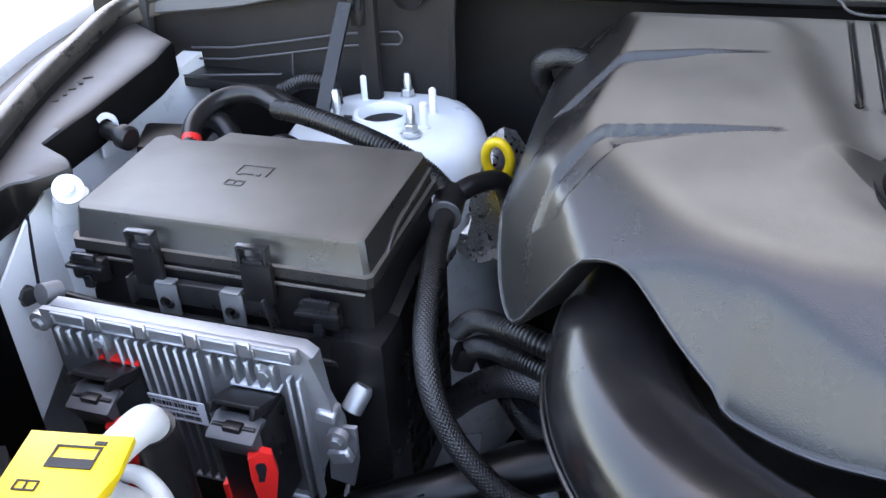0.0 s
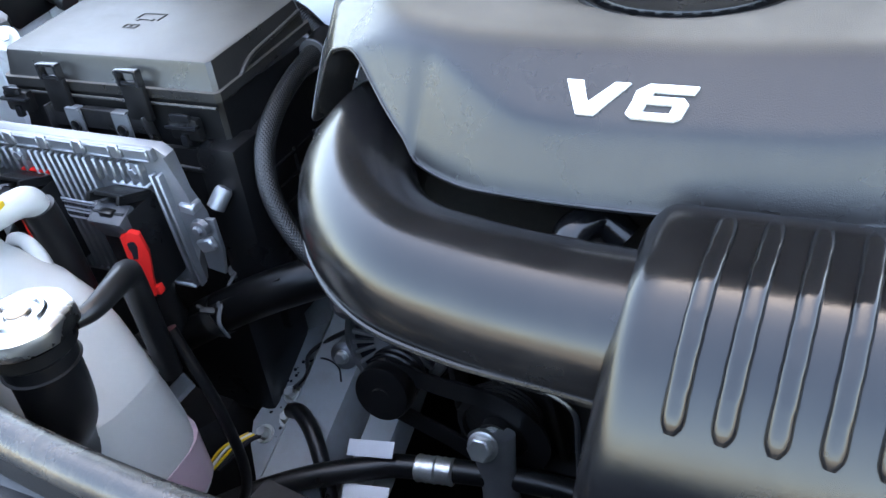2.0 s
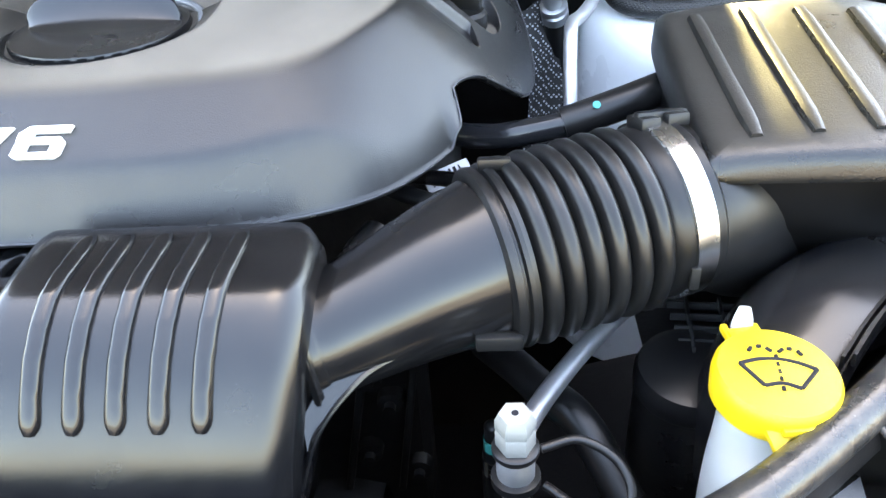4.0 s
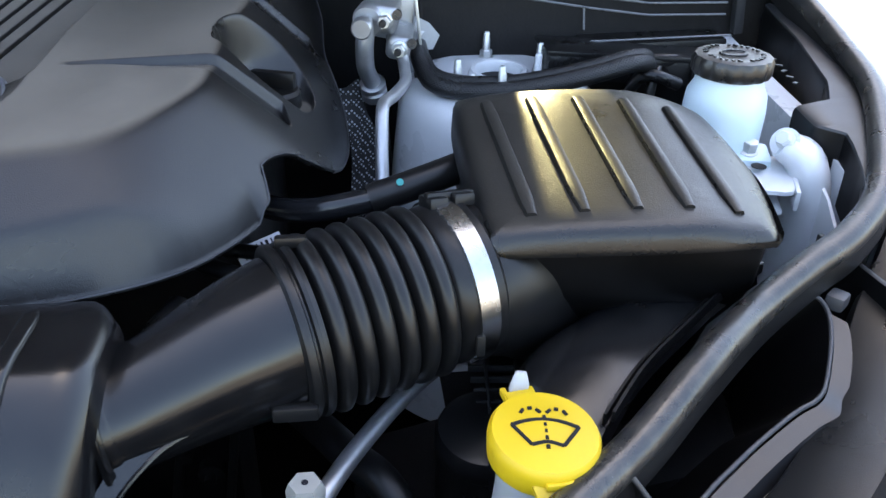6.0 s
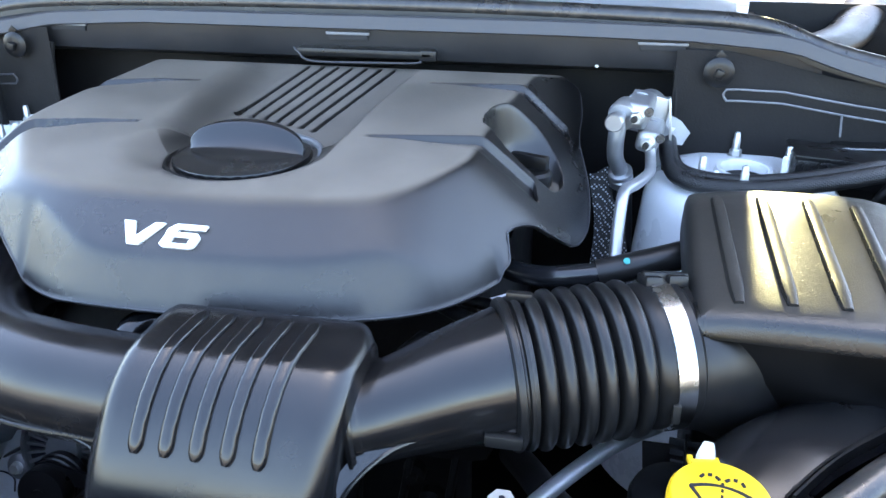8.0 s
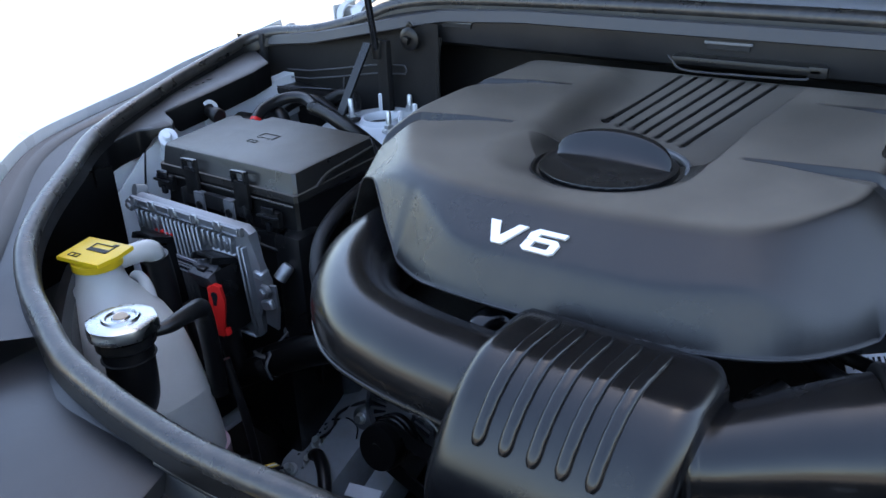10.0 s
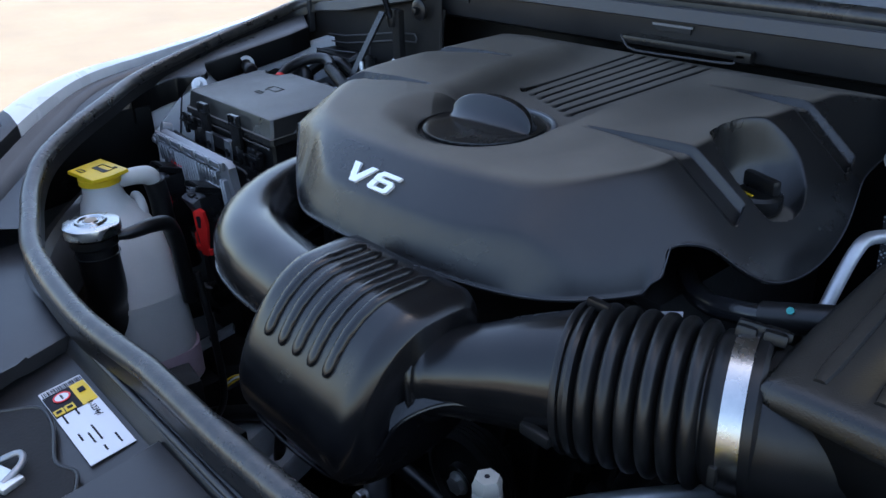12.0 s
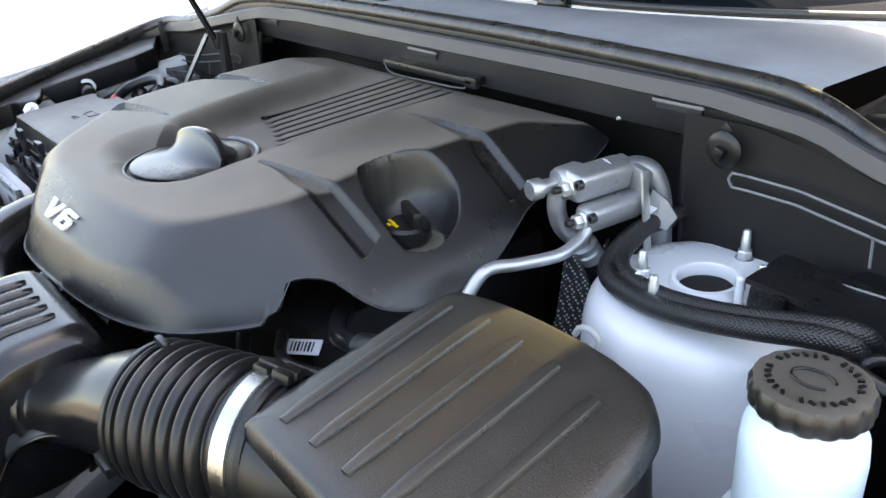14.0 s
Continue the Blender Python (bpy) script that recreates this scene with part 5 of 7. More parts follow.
    rail = part("clip_rail", block((0.128, 0.005, 0.022), (-0.538, 0.4905, 1.0235), 0.002), DARKSTEEL, root)
    part("rail_top", block((0.050, 0.008, 0.0026), (-0.531, 0.4885, 1.0345), 0.001), DARKSTEEL, rail)
    part("rail_end", block((0.0030, 0.011, 0.026), (-0.602, 0.4880, 1.0230), 0.001), DARKSTEEL, rail)
    part("rail_end", block((0.0030, 0.011, 0.030), (-0.474, 0.4880, 1.0180), 0.001, (0, -12, 0)), DARKSTEEL, rail)
    for x in (-0.567, -0.506):
        part("spring_nut", block((0.0205, 0.0025, 0.030), (x, 0.4850, 1.0185), 0.0008), CASTALU, rail, "dark steel spring nut")
        part("nut_fold", block((0.0170, 0.010, 0.0028), (x, 0.4875, 1.0345), 0.001), CASTALU, rail)
        part("nut_hole", lathe([(0.0022, 0.0010), (0.0050, 0.0012), (0.0062, 0.0022), (0.0068, 0.0010)], (x, 0.4838, 1.0165), 18, (0, -1, 0)), IRON, rail)
        part("nut_slot", block((0.0016, 0.0012, 0.0085), (x + 0.0022, 0.4822, 1.0150), 0, (0, 35, 0)), INK, rail)
    part("lip_highlight", sweep([(-0.655, 0.4940, 1.0445), (-0.52, 0.4940, 1.0445), (-0.392, 0.4940, 1.0445)], 0.0016, 8, 2), LID, root)
    # lower housing and ribbed right-hand side
    part("lower_tray", block((0.255, 0.15, 0.13), (-0.527, 0.585, 0.905), 0.008), PLASTIC, root)
    part("side_plate", plate([(0.500, 0.78), (0.655, 0.78), (0.655, 1.02), (0.585, 1.02), (0.525, 1.005), (0.500, 0.975)], 0.010, Matrix(((0, 0, 1, -0.380), (1, 0, 0, 0), (0, 1, 0, 0), (0, 0, 0, 1)))), PLASTIC, root)
    for k in range(7):
        part("grid_bar", block((0.004, 0.13, 0.004), (-0.378, 0.578, 0.96 - 0.024 * k), 0.001), PLASTIC, root)
    for k in range(3):
        part("grid_bar", block((0.004, 0.004, 0.15), (-0.378, 0.535 + 0.04 * k, 0.89), 0.001), PLASTIC, root)
    part("edge_bead", sweep([(-0.3895, 0.512, 1.050), (-0.3895, 0.525, 1.052), (-0.3895, 0.555, 1.070), (-0.3895, 0.60, 1.076), (-0.3895, 0.648, 1.082)], 0.0025, 8, 4), LID, root)
    return root


fuse_box()
tray = thing("battery_tray", (-0.53, 0.56, 0.72), "black plastic tray carrying the fuse box and control unit", "tray")
part("tray_body", block((0.25, 0.10, 0.32), (-0.55, 0.535, 0.80), 0.01), PLASTIC, tray)
part("top_edge", sweep([(-0.675, 0.475, 1.016), (-0.60, 0.478, 1.006), (-0.50, 0.480, 1.000), (-0.455, 0.482, 0.997), (-0.448, 0.482, 0.985), (-0.40, 0.484, 0.982)], 0.003, 8, 4), PLASTIC, tray)
part("upper_wall", block((0.29, 0.006, 0.10), (-0.53, 0.486, 0.955), 0.002), PLASTIC, tray)
part("corner_post", block((0.05, 0.05, 0.20), (-0.400, 0.505, 0.91), 0.012), PLASTIC, tray)

# ---- control unit: finned aluminium box with two plugs ----
def control_unit():
    root = thing("engine_control_unit", (-0.53, 0.45, 0.86), "finned cast aluminium engine control unit with two black plugs", "control unit")
    tilt = Matrix.Translation((-0.53, 0.452, 0.95)) @ Matrix.Rotation(radians(4), 4, "X") @ Matrix(((1, 0, 0, 0), (0, 0, -1, 0), (0, 1, 0, 0), (0, 0, 0, 1)))
    out = [(-0.118, 0.078), (-0.110, 0.085), (0.110, 0.083), (0.119, 0.076), (0.122, 0.035), (0.131, 0.010), (0.131, -0.004), (0.112, -0.030), (0.098, -0.080), (-0.085, -0.080), (-0.112, -0.03), (-0.122, 0.02)]
    part("case", plate(out, 0.012, tilt @ Matrix.Translation((0, 0, 0.012)), 0.004), CASTALU, root)
    def local(b, m=tilt):
        bmesh.ops.transform(b, matrix=m, verts=b.verts)
        return b

    # top rim: a raised flange with shallow framed pockets and bright crimp tabs between them
    part("rim", local(block((0.226, 0.013, 0.006), (-0.003, 0.0785, 0.0150), 0.002)), CASTALU, root)
    for k in range(5):
        x = -0.088 + 0.0445 * k
        bm = None
        for cx, cy, w, h in ((x, 0.0835, 0.032, 0.0022), (x, 0.0735, 0.032, 0.0022), (x - 0.0150, 0.0785, 0.0022, 0.010), (x + 0.0150, 0.0785, 0.0022, 0.010)):
            bm = block((w, h, 0.003), (cx, cy, 0.0190), 0.0008, (0, 0, 0), bm, 1)
        part("pocket_frame", local(bm), CASTALU, root)
        if k < 4:
            part("crimp_tab", local(block((0.0105, 0.0135, 0.0035), (x + 0.0222, 0.0795, 0.0185), 0.001, (0, 0, 0), None, 1)), ALU, root, "bright crimp tab")
    # cooling fins: short pegs either side, long fins in the middle and along the edge
    fins = [(-0.104 + 0.0105 * k, 0.068, 0.040, 0.0046) for k in range(5)] + [(-0.048 + 0.0088 * k, 0.068, -0.076, 0.0034) for k in range(9)]
    fins += [(0.034 + 0.0105 * k, 0.068, 0.044, 0.0046) for k in range(6)] + [(0.0985, 0.058, -0.074, 0.0036), (0.1065, 0.058, -0.074, 0.0036)]
    for x, top, low, wide in fins:
        part("fin", local(block((wide, top - low, 0.010), (x, (top + low) / 2, 0.0155), 0.0014, (0, 0, 0), None, 1)), CASTALU, root)
    part("lower_edge", local(block((0.190, 0.006, 0.010), (0.002, -0.078, 0.014), 0.002, (0, 0, 0), None, 1)), CASTALU, root)
    part("edge_clip", local(block((0.016, 0.011, 0.016), (0.1215, 0.020, 0.008), 0.002, (0, 0, -8), None, 1)), ALU, root)
    for x, y in ((-0.120, 0.070), (-0.064, 0.061), (0.080, 0.059), (0.130, 0.000)):
        at = tilt @ Vector((x, y, 0.016))
        axis = tilt.to_3x3() @ Vector((0, 0, 1))
        part("boss", lathe([(0.0095, -0.004), (0.0090, 0.002), (0.0070, 0.0025)], at, 18, axis), CASTALU, root)
        part("bolt", hexagon(at, 0.0090, 0.006, axis), CASTALU, root, "hexagon flange bolt")
    part("ear", lathe([(0.001, 0), (0.009, 0), (0.009, 0.018), (0.007, 0.022), (0.001, 0.022)], tilt @ Vector((0.130, 0.004, -0.012)), 20, (0.35, 0.55, 0.75)), CASTALU, root)
    part("ear", lathe([(0.001, 0), (0.009, 0), (0.009, 0.016), (0.001, 0.016)], tilt @ Vector((-0.124, 0.078, -0.014)), 20, (-0.2, -0.9, 0.3)), CASTALU, root)
    part("ear_bracket", local(plate([(0.118, 0.004), (0.142, 0.006), (0.140, -0.030), (0.132, -0.062), (0.112, -0.058), (0.116, -0.020)], 0.004, Matrix.Translation((0, 0, 0.008)), 0.001)), CASTALU, root)
    part("ear_clip", local(block((0.020, 0.014, 0.008), (0.128, -0.022, 0.012), 0.002, (0, 0, 20), None, 1)), ALU, root)
    # label with bars
    lm2 = tilt @ Matrix.Translation((-0.016, 0.004, 0.0212)) @ Matrix.Rotation(radians(-1), 4, "Z")
    part("label", plate([(-0.035, -0.012), (0.035, -0.012), (0.035, 0.012), (-0.035, 0.012)], 0.0008, lm2), PAPER, root, "white printed sticker", smooth=False)
    bm = None
    rnd = random.Random(4)
    for y, h in ((0.0055, 0.0046), (-0.0060, 0.0046), (0.0100, 0.0010), (-0.0002, 0.0014)):
        x = -0.030
        while x < 0.029:
            w = rnd.choice((0.0006, 0.001, 0.0016))
            bm = block((w, h, 0.0004), (x, y, 0.0006), 0, (0, 0, 0), bm)
            x += w + rnd.choice((0.0006, 0.001))
    bmesh.ops.transform(bm, matrix=lm2, verts=bm.verts)
    part("print_bars", bm, INK, root, smooth=False)
    for x in (-0.054, 0.069):
        o = tilt @ Matrix.Translation((x, 0.004, 0.0)) @ Matrix.Diagonal((0.92, 0.86, 0.92, 1.0))

        def at_plug(b):
            return local(b, o)
        plug2 = part("plug", at_plug(block((0.046, 0.110, 0.044), (0, -0.018, 0.036), 0.004)), PLASTIC, root)
        part("plug_cap", at_plug(block((0.044, 0.034, 0.026), (0.0, 0.022, 0.052), 0.004, (22, 0, 0))), BANDGREY, plug2, "scuffed grey shoulder")
        part("slide_cover", at_plug(block((0.044, 0.0045, 0.034), (0.0, 0.0480, 0.036), 0.0012, (-26, 0, 0))), PLASTIC, plug2)
        for q in (-0.019, 0.019):
            part("side_rail", at_plug(block((0.005, 0.010, 0.044), (q, 0.0450, 0.038), 0.0015, (-26, 0, 0))), PLASTIC, plug2)
        part("hinge_pin", at_plug(sweep([(-0.019, 0.0370, 0.0580), (0.019, 0.0370, 0.0580)], 0.0022, 10, 1)), PLASTIC, plug2)
        part("hinge_lug", at_plug(block((0.016, 0.007, 0.009), (0, 0.0375, 0.0590), 0.0015)), PLASTIC, plug2)
        part("seal_strip", at_plug(block((0.045, 0.003, 0.012), (0.0, 0.0460, 0.0155), 0.001)), RED if x < 0 else PAPER, plug2, "coloured connector seal")
        lever = [(-0.006, 0.030), (0.001, 0.036), (0.007, 0.031), (0.009, 0.008), (0.006, -0.020), (0.003, -0.048), (-0.005, -0.046), (-0.004, -0.016), (-0.006, 0.008)]
        part("lever", at_plug(plate([(q * 1.45, r * 1.1) for q, r in lever], 0.007, pose(0.0200, -0.018, 0.066, 0, 30, -4), 0.001)), RED, plug2, "red locking lever")
        part("lever_groove", at_plug(plate([(q * 0.55, 0.017 + r * 0.28) for q, r in lever], 0.001, pose(0.0204, -0.018, 0.0672, 0, 30, -4))), INK, plug2, "dark slot in the lever")
        part("lever_bar", at_plug(block((0.052, 0.012, 0.010), (0.000, -0.066, 0.058), 0.003, (0, 0, 6))), RED, plug2, "red lever cross bar")
        part("lever_arm", at_plug(block((0.005, 0.030, 0.012), (-0.0245, -0.056, 0.054), 0.002)), RED, plug2, "red lever arm")
        for k in range(4):
            part("grip_ridge", at_plug(block((0.0014, 0.009, 0.003), (-0.006 + 0.0038 * k, -0.060, 0.0585), 0.0005)), LID, plug2)
        part("loom", at_plug(sweep([(0.0, -0.06, 0.040), (0.002, -0.10, 0.042), (-0.01, -0.16, 0.03)], 0.016, 14, 5)), RUBBER, plug2)
    return root


control_unit()

# ---- coolant bottle, radiator cap ----
def coolant_bottle():
    root = thing("coolant_bottle", (-0.46, 0.28, 0.74), "milky white coolant bottle with a yellow flip cap, pink fluid low", "coolant bottle")
    # bottle: rounded sections that step from the neck out to a broad tank
    def ring(cx, cy, rx, ry, z, tw=0.0, n=36, p=3.2):
        pts = []
        for k in range(n):
            a = 2 * math.pi * k / n
            ca, sa = math.cos(a), math.sin(a)
            q = (abs(ca) ** p + abs(sa) ** p) ** (-1 / p)
            pts.append((cx + rx * q * ca, cy + ry * q * sa, z))
        return pts
    rings = [ring(-0.500, 0.284, 0.026, 0.026, 1.030, p=2), ring(-0.500, 0.284, 0.026, 0.026, 1.014, p=2), ring(-0.500, 0.285, 0.030, 0.029, 1.000, p=2.2), ring(-0.500, 0.286, 0.044, 0.040, 0.983, p=2.4),
             ring(-0.498, 0.287, 0.066, 0.050, 0.965, p=2.8), ring(-0.496, 0.287, 0.078, 0.056, 0.945), ring(-0.490, 0.286, 0.092, 0.059, 0.915), ring(-0.482, 0.284, 0.102, 0.061, 0.875)]
    part("tank", loft(rings, caps=True), NATURAL, root)
    rings = [ring(-0.482, 0.284, 0.102, 0.061, 0.875), ring(-0.474, 0.284, 0.108, 0.063, 0.82), ring(-0.470, 0.284, 0.108, 0.062, 0.74)]
    part("tank_base", loft(rings), NATURAL, root)
    part("fluid", loft([ring(-0.4415, 0.2852, 0.0775, 0.0621, 0.795), ring(-0.4412, 0.2852, 0.0778, 0.0621, 0.785), ring(-0.4405, 0.2852, 0.0790, 0.0618, 0.745)]), PINK, root, "pink fluid showing in the lower corner")
    part("moulding_seam", loft([ring(-0.482, 0.284, 0.1035, 0.0625, 0.8785), ring(-0.482, 0.284, 0.1040, 0.0630, 0.875), ring(-0.481, 0.284, 0.1040, 0.0630, 0.8715)], caps=False), NATURAL, root)
    # small hook and side spout
    part("hook", sweep([(-0.472, 0.318, 0.945), (-0.474, 0.325, 0.972), (-0.486, 0.328, 0.990), (-0.500, 0.328, 0.992), (-0.507, 0.328, 0.984)], [0.009, 0.008, 0.0065, 0.006, 0.006], 12, 6), NATURAL, root)
    part("spout", sweep([(-0.499, 0.290, 1.016), (-0.496, 0.310, 1.021), (-0.494, 0.332, 1.022), (-0.495, 0.350, 1.017), (-0.497, 0.358, 1.004)], [0.010, 0.0115, 0.0125, 0.0135, 0.012], 18, 8), NATURAL, root)
    cap = part("cap", lathe([(0.0265, -0.008), (0.0285, -0.007), (0.0285, 0.001), (0.0265, 0.002), (0.0262, 0.009)], (-0.500, 0.284, 1.031), 40), YELLOW, root, "yellow flip cap")
    m = pose(-0.499, 0.283, 1.0425, 2, 2, 12) @ Matrix.Diagonal((0.72, 0.74, 1, 1))
    part("flap", plate([(-0.042, -0.036), (0.042, -0.036), (0.050, -0.004), (0.046, 0.036), (-0.046, 0.036)], 0.005, m, 0.0015), YELLOW, cap)
    bm = None
    for x, y, w, h in ((0.006, 0.020, 0.040, 0.002), (0.006, -0.002, 0.040, 0.002), (-0.013, 0.009, 0.002, 0.022), (0.025, 0.009, 0.002, 0.022), (0.006, 0.003, 0.038, 0.008), (0.022, 0.025, 0.010, 0.004),
                       (-0.018, -0.018, 0.018, 0.0015), (-0.018, -0.027, 0.018, 0.0015), (-0.027, -0.0225, 0.0015, 0.010), (-0.009, -0.0225, 0.0015, 0.010), (-0.018, -0.0225, 0.0015, 0.010)):
        bm = block((w, h, 0.0006), (x, y, 0.0006), 0, (0, 0, 0), bm)
    bmesh.ops.transform(bm, matrix=m, verts=bm.verts)
    part("embossed_symbol", bm, COWLGREY, cap, smooth=False)
    # overflow hose from the spout
    part("spout_hose", sweep([(-0.4965, 0.357, 1.008), (-0.498, 0.361, 0.985), (-0.496, 0.362, 0.95), (-0.490, 0.36, 0.86)], 0.0155, 18, 8), RUBBER, root)
    return root


coolant_bottle()


def radiator_cap():
    c = Vector((-0.361, 0.220, 1.014))
    root = thing("radiator_filler", c, "bright pressed steel radiator cap on a black filler neck", "radiator filler")
    bm = bmesh.new()
    loops = []
    for r, h in ((0.003, 0.013), (0.008, 0.0135), (0.0095, 0.012), (0.014, 0.012), (0.0155, 0.014), (0.018, 0.0145), (0.0195, 0.012), (0.030, 0.0115), (0.0335, 0.010), (0.0345, 0.006), (0.0345, -0.002), (0.031, -0.003)):
        ring = []
        for k in range(64):
            a = 2 * math.pi * k / 64
            rr = r * (1 + (0.045 * max(0.0, math.cos(2 * a)) ** 6 + 0.012 * math.cos(8 * a)) * (1 if r > 0.029 else 0))
            ring.append(c + Vector((rr * math.cos(a + 0.7), rr * math.sin(a + 0.7), h)))
        loops.append(ring)
    part("cap", loft(loops, bm=bm), STEEL, root)
    part("rivet", lathe([(0.0075, 0), (0.0075, 0.0012), (0.001, 0.0016)], c + Vector((0, 0, 0.013)), 20), BRASS, root, "brown centre rivet")
    part("neck", lathe([(0.030, -0.006), (0.030, -0.016), (0.026, -0.020), (0.026, -0.030), (0.028, -0.031)], c, 32), PLASTIC, root)
    part("hose", sweep([c + Vector((0, 0, -0.022)), c + Vector((-0.004, 0.002, -0.055)), c + Vector((-0.016, 0.006, -0.09)), c + Vector((-0.04, 0.01, -0.13)), c + Vector((-0.06, 0.03, -0.2))], 0.025, 28, 8), RUBBER, root)
    part("overflow_hose", sweep([c + Vector((0.020, 0.022, -0.008)), (-0.338, 0.258, 1.006), (-0.342, 0.284, 1.006), (-0.356, 0.308, 0.998), (-0.371, 0.322, 0.980), (-0.382, 0.332, 0.94), (-0.388, 0.338, 0.86)],
                                [0.006, 0.008, 0.0095, 0.0105, 0.011, 0.011, 0.011], 18, 8), RUBBER, root)
    return root


radiator_cap()

# ---- hoses and looms, driver's and passenger's side ----
def tube_thing(name, points, radius, mat, label, category, n=8, sides=16, group="", squash=1.0):
    return solo(name, sweep(points, radius, sides, n, squash=squash), mat, label, category, group)


harness = thing("wiring_harness", (-0.37, 0.55, 0.95), "black braided wiring harness curving down beside the fuse box", "wiring harness")
part("trunk", sweep([(-0.379, 0.672, 1.043), (-0.374, 0.640, 1.043), (-0.365, 0.585, 1.040), (-0.354, 0.528, 1.030), (-0.345, 0.490, 1.012), (-0.333, 0.467, 0.985), (-0.315, 0.456, 0.955), (-0.288, 0.450, 0.925), (-0.258, 0.451, 0.903), (-0.20, 0.46, 0.885)],
                    0.0096, 24, 8), BRAID, harness)
part("tape", sweep([(-0.379, 0.675, 1.045), (-0.3765, 0.655, 1.043), (-0.374, 0.638, 1.043)], 0.0145, 18, 5), RUBBER, harness)
part("tape_edge", lathe([(0.0140, -0.002), (0.0152, -0.001), (0.0152, 0.001), (0.0140, 0.002)], (-0.3735, 0.636, 1.0432), 24, (0.12, -1, 0)), BANDGREY, harness)
part("branch", sweep([(-0.378, 0.668, 1.045), (-0.362, 0.690, 1.050), (-0.345, 0.715, 1.045), (-0.335, 0.74, 1.02)], 0.010, 14, 6), RUBBER, harness)


def loom_tube(points, r, label):
    line = glide(points, 40)
    length = float(np.sum(np.linalg.norm(np.diff(line, axis=0), axis=1)))
    count = max(8, int(length / 0.0034)) * 4
    pick = np.interp(np.linspace(0, len(line) - 1, count), np.arange(len(line)), np.arange(len(line)))
    line = np.array([[np.interp(q, np.arange(len(line)), line[:, c]) for c in range(3)] for q in pick])
    rad = [r * (1.0, 1.14, 1.14, 1.0)[k % 4] for k in range(len(line))]
    return solo("cable_loom", sweep(line, rad, 14, 1), PLASTIC, label, "cable loom", "corrugated looms")


loom_tube([(-0.585, 0.735, 1.092), (-0.548, 0.715, 1.097), (-0.492, 0.690, 1.096), (-0.440, 0.672, 1.088), (-0.405, 0.672, 1.070), (-0.384, 0.672, 1.050)], 0.0095, "black corrugated cable loom across the fuse box back")
tube_thing("battery_cable", [(-0.650, 0.665, 1.070), (-0.662, 0.700, 1.088), (-0.652, 0.740, 1.098), (-0.620, 0.752, 1.100), (-0.585, 0.738, 1.094), (-0.565, 0.722, 1.094)], 0.0095, RUBBER, "thick black battery cable arching behind the fuse box", "cable")
solo("cable_sleeve", sweep([(-0.646, 0.658, 1.062), (-0.651, 0.668, 1.070), (-0.655, 0.678, 1.077)], 0.0102, 16, 5), RED, "short red sleeve on the battery cable", "sleeve")
for pts, r in (([(-0.70, 0.76, 1.06), (-0.66, 0.775, 1.085), (-0.62, 0.780, 1.09), (-0.58, 0.785, 1.07)], 0.009), ([(-0.69, 0.72, 1.05), (-0.665, 0.725, 1.075), (-0.64, 0.720, 1.07), (-0.62, 0.70, 1.04)], 0.012),
               ([(-0.61, 0.70, 1.03), (-0.58, 0.72, 1.06), (-0.55, 0.71, 1.05), (-0.53, 0.69, 1.02)], 0.010)):
    tube_thing("cable", pts, r, RUBBER, "black taped cable behind the fuse box", "cable", group="cables behind the fuse box")
loom_tube([(-0.62, 0.81, 1.085), (-0.585, 0.805, 1.100), (-0.555, 0.80, 1.098), (-0.545, 0.79, 1.08)], 0.008, "small black corrugated loom near the strut tower")
solo("connector_block", block((0.06, 0.05, 0.05), (-0.70, 0.70, 1.045), 0.006, (10, 5, 20)), PLASTIC, "black taped connector block beside the inner fender", "connector")
solo("support_shelf", block((0.20, 0.10, 0.012), (-0.60, 0.74, 1.02), 0.003, (0, -4, 0)), PLASTIC, "black shelf behind the fuse box", "shelf")

# dipstick ring and heat shield behind the cover
ring_root = thing("oil_dipstick", (-0.357, 0.764, 1.02), "yellow plastic ring handle of the dipstick", "dipstick")
ringline = [(-0.357 + 0.0130 * math.cos(a), 0.764 - 0.004 * math.sin(a), 1.045 + 0.0205 * math.sin(a)) for a in np.linspace(0, 2 * math.pi, 25)]
part("ring", sweep(ringline, 0.0052, 12, 2, caps=False), YELLOW, ring_root)
part("stem", sweep([(-0.350, 0.766, 1.026), (-0.345, 0.768, 1.012), (-0.340, 0.770, 0.95)], [0.008, 0.006, 0.004], 12, 5), YELLOW, ring_root)
bm = bmesh.new()
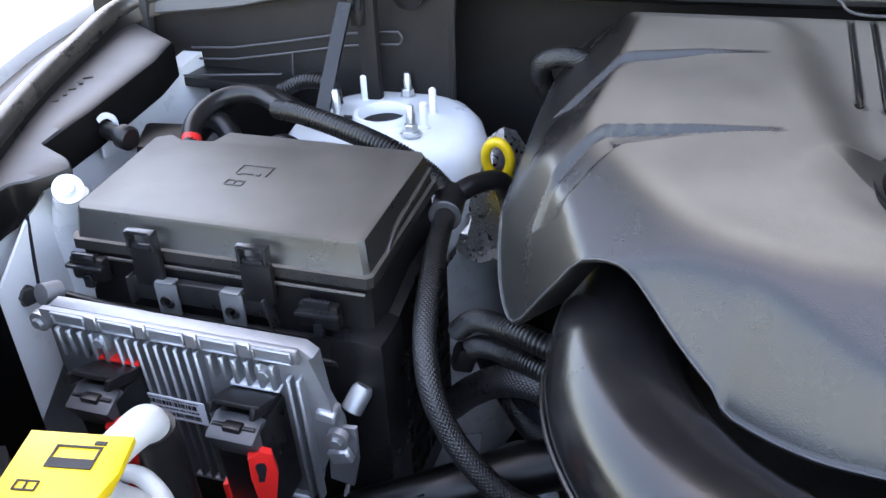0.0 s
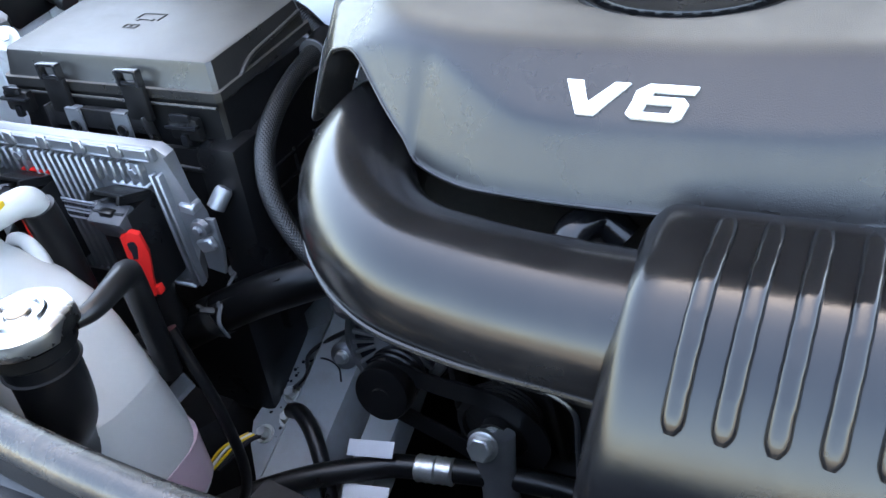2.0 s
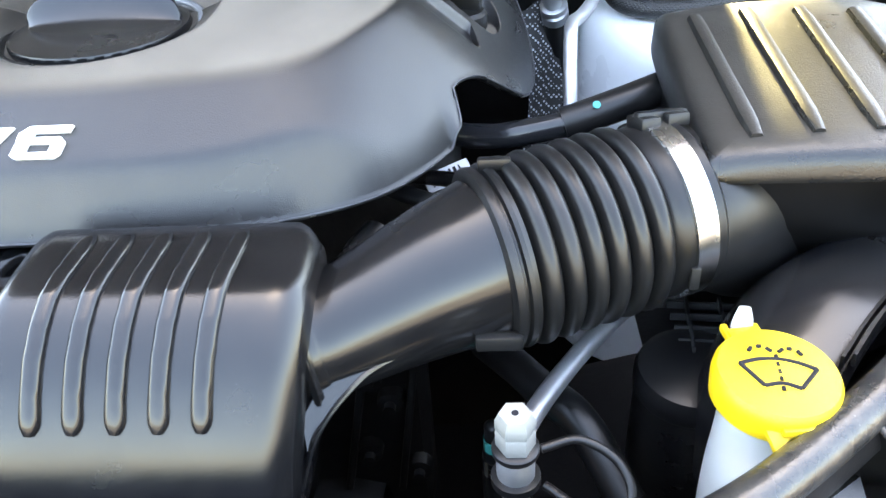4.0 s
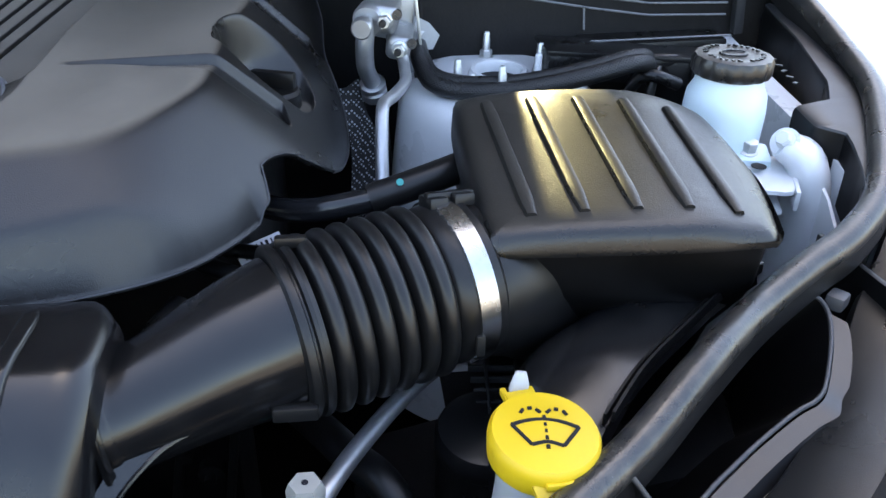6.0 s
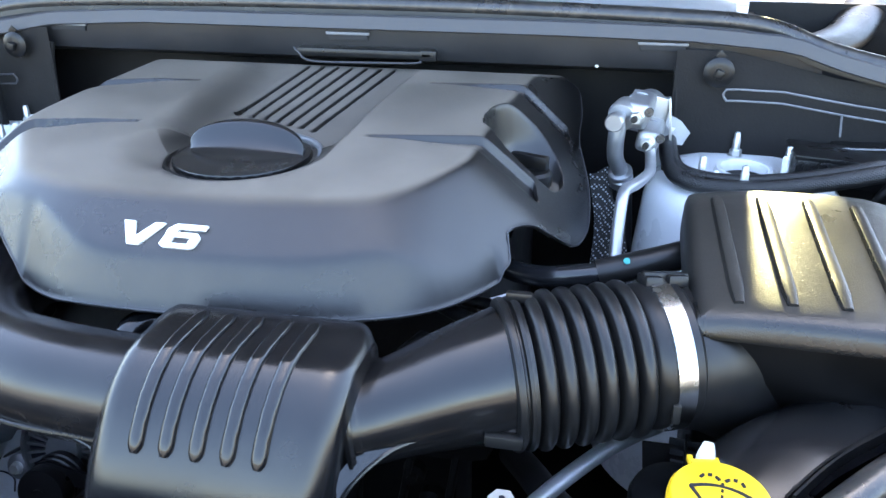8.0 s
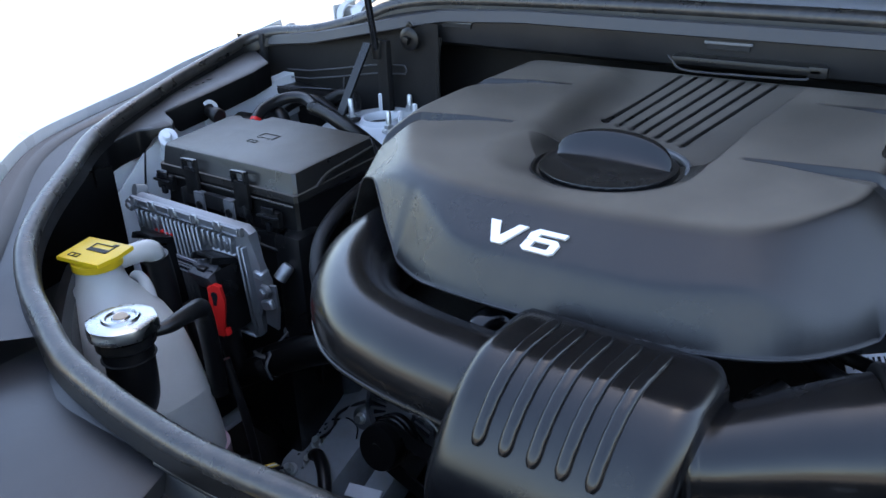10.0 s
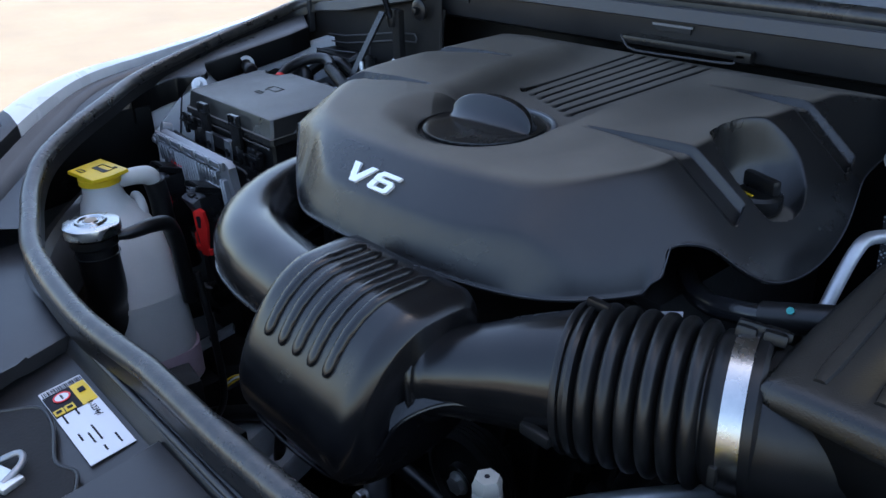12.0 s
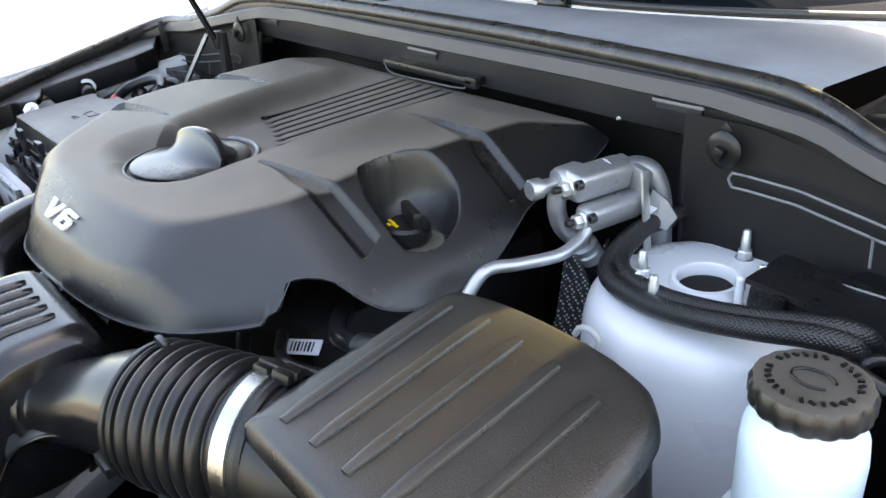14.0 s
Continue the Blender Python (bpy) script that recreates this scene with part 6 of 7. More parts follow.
def speckle_material():
    """Black cloth with rows of small bright eyelets."""
    m = material("eyeleted_heat_cloth", (0.010, 0.010, 0.011), 0.6, grain=0.2)
    nt = m.node_tree
    p = nt.nodes["Principled BSDF"]
    co, vor, less = nt.nodes.new("ShaderNodeTexCoord"), nt.nodes.new("ShaderNodeTexVoronoi"), nt.nodes.new("ShaderNodeMapRange")
    mp, mixer = nt.nodes.new("ShaderNodeMapping"), nt.nodes.new("ShaderNodeMix")
    mp.inputs["Rotation"].default_value = (0, radians(45), 0)
    vor.inputs["Scale"].default_value, vor.inputs["Randomness"].default_value = 250.0, 0.12
    mixer.data_type = "RGBA"
    less.inputs[1].default_value, less.inputs[2].default_value, less.inputs[3].default_value, less.inputs[4].default_value = 0.26, 0.36, 1.0, 0.0
    nt.links.new(co.outputs["Object"], mp.inputs[0])
    nt.links.new(mp.outputs[0], vor.inputs["Vector"])
    nt.links.new(vor.outputs["Distance"], less.inputs[0])
    nt.links.new(less.outputs[0], mixer.inputs[0])
    mixer.inputs[6].default_value, mixer.inputs[7].default_value = (0.010, 0.010, 0.011, 1), (0.42, 0.43, 0.45, 1)
    nt.links.new(mixer.outputs[2], p.inputs["Base Color"])
    return m


EYELETS = speckle_material()
rows = []
for i in range(9):
    t = i / 8
    rows.append([(-0.372 + 0.036 * u + 0.010 * math.sin(5 * t + 3 * u), 0.81 - 0.11 * t + 0.02 * u, 1.055 - 0.09 * t - 0.03 * u * u + 0.008 * math.sin(9 * t + 7 * u)) for u in np.linspace(-0.5, 1.2, 9)])
solo("heat_shield", loft(rows, closed=False, bm=bm), FOIL, "crumpled woven foil heat shield beside the engine", "heat shield")
tube_thing("heater_hose", [(-0.30, 0.86, 1.05), (-0.325, 0.84, 1.10), (-0.325, 0.825, 1.128), (-0.30, 0.82, 1.138), (-0.27, 0.82, 1.13)], 0.011, BRAID, "black braided hose loop behind the engine cover", "hose")

# hoses under the duct on the passenger's side
rhose = thing("radiator_hose", (-0.42, 0.45, 0.80), "thick black radiator hose under the air duct", "hose")
part("hose", sweep([(-0.60, 0.36, 0.74), (-0.545, 0.40, 0.765), (-0.48, 0.435, 0.80), (-0.41, 0.455, 0.838), (-0.34, 0.47, 0.87), (-0.27, 0.505, 0.885), (-0.20, 0.53, 0.90)], 0.022, 24, 8), SHADEBLACK, rhose)
part("heat_sleeve", sweep([(-0.57, 0.383, 0.753), (-0.535, 0.405, 0.770), (-0.50, 0.424, 0.789)], 0.0235, 24, 6), FIRE, rhose, "dull black sleeve")
part("moulding_line", sweep([(-0.60, 0.346, 0.757), (-0.545, 0.386, 0.782), (-0.48, 0.421, 0.817), (-0.41, 0.441, 0.855), (-0.34, 0.456, 0.887)], 0.0012, 6, 6), RUBBER, rhose)
for at, ax in (((-0.425, 0.450, 0.829), (0.75, 0.25, 0.5)), ((-0.495, 0.427, 0.793), (0.75, 0.35, 0.45))):
    c = thing("spring_clamp", at, "dark steel spring clamp on the radiator hose", "clamp", "hose clamps")
    part("band", lathe([(0.0222, -0.006), (0.0232, -0.006), (0.0232, 0.006), (0.0222, 0.006)], at, 32, ax), IRON, c)
    part("screw", block((0.016, 0.007, 0.006), Vector(at) + Vector((0.002, -0.016, 0.018)), 0.002, (30, 10, 20)), IRON, c)
    part("tab", block((0.010, 0.004, 0.008), Vector(at) + Vector((-0.006, -0.016, 0.019)), 0.001, (20, 20, 0)), IRON, c)
tie = thing("hose_tie", (-0.41, 0.44, 0.85), "grey plastic push tie holding the radiator hose", "hose tie")
part("strap", sweep([(-0.400, 0.428, 0.822), (-0.404, 0.426, 0.845), (-0.412, 0.455, 0.858), (-0.419, 0.486, 0.862)], 0.0026, 10, 5, squash=0.6), TIEGREY, tie)
part("head", lathe([(0.010, 0), (0.011, 0.003), (0.004, 0.008), (0.001, 0.008)], (-0.420, 0.490, 0.860), 20, (0.1, -0.6, 0.8)), TIEGREY, tie)
part("collar", block((0.012, 0.007, 0.006), (-0.408, 0.442, 0.852), 0.0015, (50, 0, 15)), TIEGREY, tie)

# ---- refrigerant lines ----
def refrigerant_lines():
    root = thing("refrigerant_lines", (0.39, 0.77, 1.05), "bright aluminium refrigerant pipe block with two pipes", "refrigerant pipe")
    for x, y0, z, w, h in ((0.390, 0.783, 1.157, 0.030, 0.030), (0.405, 0.785, 1.127, 0.026, 0.026)):
        b = part("fitting", block((w, 0.072, h), (x, y0, z), 0.010, (0, 8, -8), segments=4), ALU, root)
        part("groove_ring", lathe([(w * 0.50, -0.002), (w * 0.56, -0.001), (w * 0.56, 0.001), (w * 0.50, 0.002)], (x, y0 + 0.012, z), 28, (-0.14, -1, 0.05)), CASTALU, b)
        part("socket_bolt", lathe([(0.0050, 0.0), (0.0050, 0.006), (0.0028, 0.006), (0.0026, 0.002), (0.0003, 0.002)], (x + 0.010, y0 - 0.034, z + 0.006), 16, (-0.15, -1, 0.05)), DARKSTEEL, b, "dark socket bolt")
        part("nut", hexagon((x - 0.003, y0 - 0.035, z), 0.013, 0.012, (-0.15, -1, 0.05)), ZINC, b)
        part("stud", lathe([(0.0036, 0), (0.0036, 0.018), (0.003, 0.019)], (x - 0.004, y0 - 0.036, z), 12, (-0.15, -1, 0.05)), IRON, b)
    part("block_plate", block((0.046, 0.010, 0.050), (0.400, 0.822, 1.142), 0.006, (0, 12, -6)), ALU, root)
    part("rear_pipe", sweep([(0.394, 0.812, 1.157), (0.402, 0.832, 1.158), (0.412, 0.844, 1.148), (0.418, 0.850, 1.120), (0.420, 0.852, 1.07)], 0.0115, 20, 8), CASTALU, root)
    part("elbow", lathe([(0.001, 0), (0.015, 0.001), (0.017, 0.006), (0.017, 0.024), (0.014, 0.030), (0.001, 0.030)], (0.369, 0.748, 1.155), 28, (0.3, 0.9, 0.1)), ALU, root)
    cap = part("service_cap", lathe([(0.001, 0), (0.009, 0.0), (0.0105, 0.002), (0.0105, 0.012), (0.0075, 0.014), (0.0075, 0.030)], (0.362, 0.718, 1.156), 20, (0.2, 1, 0.0)), ALU, root)
    part("riser", sweep([(0.368, 0.752, 1.150), (0.366, 0.752, 1.128), (0.367, 0.760, 1.105), (0.372, 0.776, 1.088), (0.376, 0.790, 1.074)], 0.0095, 20, 8), ALU, root)
    part("ferrule", lathe([(0.0105, 0), (0.0145, 0.002), (0.0145, 0.008), (0.0125, 0.010), (0.0145, 0.012), (0.0145, 0.022), (0.012, 0.024)], (0.374, 0.783, 1.082), 24, (0.15, 0.45, -0.85)), ALU, root)
    part("flexible_hose", sweep([(0.377, 0.794, 1.064), (0.380, 0.805, 1.03), (0.384, 0.81, 0.97), (0.384, 0.81, 0.85)], 0.0125, 18, 6), RUBBER, root)
    part("thin_pipe", sweep([(0.404, 0.760, 1.126), (0.406, 0.745, 1.112), (0.406, 0.722, 1.105), (0.402, 0.706, 1.103), (0.390, 0.672, 1.104), (0.380, 0.650, 1.105), (0.377, 0.634, 1.098), (0.375, 0.610, 1.070), (0.374, 0.585, 1.035), (0.372, 0.56, 0.99)],
                            0.0062, 18, 8), ALU, root)
    part("bracket_plate", plate([(-0.016, -0.022), (0.012, -0.018), (0.018, -0.002), (0.004, 0.010), (-0.014, 0.016)], 0.003, pose(0.436, 0.826, 1.124, 80, 10, 10)), CASTALU, root)
    part("mark", plate([(-0.005, 0.003), (0.005, 0.003), (0.0, -0.005)], 0.001, pose(0.430, 0.8195, 1.124, 80, 10, 10)), PAPER, root, "pale triangular mark")
    part("bracket_tab", block((0.003, 0.010, 0.11), (0.430, 0.812, 1.110), 0.001, (0, -6, 0)), ZINC, root)
    part("bracket_leg", block((0.006, 0.012, 0.12), (0.428, 0.806, 1.030), 0.002, (0, -3, 0)), IRON, root)
    return root


refrigerant_lines()
hose = thing("brake_booster_hose", (0.52, 0.72, 1.06), "black braided hose lying across the white strut tower", "hose")
run = [(0.432, 0.848, 1.106), (0.427, 0.812, 1.106), (0.428, 0.780, 1.100), (0.436, 0.748, 1.092), (0.460, 0.726, 1.090), (0.508, 0.712, 1.093), (0.558, 0.708, 1.101), (0.606, 0.712, 1.110), (0.644, 0.722, 1.116), (0.666, 0.738, 1.110), (0.671, 0.755, 1.092)]
part("outer_hose", sweep(run, 0.0095, 20, 8), BRAID, hose)
part("inner_hose", sweep([(x + 0.003, y + 0.015, z + 0.003) for x, y, z in run], 0.0085, 20, 8), BRAID, hose)
for pts, r in (([(0.655, 0.76, 1.07), (0.66, 0.735, 1.098), (0.675, 0.725, 1.10), (0.70, 0.73, 1.09)], 0.007), ([(0.64, 0.77, 1.05), (0.65, 0.74, 1.07), (0.655, 0.735, 1.04), (0.655, 0.74, 1.0)], 0.005),
               ([(0.70, 0.77, 1.09), (0.68, 0.745, 1.10), (0.672, 0.735, 1.07), (0.672, 0.735, 1.02)], 0.005), ([(0.62, 0.78, 1.09), (0.66, 0.775, 1.10), (0.71, 0.78, 1.10), (0.74, 0.80, 1.09)], 0.009)):
    tube_thing("cable", pts, r, RUBBER, "black cable behind the fluid reservoir", "cable", group="cables behind the reservoir")
channel = thing("cable_channel", (0.665, 0.80, 1.08), "black plastic cable channel under the cowl panel", "cable channel")
part("tray", block((0.20, 0.060, 0.028), (0.665, 0.800, 1.091), 0.005, (0, 4, 0)), PLASTIC, channel)
part("lid", block((0.204, 0.064, 0.006), (0.665, 0.800, 1.1075), 0.002, (0, 4, 0)), PLASTIC, channel)
for k in range(3):
    part("clip", block((0.012, 0.006, 0.020), (0.595 + 0.07 * k, 0.767, 1.101 - 0.005 * k), 0.002, (0, 4, 0)), PLASTIC, channel)

# ---- fluid reservoir ----
def reservoir():
    c = Vector((0.698, 0.614, 1.062))
    root = thing("fluid_reservoir", c, "pale blue translucent fluid reservoir with a scalloped black cap", "fluid reservoir")
    part("body", lathe([(0.001, -0.03), (0.033, -0.03), (0.0365, -0.02), (0.0375, 0.0), (0.038, 0.045), (0.0365, 0.060), (0.032, 0.068), (0.030, 0.078)], c, 40), PALEBLUE, root)
    loops = []
    for r, h, wob in ((0.030, 0.076, 0), (0.0335, 0.078, 1), (0.0350, 0.081, 1), (0.0350, 0.091, 1), (0.0335, 0.095, 0.6), (0.0285, 0.0965, 0), (0.023, 0.0955, 0), (0.001, 0.0955, 0)):
        loops.append([c + Vector(((r + wob * 0.0017 * abs(math.cos(8 * a))) * math.cos(a), (r + wob * 0.0017 * abs(math.cos(8 * a))) * math.sin(a), h)) for a in [2 * math.pi * k / 176 for k in range(176)]])
    cap = part("cap", loft(loops), LID, root, "scalloped black screw cap")
    part("raised_arc", sweep([c + Vector((0.013 * math.cos(a), 0.009 * math.sin(a), 0.0965)) for a in np.linspace(0.4, 5.6, 16)], 0.0009, 6, 2), PLASTIC, cap)
    for k in range(28):
        a = 2 * math.pi * k / 28
        if k % 7:
            part("raised_bar", block((0.0022, 0.0042, 0.0014), c + Vector((0.0258 * math.cos(a), 0.0258 * math.sin(a), 0.0968)), 0, (0, 0, math.degrees(a) + 90 + 20 * (k % 3))), PLASTIC, cap, smooth=False)
    base = part("bracket", plate([(-0.045, 0.03), (0.030, 0.03), (0.042, -0.02), (0.034, -0.075), (0.0, -0.085), (-0.03, -0.06)], 0.004, pose(c[0], c[1] - 0.02, c[2] - 0.010 + 0.0, 4, 0, -8), 0.001), WHITE, root)
    part("foot", block((0.045, 0.030, 0.030), (0.712, 0.584, 1.062), 0.006, (15, 0, -10)), PALEBLUE, root)
    part("bolt", hexagon((0.713, 0.580, 1.074), 0.014, 0.013, (0, -0.2, 1)), ZINC, root, "zinc flange bolt")
    part("lug_plate", plate([(0.691, 0.588), (0.757, 0.590), (0.743, 0.537), (0.727, 0.514), (0.719, 0.513), (0.671, 0.527)], 0.004, pose(0, 0, 1.066), 0.001), WHITE, root)
    part("hole", lathe([(0.007, 0), (0.007, 0.0006), (0.001, 0.0006)], (0.714, 0.557, 1.0705), 20), FIRE, root)
    part("lug_leg", block((0.004, 0.05, 0.018), (0.738, 0.532, 1.058), 0.001, (0, 0, -22)), WHITE, root)
    return root


reservoir()
solo("filler_plug", lathe([(0.016, -0.01), (0.018, 0.0), (0.018, 0.016), (0.014, 0.020), (0.001, 0.020)], (0.80, 0.97, 1.165), 24, (0, -0.3, 1)), YELLOW, "yellow cap in the corner beyond the seal", "cap")
clip = thing("white_clip", (0.478, 0.67, 1.04), "white plastic pipe clip beside the air filter box", "clip")
part("jaw", sweep([(0.462, 0.672, 1.060), (0.468, 0.672, 1.069), (0.480, 0.672, 1.071), (0.488, 0.672, 1.064), (0.486, 0.672, 1.053)], 0.003, 10, 6), NATURAL, clip)
part("foot", block((0.030, 0.012, 0.020), (0.482, 0.668, 1.044), 0.004, (0, 25, 10)), NATURAL, clip)

# vacuum pipe with a green dot, tucked under the cover
pipe = thing("vacuum_pipe", (0.37, 0.47, 1.06), "glossy black vacuum pipe in a rubber sleeve with a green dot", "pipe")
part("pipe", sweep([(0.250, 0.575, 1.050), (0.280, 0.542, 1.054), (0.309, 0.523, 1.060), (0.335, 0.515, 1.067), (0.365, 0.513, 1.074), (0.40, 0.520, 1.082)], 0.0105, 20, 8), DARKGLOSS, pipe)
part("sleeve", sweep([(0.360, 0.513, 1.073), (0.385, 0.516, 1.080), (0.418, 0.524, 1.088), (0.446, 0.536, 1.093)], 0.0130, 20, 8), RUBBER, pipe)
part("dot", lathe([(0.003, 0), (0.003, 0.001), (0.001, 0.001)], (0.384, 0.5068, 1.0905), 12, (0.1, -0.72, 0.70)), TEAL, pipe, "small green paint dot")
tag = thing("tag_label", (0.270, 0.505, 1.036), "white printed tag under the engine cover edge", "label")
part("sheet", block((0.040, 0.016, 0.0015), (0.270, 0.505, 1.036), 0.0005, (35, -10, 25)), PAPER, tag)
for k in range(7):
    part("bar_stripe", block((0.0012 + 0.0006 * (k % 3), 0.010, 0.0006), Vector((0.270, 0.505, 1.036)) + pose(0, 0, 0, 35, -10, 25).to_3x3() @ Vector((-0.014 + 0.0042 * k, 0, 0.0010)), 0, (35, -10, 25)), INK, tag)
for pts, r in (([(0.22, 0.47, 1.05), (0.26, 0.45, 1.045), (0.30, 0.45, 1.04), (0.34, 0.47, 1.03)], 0.007), ([(0.24, 0.50, 1.04), (0.30, 0.47, 1.05), (0.36, 0.50, 1.04)], 0.006), ([(0.20, 0.42, 1.0), (0.24, 0.42, 1.02), (0.30, 0.43, 1.0)], 0.009)):
    tube_thing("cable", pts, r, RUBBER, "black cable under the engine cover edge", "cable", group="cables under the cover")
solo("throttle_stub", sweep([(0.205, 0.372, 1.025), (0.212, 0.385, 1.038), (0.225, 0.41, 1.045)], [0.012, 0.013, 0.012], 20, 6), PLASTIC, "black hose stub behind the resonator", "hose")

# ---- washer bottle, pump, service port ----
def washer_bottle():
    c = Vector((0.447, 0.256, 1.044))
    root = thing("washer_bottle", c - Vector((0, 0, 0.2)), "white washer bottle neck with a yellow cap marked with a windscreen", "washer bottle")
    ax = Vector((0.05, -0.08, 1)).normalized()
    part("neck", sweep([c + Vector((0.0, 0, -0.004)), c + Vector((0.001, 0.0, -0.03)), c + Vector((0.004, -0.002, -0.07)), c + Vector((0.01, -0.004, -0.14)), c + Vector((0.02, 0, -0.22))], [0.025, 0.027, 0.033, 0.040, 0.05], 32, 6), NATURAL, root)
    cap = part("cap", lathe([(0.0285, -0.013), (0.0315, -0.011), (0.0328, 0.0), (0.0324, 0.005), (0.0305, 0.008), (0.001, 0.0098)], c, 56, ax), YELLOW, root, "yellow snap cap")
    q = Vector((0, 0, 1)).rotation_difference(ax).to_matrix().to_4x4()
    m = Matrix.Translation(c) @ q @ Matrix.Translation((0, 0, 0.0092)) @ Matrix.Rotation(radians(-6), 4, "Z") @ Matrix.Scale(0.82, 4)
    bm = sweep([m @ Vector(p) for p in [(-0.020 + 0.004 * t, -0.008 + 0 * t, 0) for t in (0, 1)]], 0.0009, 6, 1)
    arcs = [[(-0.0235, 0.003), (-0.012, 0.0075), (0, 0.009), (0.012, 0.0075), (0.0235, 0.003)], [(-0.011, -0.0145), (0, -0.0115), (0.011, -0.0145)], [(-0.0235, 0.003), (-0.011, -0.0145)], [(0.0235, 0.003), (0.011, -0.0145)],
            [(0, 0.0125), (0, 0.0095)], [(0, 0.0055), (0, 0.0025)], [(0, -0.0005), (0, -0.0035)], [(0, -0.0065), (0, -0.0095)], [(0, -0.0175), (0, -0.0145)],
            [(-0.002, 0.0155), (-0.005, 0.0185)], [(-0.008, 0.0195), (-0.011, 0.0192)], [(-0.0145, 0.018), (-0.0165, 0.0145)], [(0.002, 0.0155), (0.005, 0.0185)], [(0.008, 0.0195), (0.011, 0.0192)], [(0.0145, 0.018), (0.0165, 0.0145)]]
    bm.free()
    bm = bmesh.new()
    for a in arcs:
        sweep([m @ Vector((x, y, 0)) for x, y in a], 0.0012, 6, 4 if len(a) > 2 else 1, bm=bm)
    part("windscreen_symbol", bm, INK, cap)
    part("hinge", block((0.018, 0.012, 0.006), c + Vector((-0.006, 0.035, 0.001)), 0.002, (0, 0, 8)), YELLOW, cap)
    part("lift_tab", plate([(-0.015, 0), (0.015, 0), (0.010, -0.018), (-0.010, -0.018)], 0.004, pose(c[0] + 0.002, c[1] - 0.030, c[2] - 0.003, 38, 0, 3), 0.001), YELLOW, cap)
    part("tongue", sweep([c + Vector((-0.006, 0.042, -0.006)), c + Vector((-0.005, 0.045, 0.003)), c + Vector((-0.004, 0.048, 0.012))], [0.006, 0.0062, 0.0035], 14, 6, squash=0.55), NATURAL, root)
    for q in (-0.0085, 0.0085):
        part("hinge_loop", block((0.004, 0.016, 0.005), c + Vector((-0.006 + q, 0.038, 0.000)), 0.0015, (0, 0, 8)), YELLOW, cap)
    part("grip_rib", block((0.020, 0.004, 0.004), c + Vector((0.004, -0.0325, -0.002)), 0.001, (0, 0, 4)), YELLOW, cap)
    return root


washer_bottle()
canister = thing("canister", (0.436, 0.358, 0.82), "round black capped canister beside the washer bottle", "canister")
part("body", lathe([(0.037, -0.15), (0.037, -0.016), (0.035, -0.014)], (0.436, 0.358, 0.965), 36, (0, -0.1, 1)), PLASTIC, canister)
part("lid", lathe([(0.0375, -0.022), (0.0385, -0.020), (0.0385, -0.008), (0.036, -0.002), (0.030, 0.0), (0.001, 0.0004)], (0.436, 0.358, 0.965), 36, (0, -0.1, 1)), PLASTIC, canister, "smooth domed black lid")
grid = thing("plastic_grid", (0.475, 0.405, 0.93), "black plastic grid between canister and air filter box", "grid")
for k in range(4):
    part("bar", block((0.095, 0.0022, 0.006), (0.478, 0.376 + 0.014 * k, 0.966), 0.0006, (0, 0, -6)), COWLGREY, grid)
for k in range(4):
    part("bar", block((0.0022, 0.060, 0.006), (0.442 + 0.024 * k, 0.398, 0.968), 0.0006, (0, 0, -6)), COWLGREY, grid)
part("bed", block((0.13, 0.085, 0.004), (0.475, 0.395, 0.950), 0.001), FIRE, grid)


def service_port():
    c = Vector((0.312, 0.246, 1.010))
    root = thing("service_port", c, "metal refrigerant service port with a white hexagon cap", "service port")
    part("cap", lathe([(0.0100, 0), (0.0110, 0.002), (0.0110, 0.012), (0.0104, 0.013), (0.0110, 0.014), (0.0110, 0.020), (0.0090, 0.025), (0.001, 0.0252)], c, 6), CAPWHITE, root, "white hexagon cap")
    part("cap_hole", lathe([(0.002, 0), (0.002, 0.0006), (0.0005, 0.0006)], c + Vector((0, 0, 0.0249)), 10), INK, root)
    part("skirt", lathe([(0.0125, -0.004), (0.0132, -0.003), (0.0132, 0.000), (0.0120, 0.001)], c, 28), RUBBER, root)
    part("fitting", lathe([(0.008, -0.045), (0.008, -0.028), (0.0105, -0.027), (0.0110, -0.006), (0.0095, -0.004)], c, 24), ALU, root)
    part("collar", lathe([(0.010, -0.028), (0.0140, -0.027), (0.0140, -0.022), (0.010, -0.021)], c, 24), RUBBER, root)
    part("strap", sweep([c + Vector((0.014, 0, -0.002)), c + Vector((0.035, 0.004, 0.0)), c + Vector((0.055, -0.005, -0.008)), c + Vector((0.06, -0.02, -0.02)), c + Vector((0.04, -0.025, -0.026)), c + Vector((0.016, -0.005, -0.026))], 0.0026, 10, 8), RUBBER, root)
    part("pipe", sweep([c + Vector((0, 0, -0.04)), c + Vector((0, 0.003, -0.09)), c + Vector((-0.03, 0.02, -0.15))], 0.008, 16, 5), ALU, root)
    part("side_pipe", sweep([c + Vector((-0.004, 0.018, -0.045)), c + Vector((0.008, 0.045, -0.032)), c + Vector((0.036, 0.092, -0.030)), c + Vector((0.075, 0.145, -0.030)), c + Vector((0.12, 0.20, -0.04))], 0.0068, 16, 8), ALU, root)
    return root


service_port()
sensor = thing("pressure_sensor", (0.296, 0.352, 0.84), "dark ribbed pressure sensor with a teal tape tag", "sensor")
